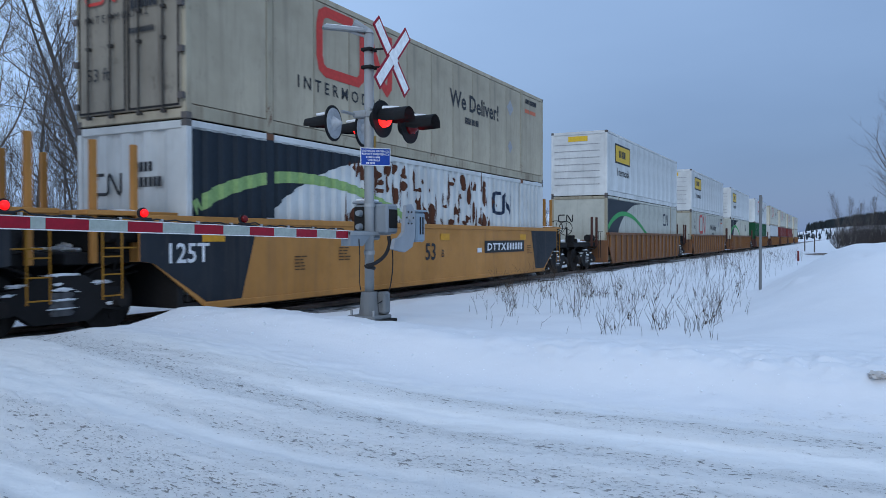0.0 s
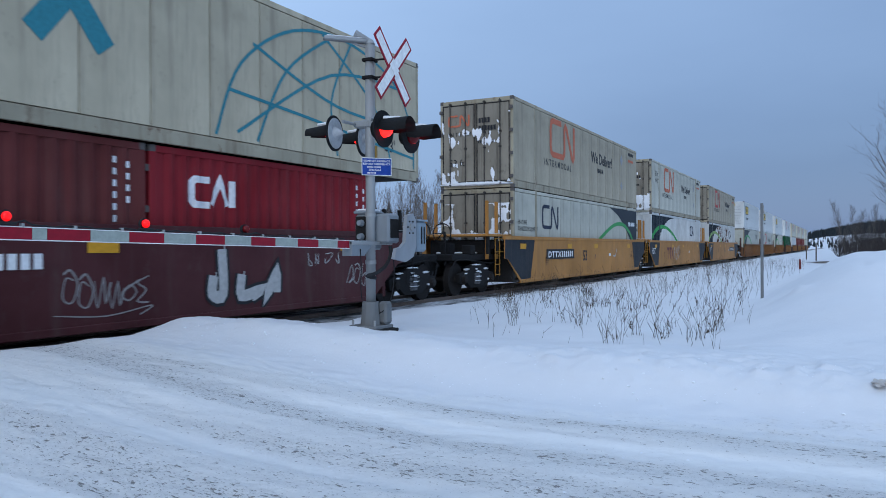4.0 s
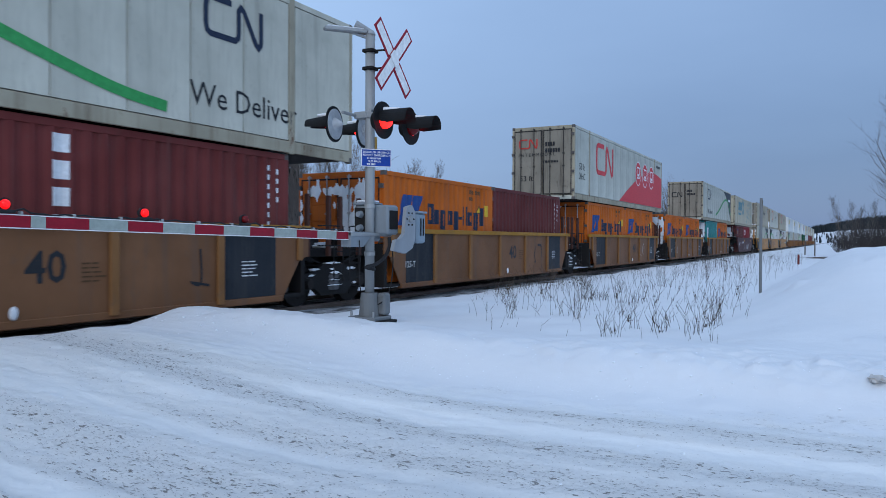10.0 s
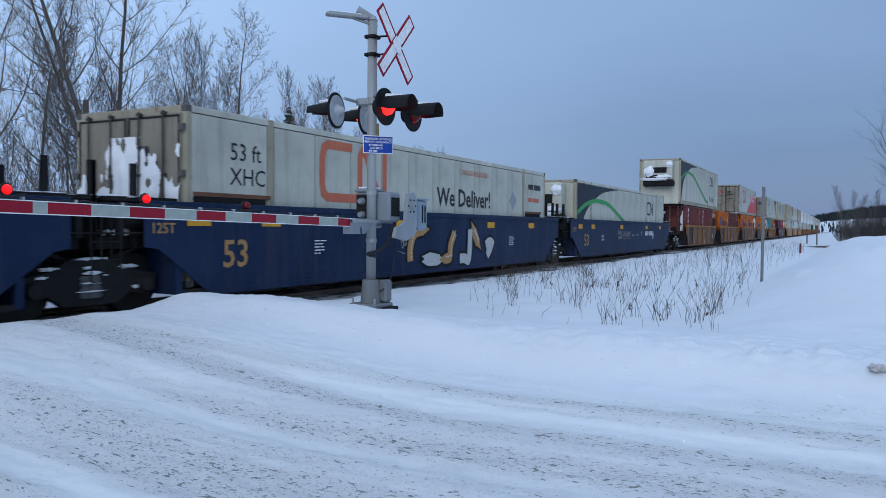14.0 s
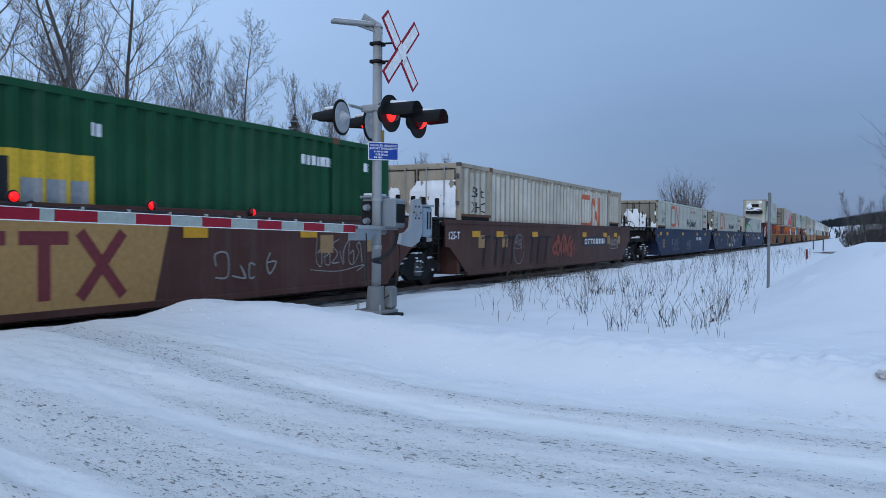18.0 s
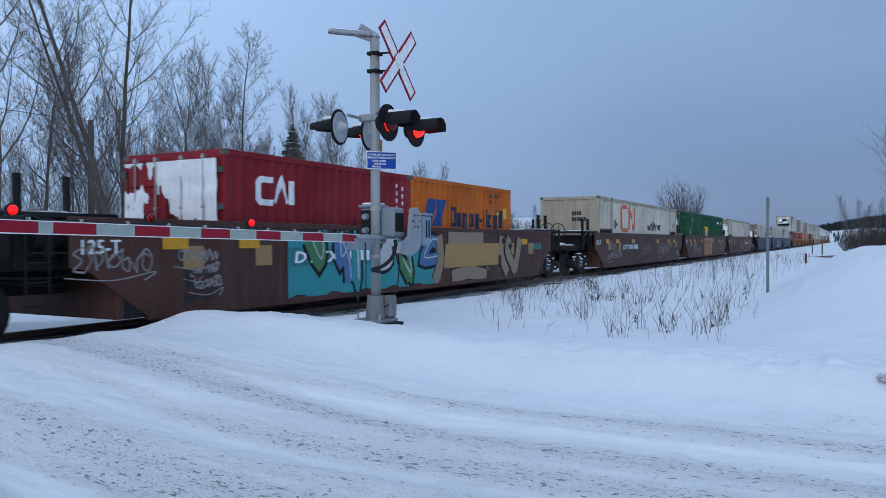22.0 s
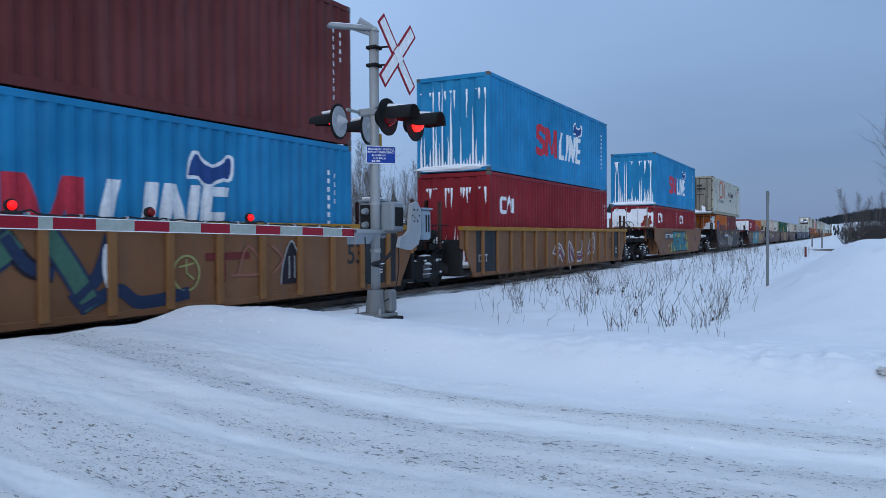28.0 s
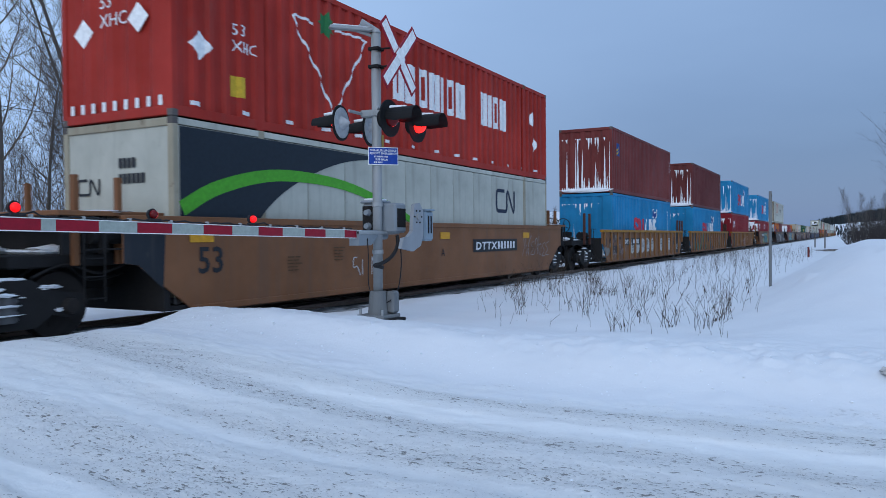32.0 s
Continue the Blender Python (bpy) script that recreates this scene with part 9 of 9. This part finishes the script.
def snow_crumbs():
    """Clods that the plough threw onto the bank and the verge."""
    r = random.Random(31)
    verts, faces = [], []
    base = bmesh.new()
    bmesh.ops.create_icosphere(base, subdivisions=1, radius=1.0)
    ico = [v.co.copy() for v in base.verts]
    tri = [[v.index for v in f.verts] for f in base.faces]
    base.free()
    for k in range(420):
        y = r.uniform(-1.6, 8.2)
        x = 7.15 + abs(r.gauss(0, 0.55)) + (0.35 * r.random() if y < 2 else 0) if k < 260 else r.uniform(2.5, 7.0)
        s = 0.004 + 0.014 * r.random() ** 3 * (1.0 if k < 260 else 0.5)
        z = ground_z(x, y) + 0.25 * s
        n = len(verts)
        for v in ico:
            g = s * (1 + 0.45 * noise.noise(v * 1.7 + Vector((k, 0, 0))))
            verts.append((x + v.x * g * 1.2, y + v.y * g, z + v.z * g * 0.75))
        faces.extend([[n + i for i in f] for f in tri])
    ob = new("snow_crumbs", to_mesh("snow_crumbs", (verts, faces)))
    ob.material_slots[0].link = "OBJECT"
    ob.material_slots[0].material = SNOW
    tagged(ob, "loose clods of snow along the ploughed bank", "snow", kind="stuff")
    bm = bmesh.new()
    lump(bm, (0, 0, 0.02), (0.09, 0.07, 0.035), 12, 0.6)
    clod = thing("frozen_clod", 7.8, -0.31, ground_z(7.8, -0.31), "dirty brown clod of frozen snow and sand", "clod")
    part("clod_body", bm, plain("sandy_ice", (0.50, 0.48, 0.46), 0.9), clod)


snow_crumbs()


# ---- what moves ----
def motions():
    times = [2.0 * k for k in range(17)]
    for ob, x in TRAIN:
        z = ob.matrix_basis.translation.z
        walk(ob, [(t, pose(x + SPEED * t - SLOWING * t * t, TRACK_Y, z)) for t in times])
    # every wheelset rolls: a row for each frame, 55 degrees apart
    count = 32 * FPS
    for wheel, k in WHEELS:
        walk(wheel, [(f / FPS, pose(k, 0, 0.457, 0, math.degrees((SPEED * f / FPS - SLOWING * (f / FPS) ** 2) / 0.457), 0)) for f in range(count + 1)])
    # the lamps flash in turn: each turns its lit half away for half of every 0.99 s
    for ball, place, turn, left in ROTORS:
        if left is None:
            walk(ball, [(0.0, pose(*place, 0, 0, turn)), (32.0, pose(*place, 0, 0, turn))])
            continue
        angle = turn + (0 if left else 180)
        rows, t = [(0.0, pose(*place, 0, 0, angle))], 0.17
        while t < 31.9:
            f = round(t * FPS) / FPS
            rows.append((f - 1 / FPS, pose(*place, 0, 0, angle)))
            for k in (1, 2, 3):
                rows.append((f - 1 / FPS + k / FPS, pose(*place, 0, 0, angle - 60 * k)))
            angle -= 180
            t += 0.495
        rows.append((32.0, pose(*place, 0, 0, angle)))
        walk(ball, rows)


motions()
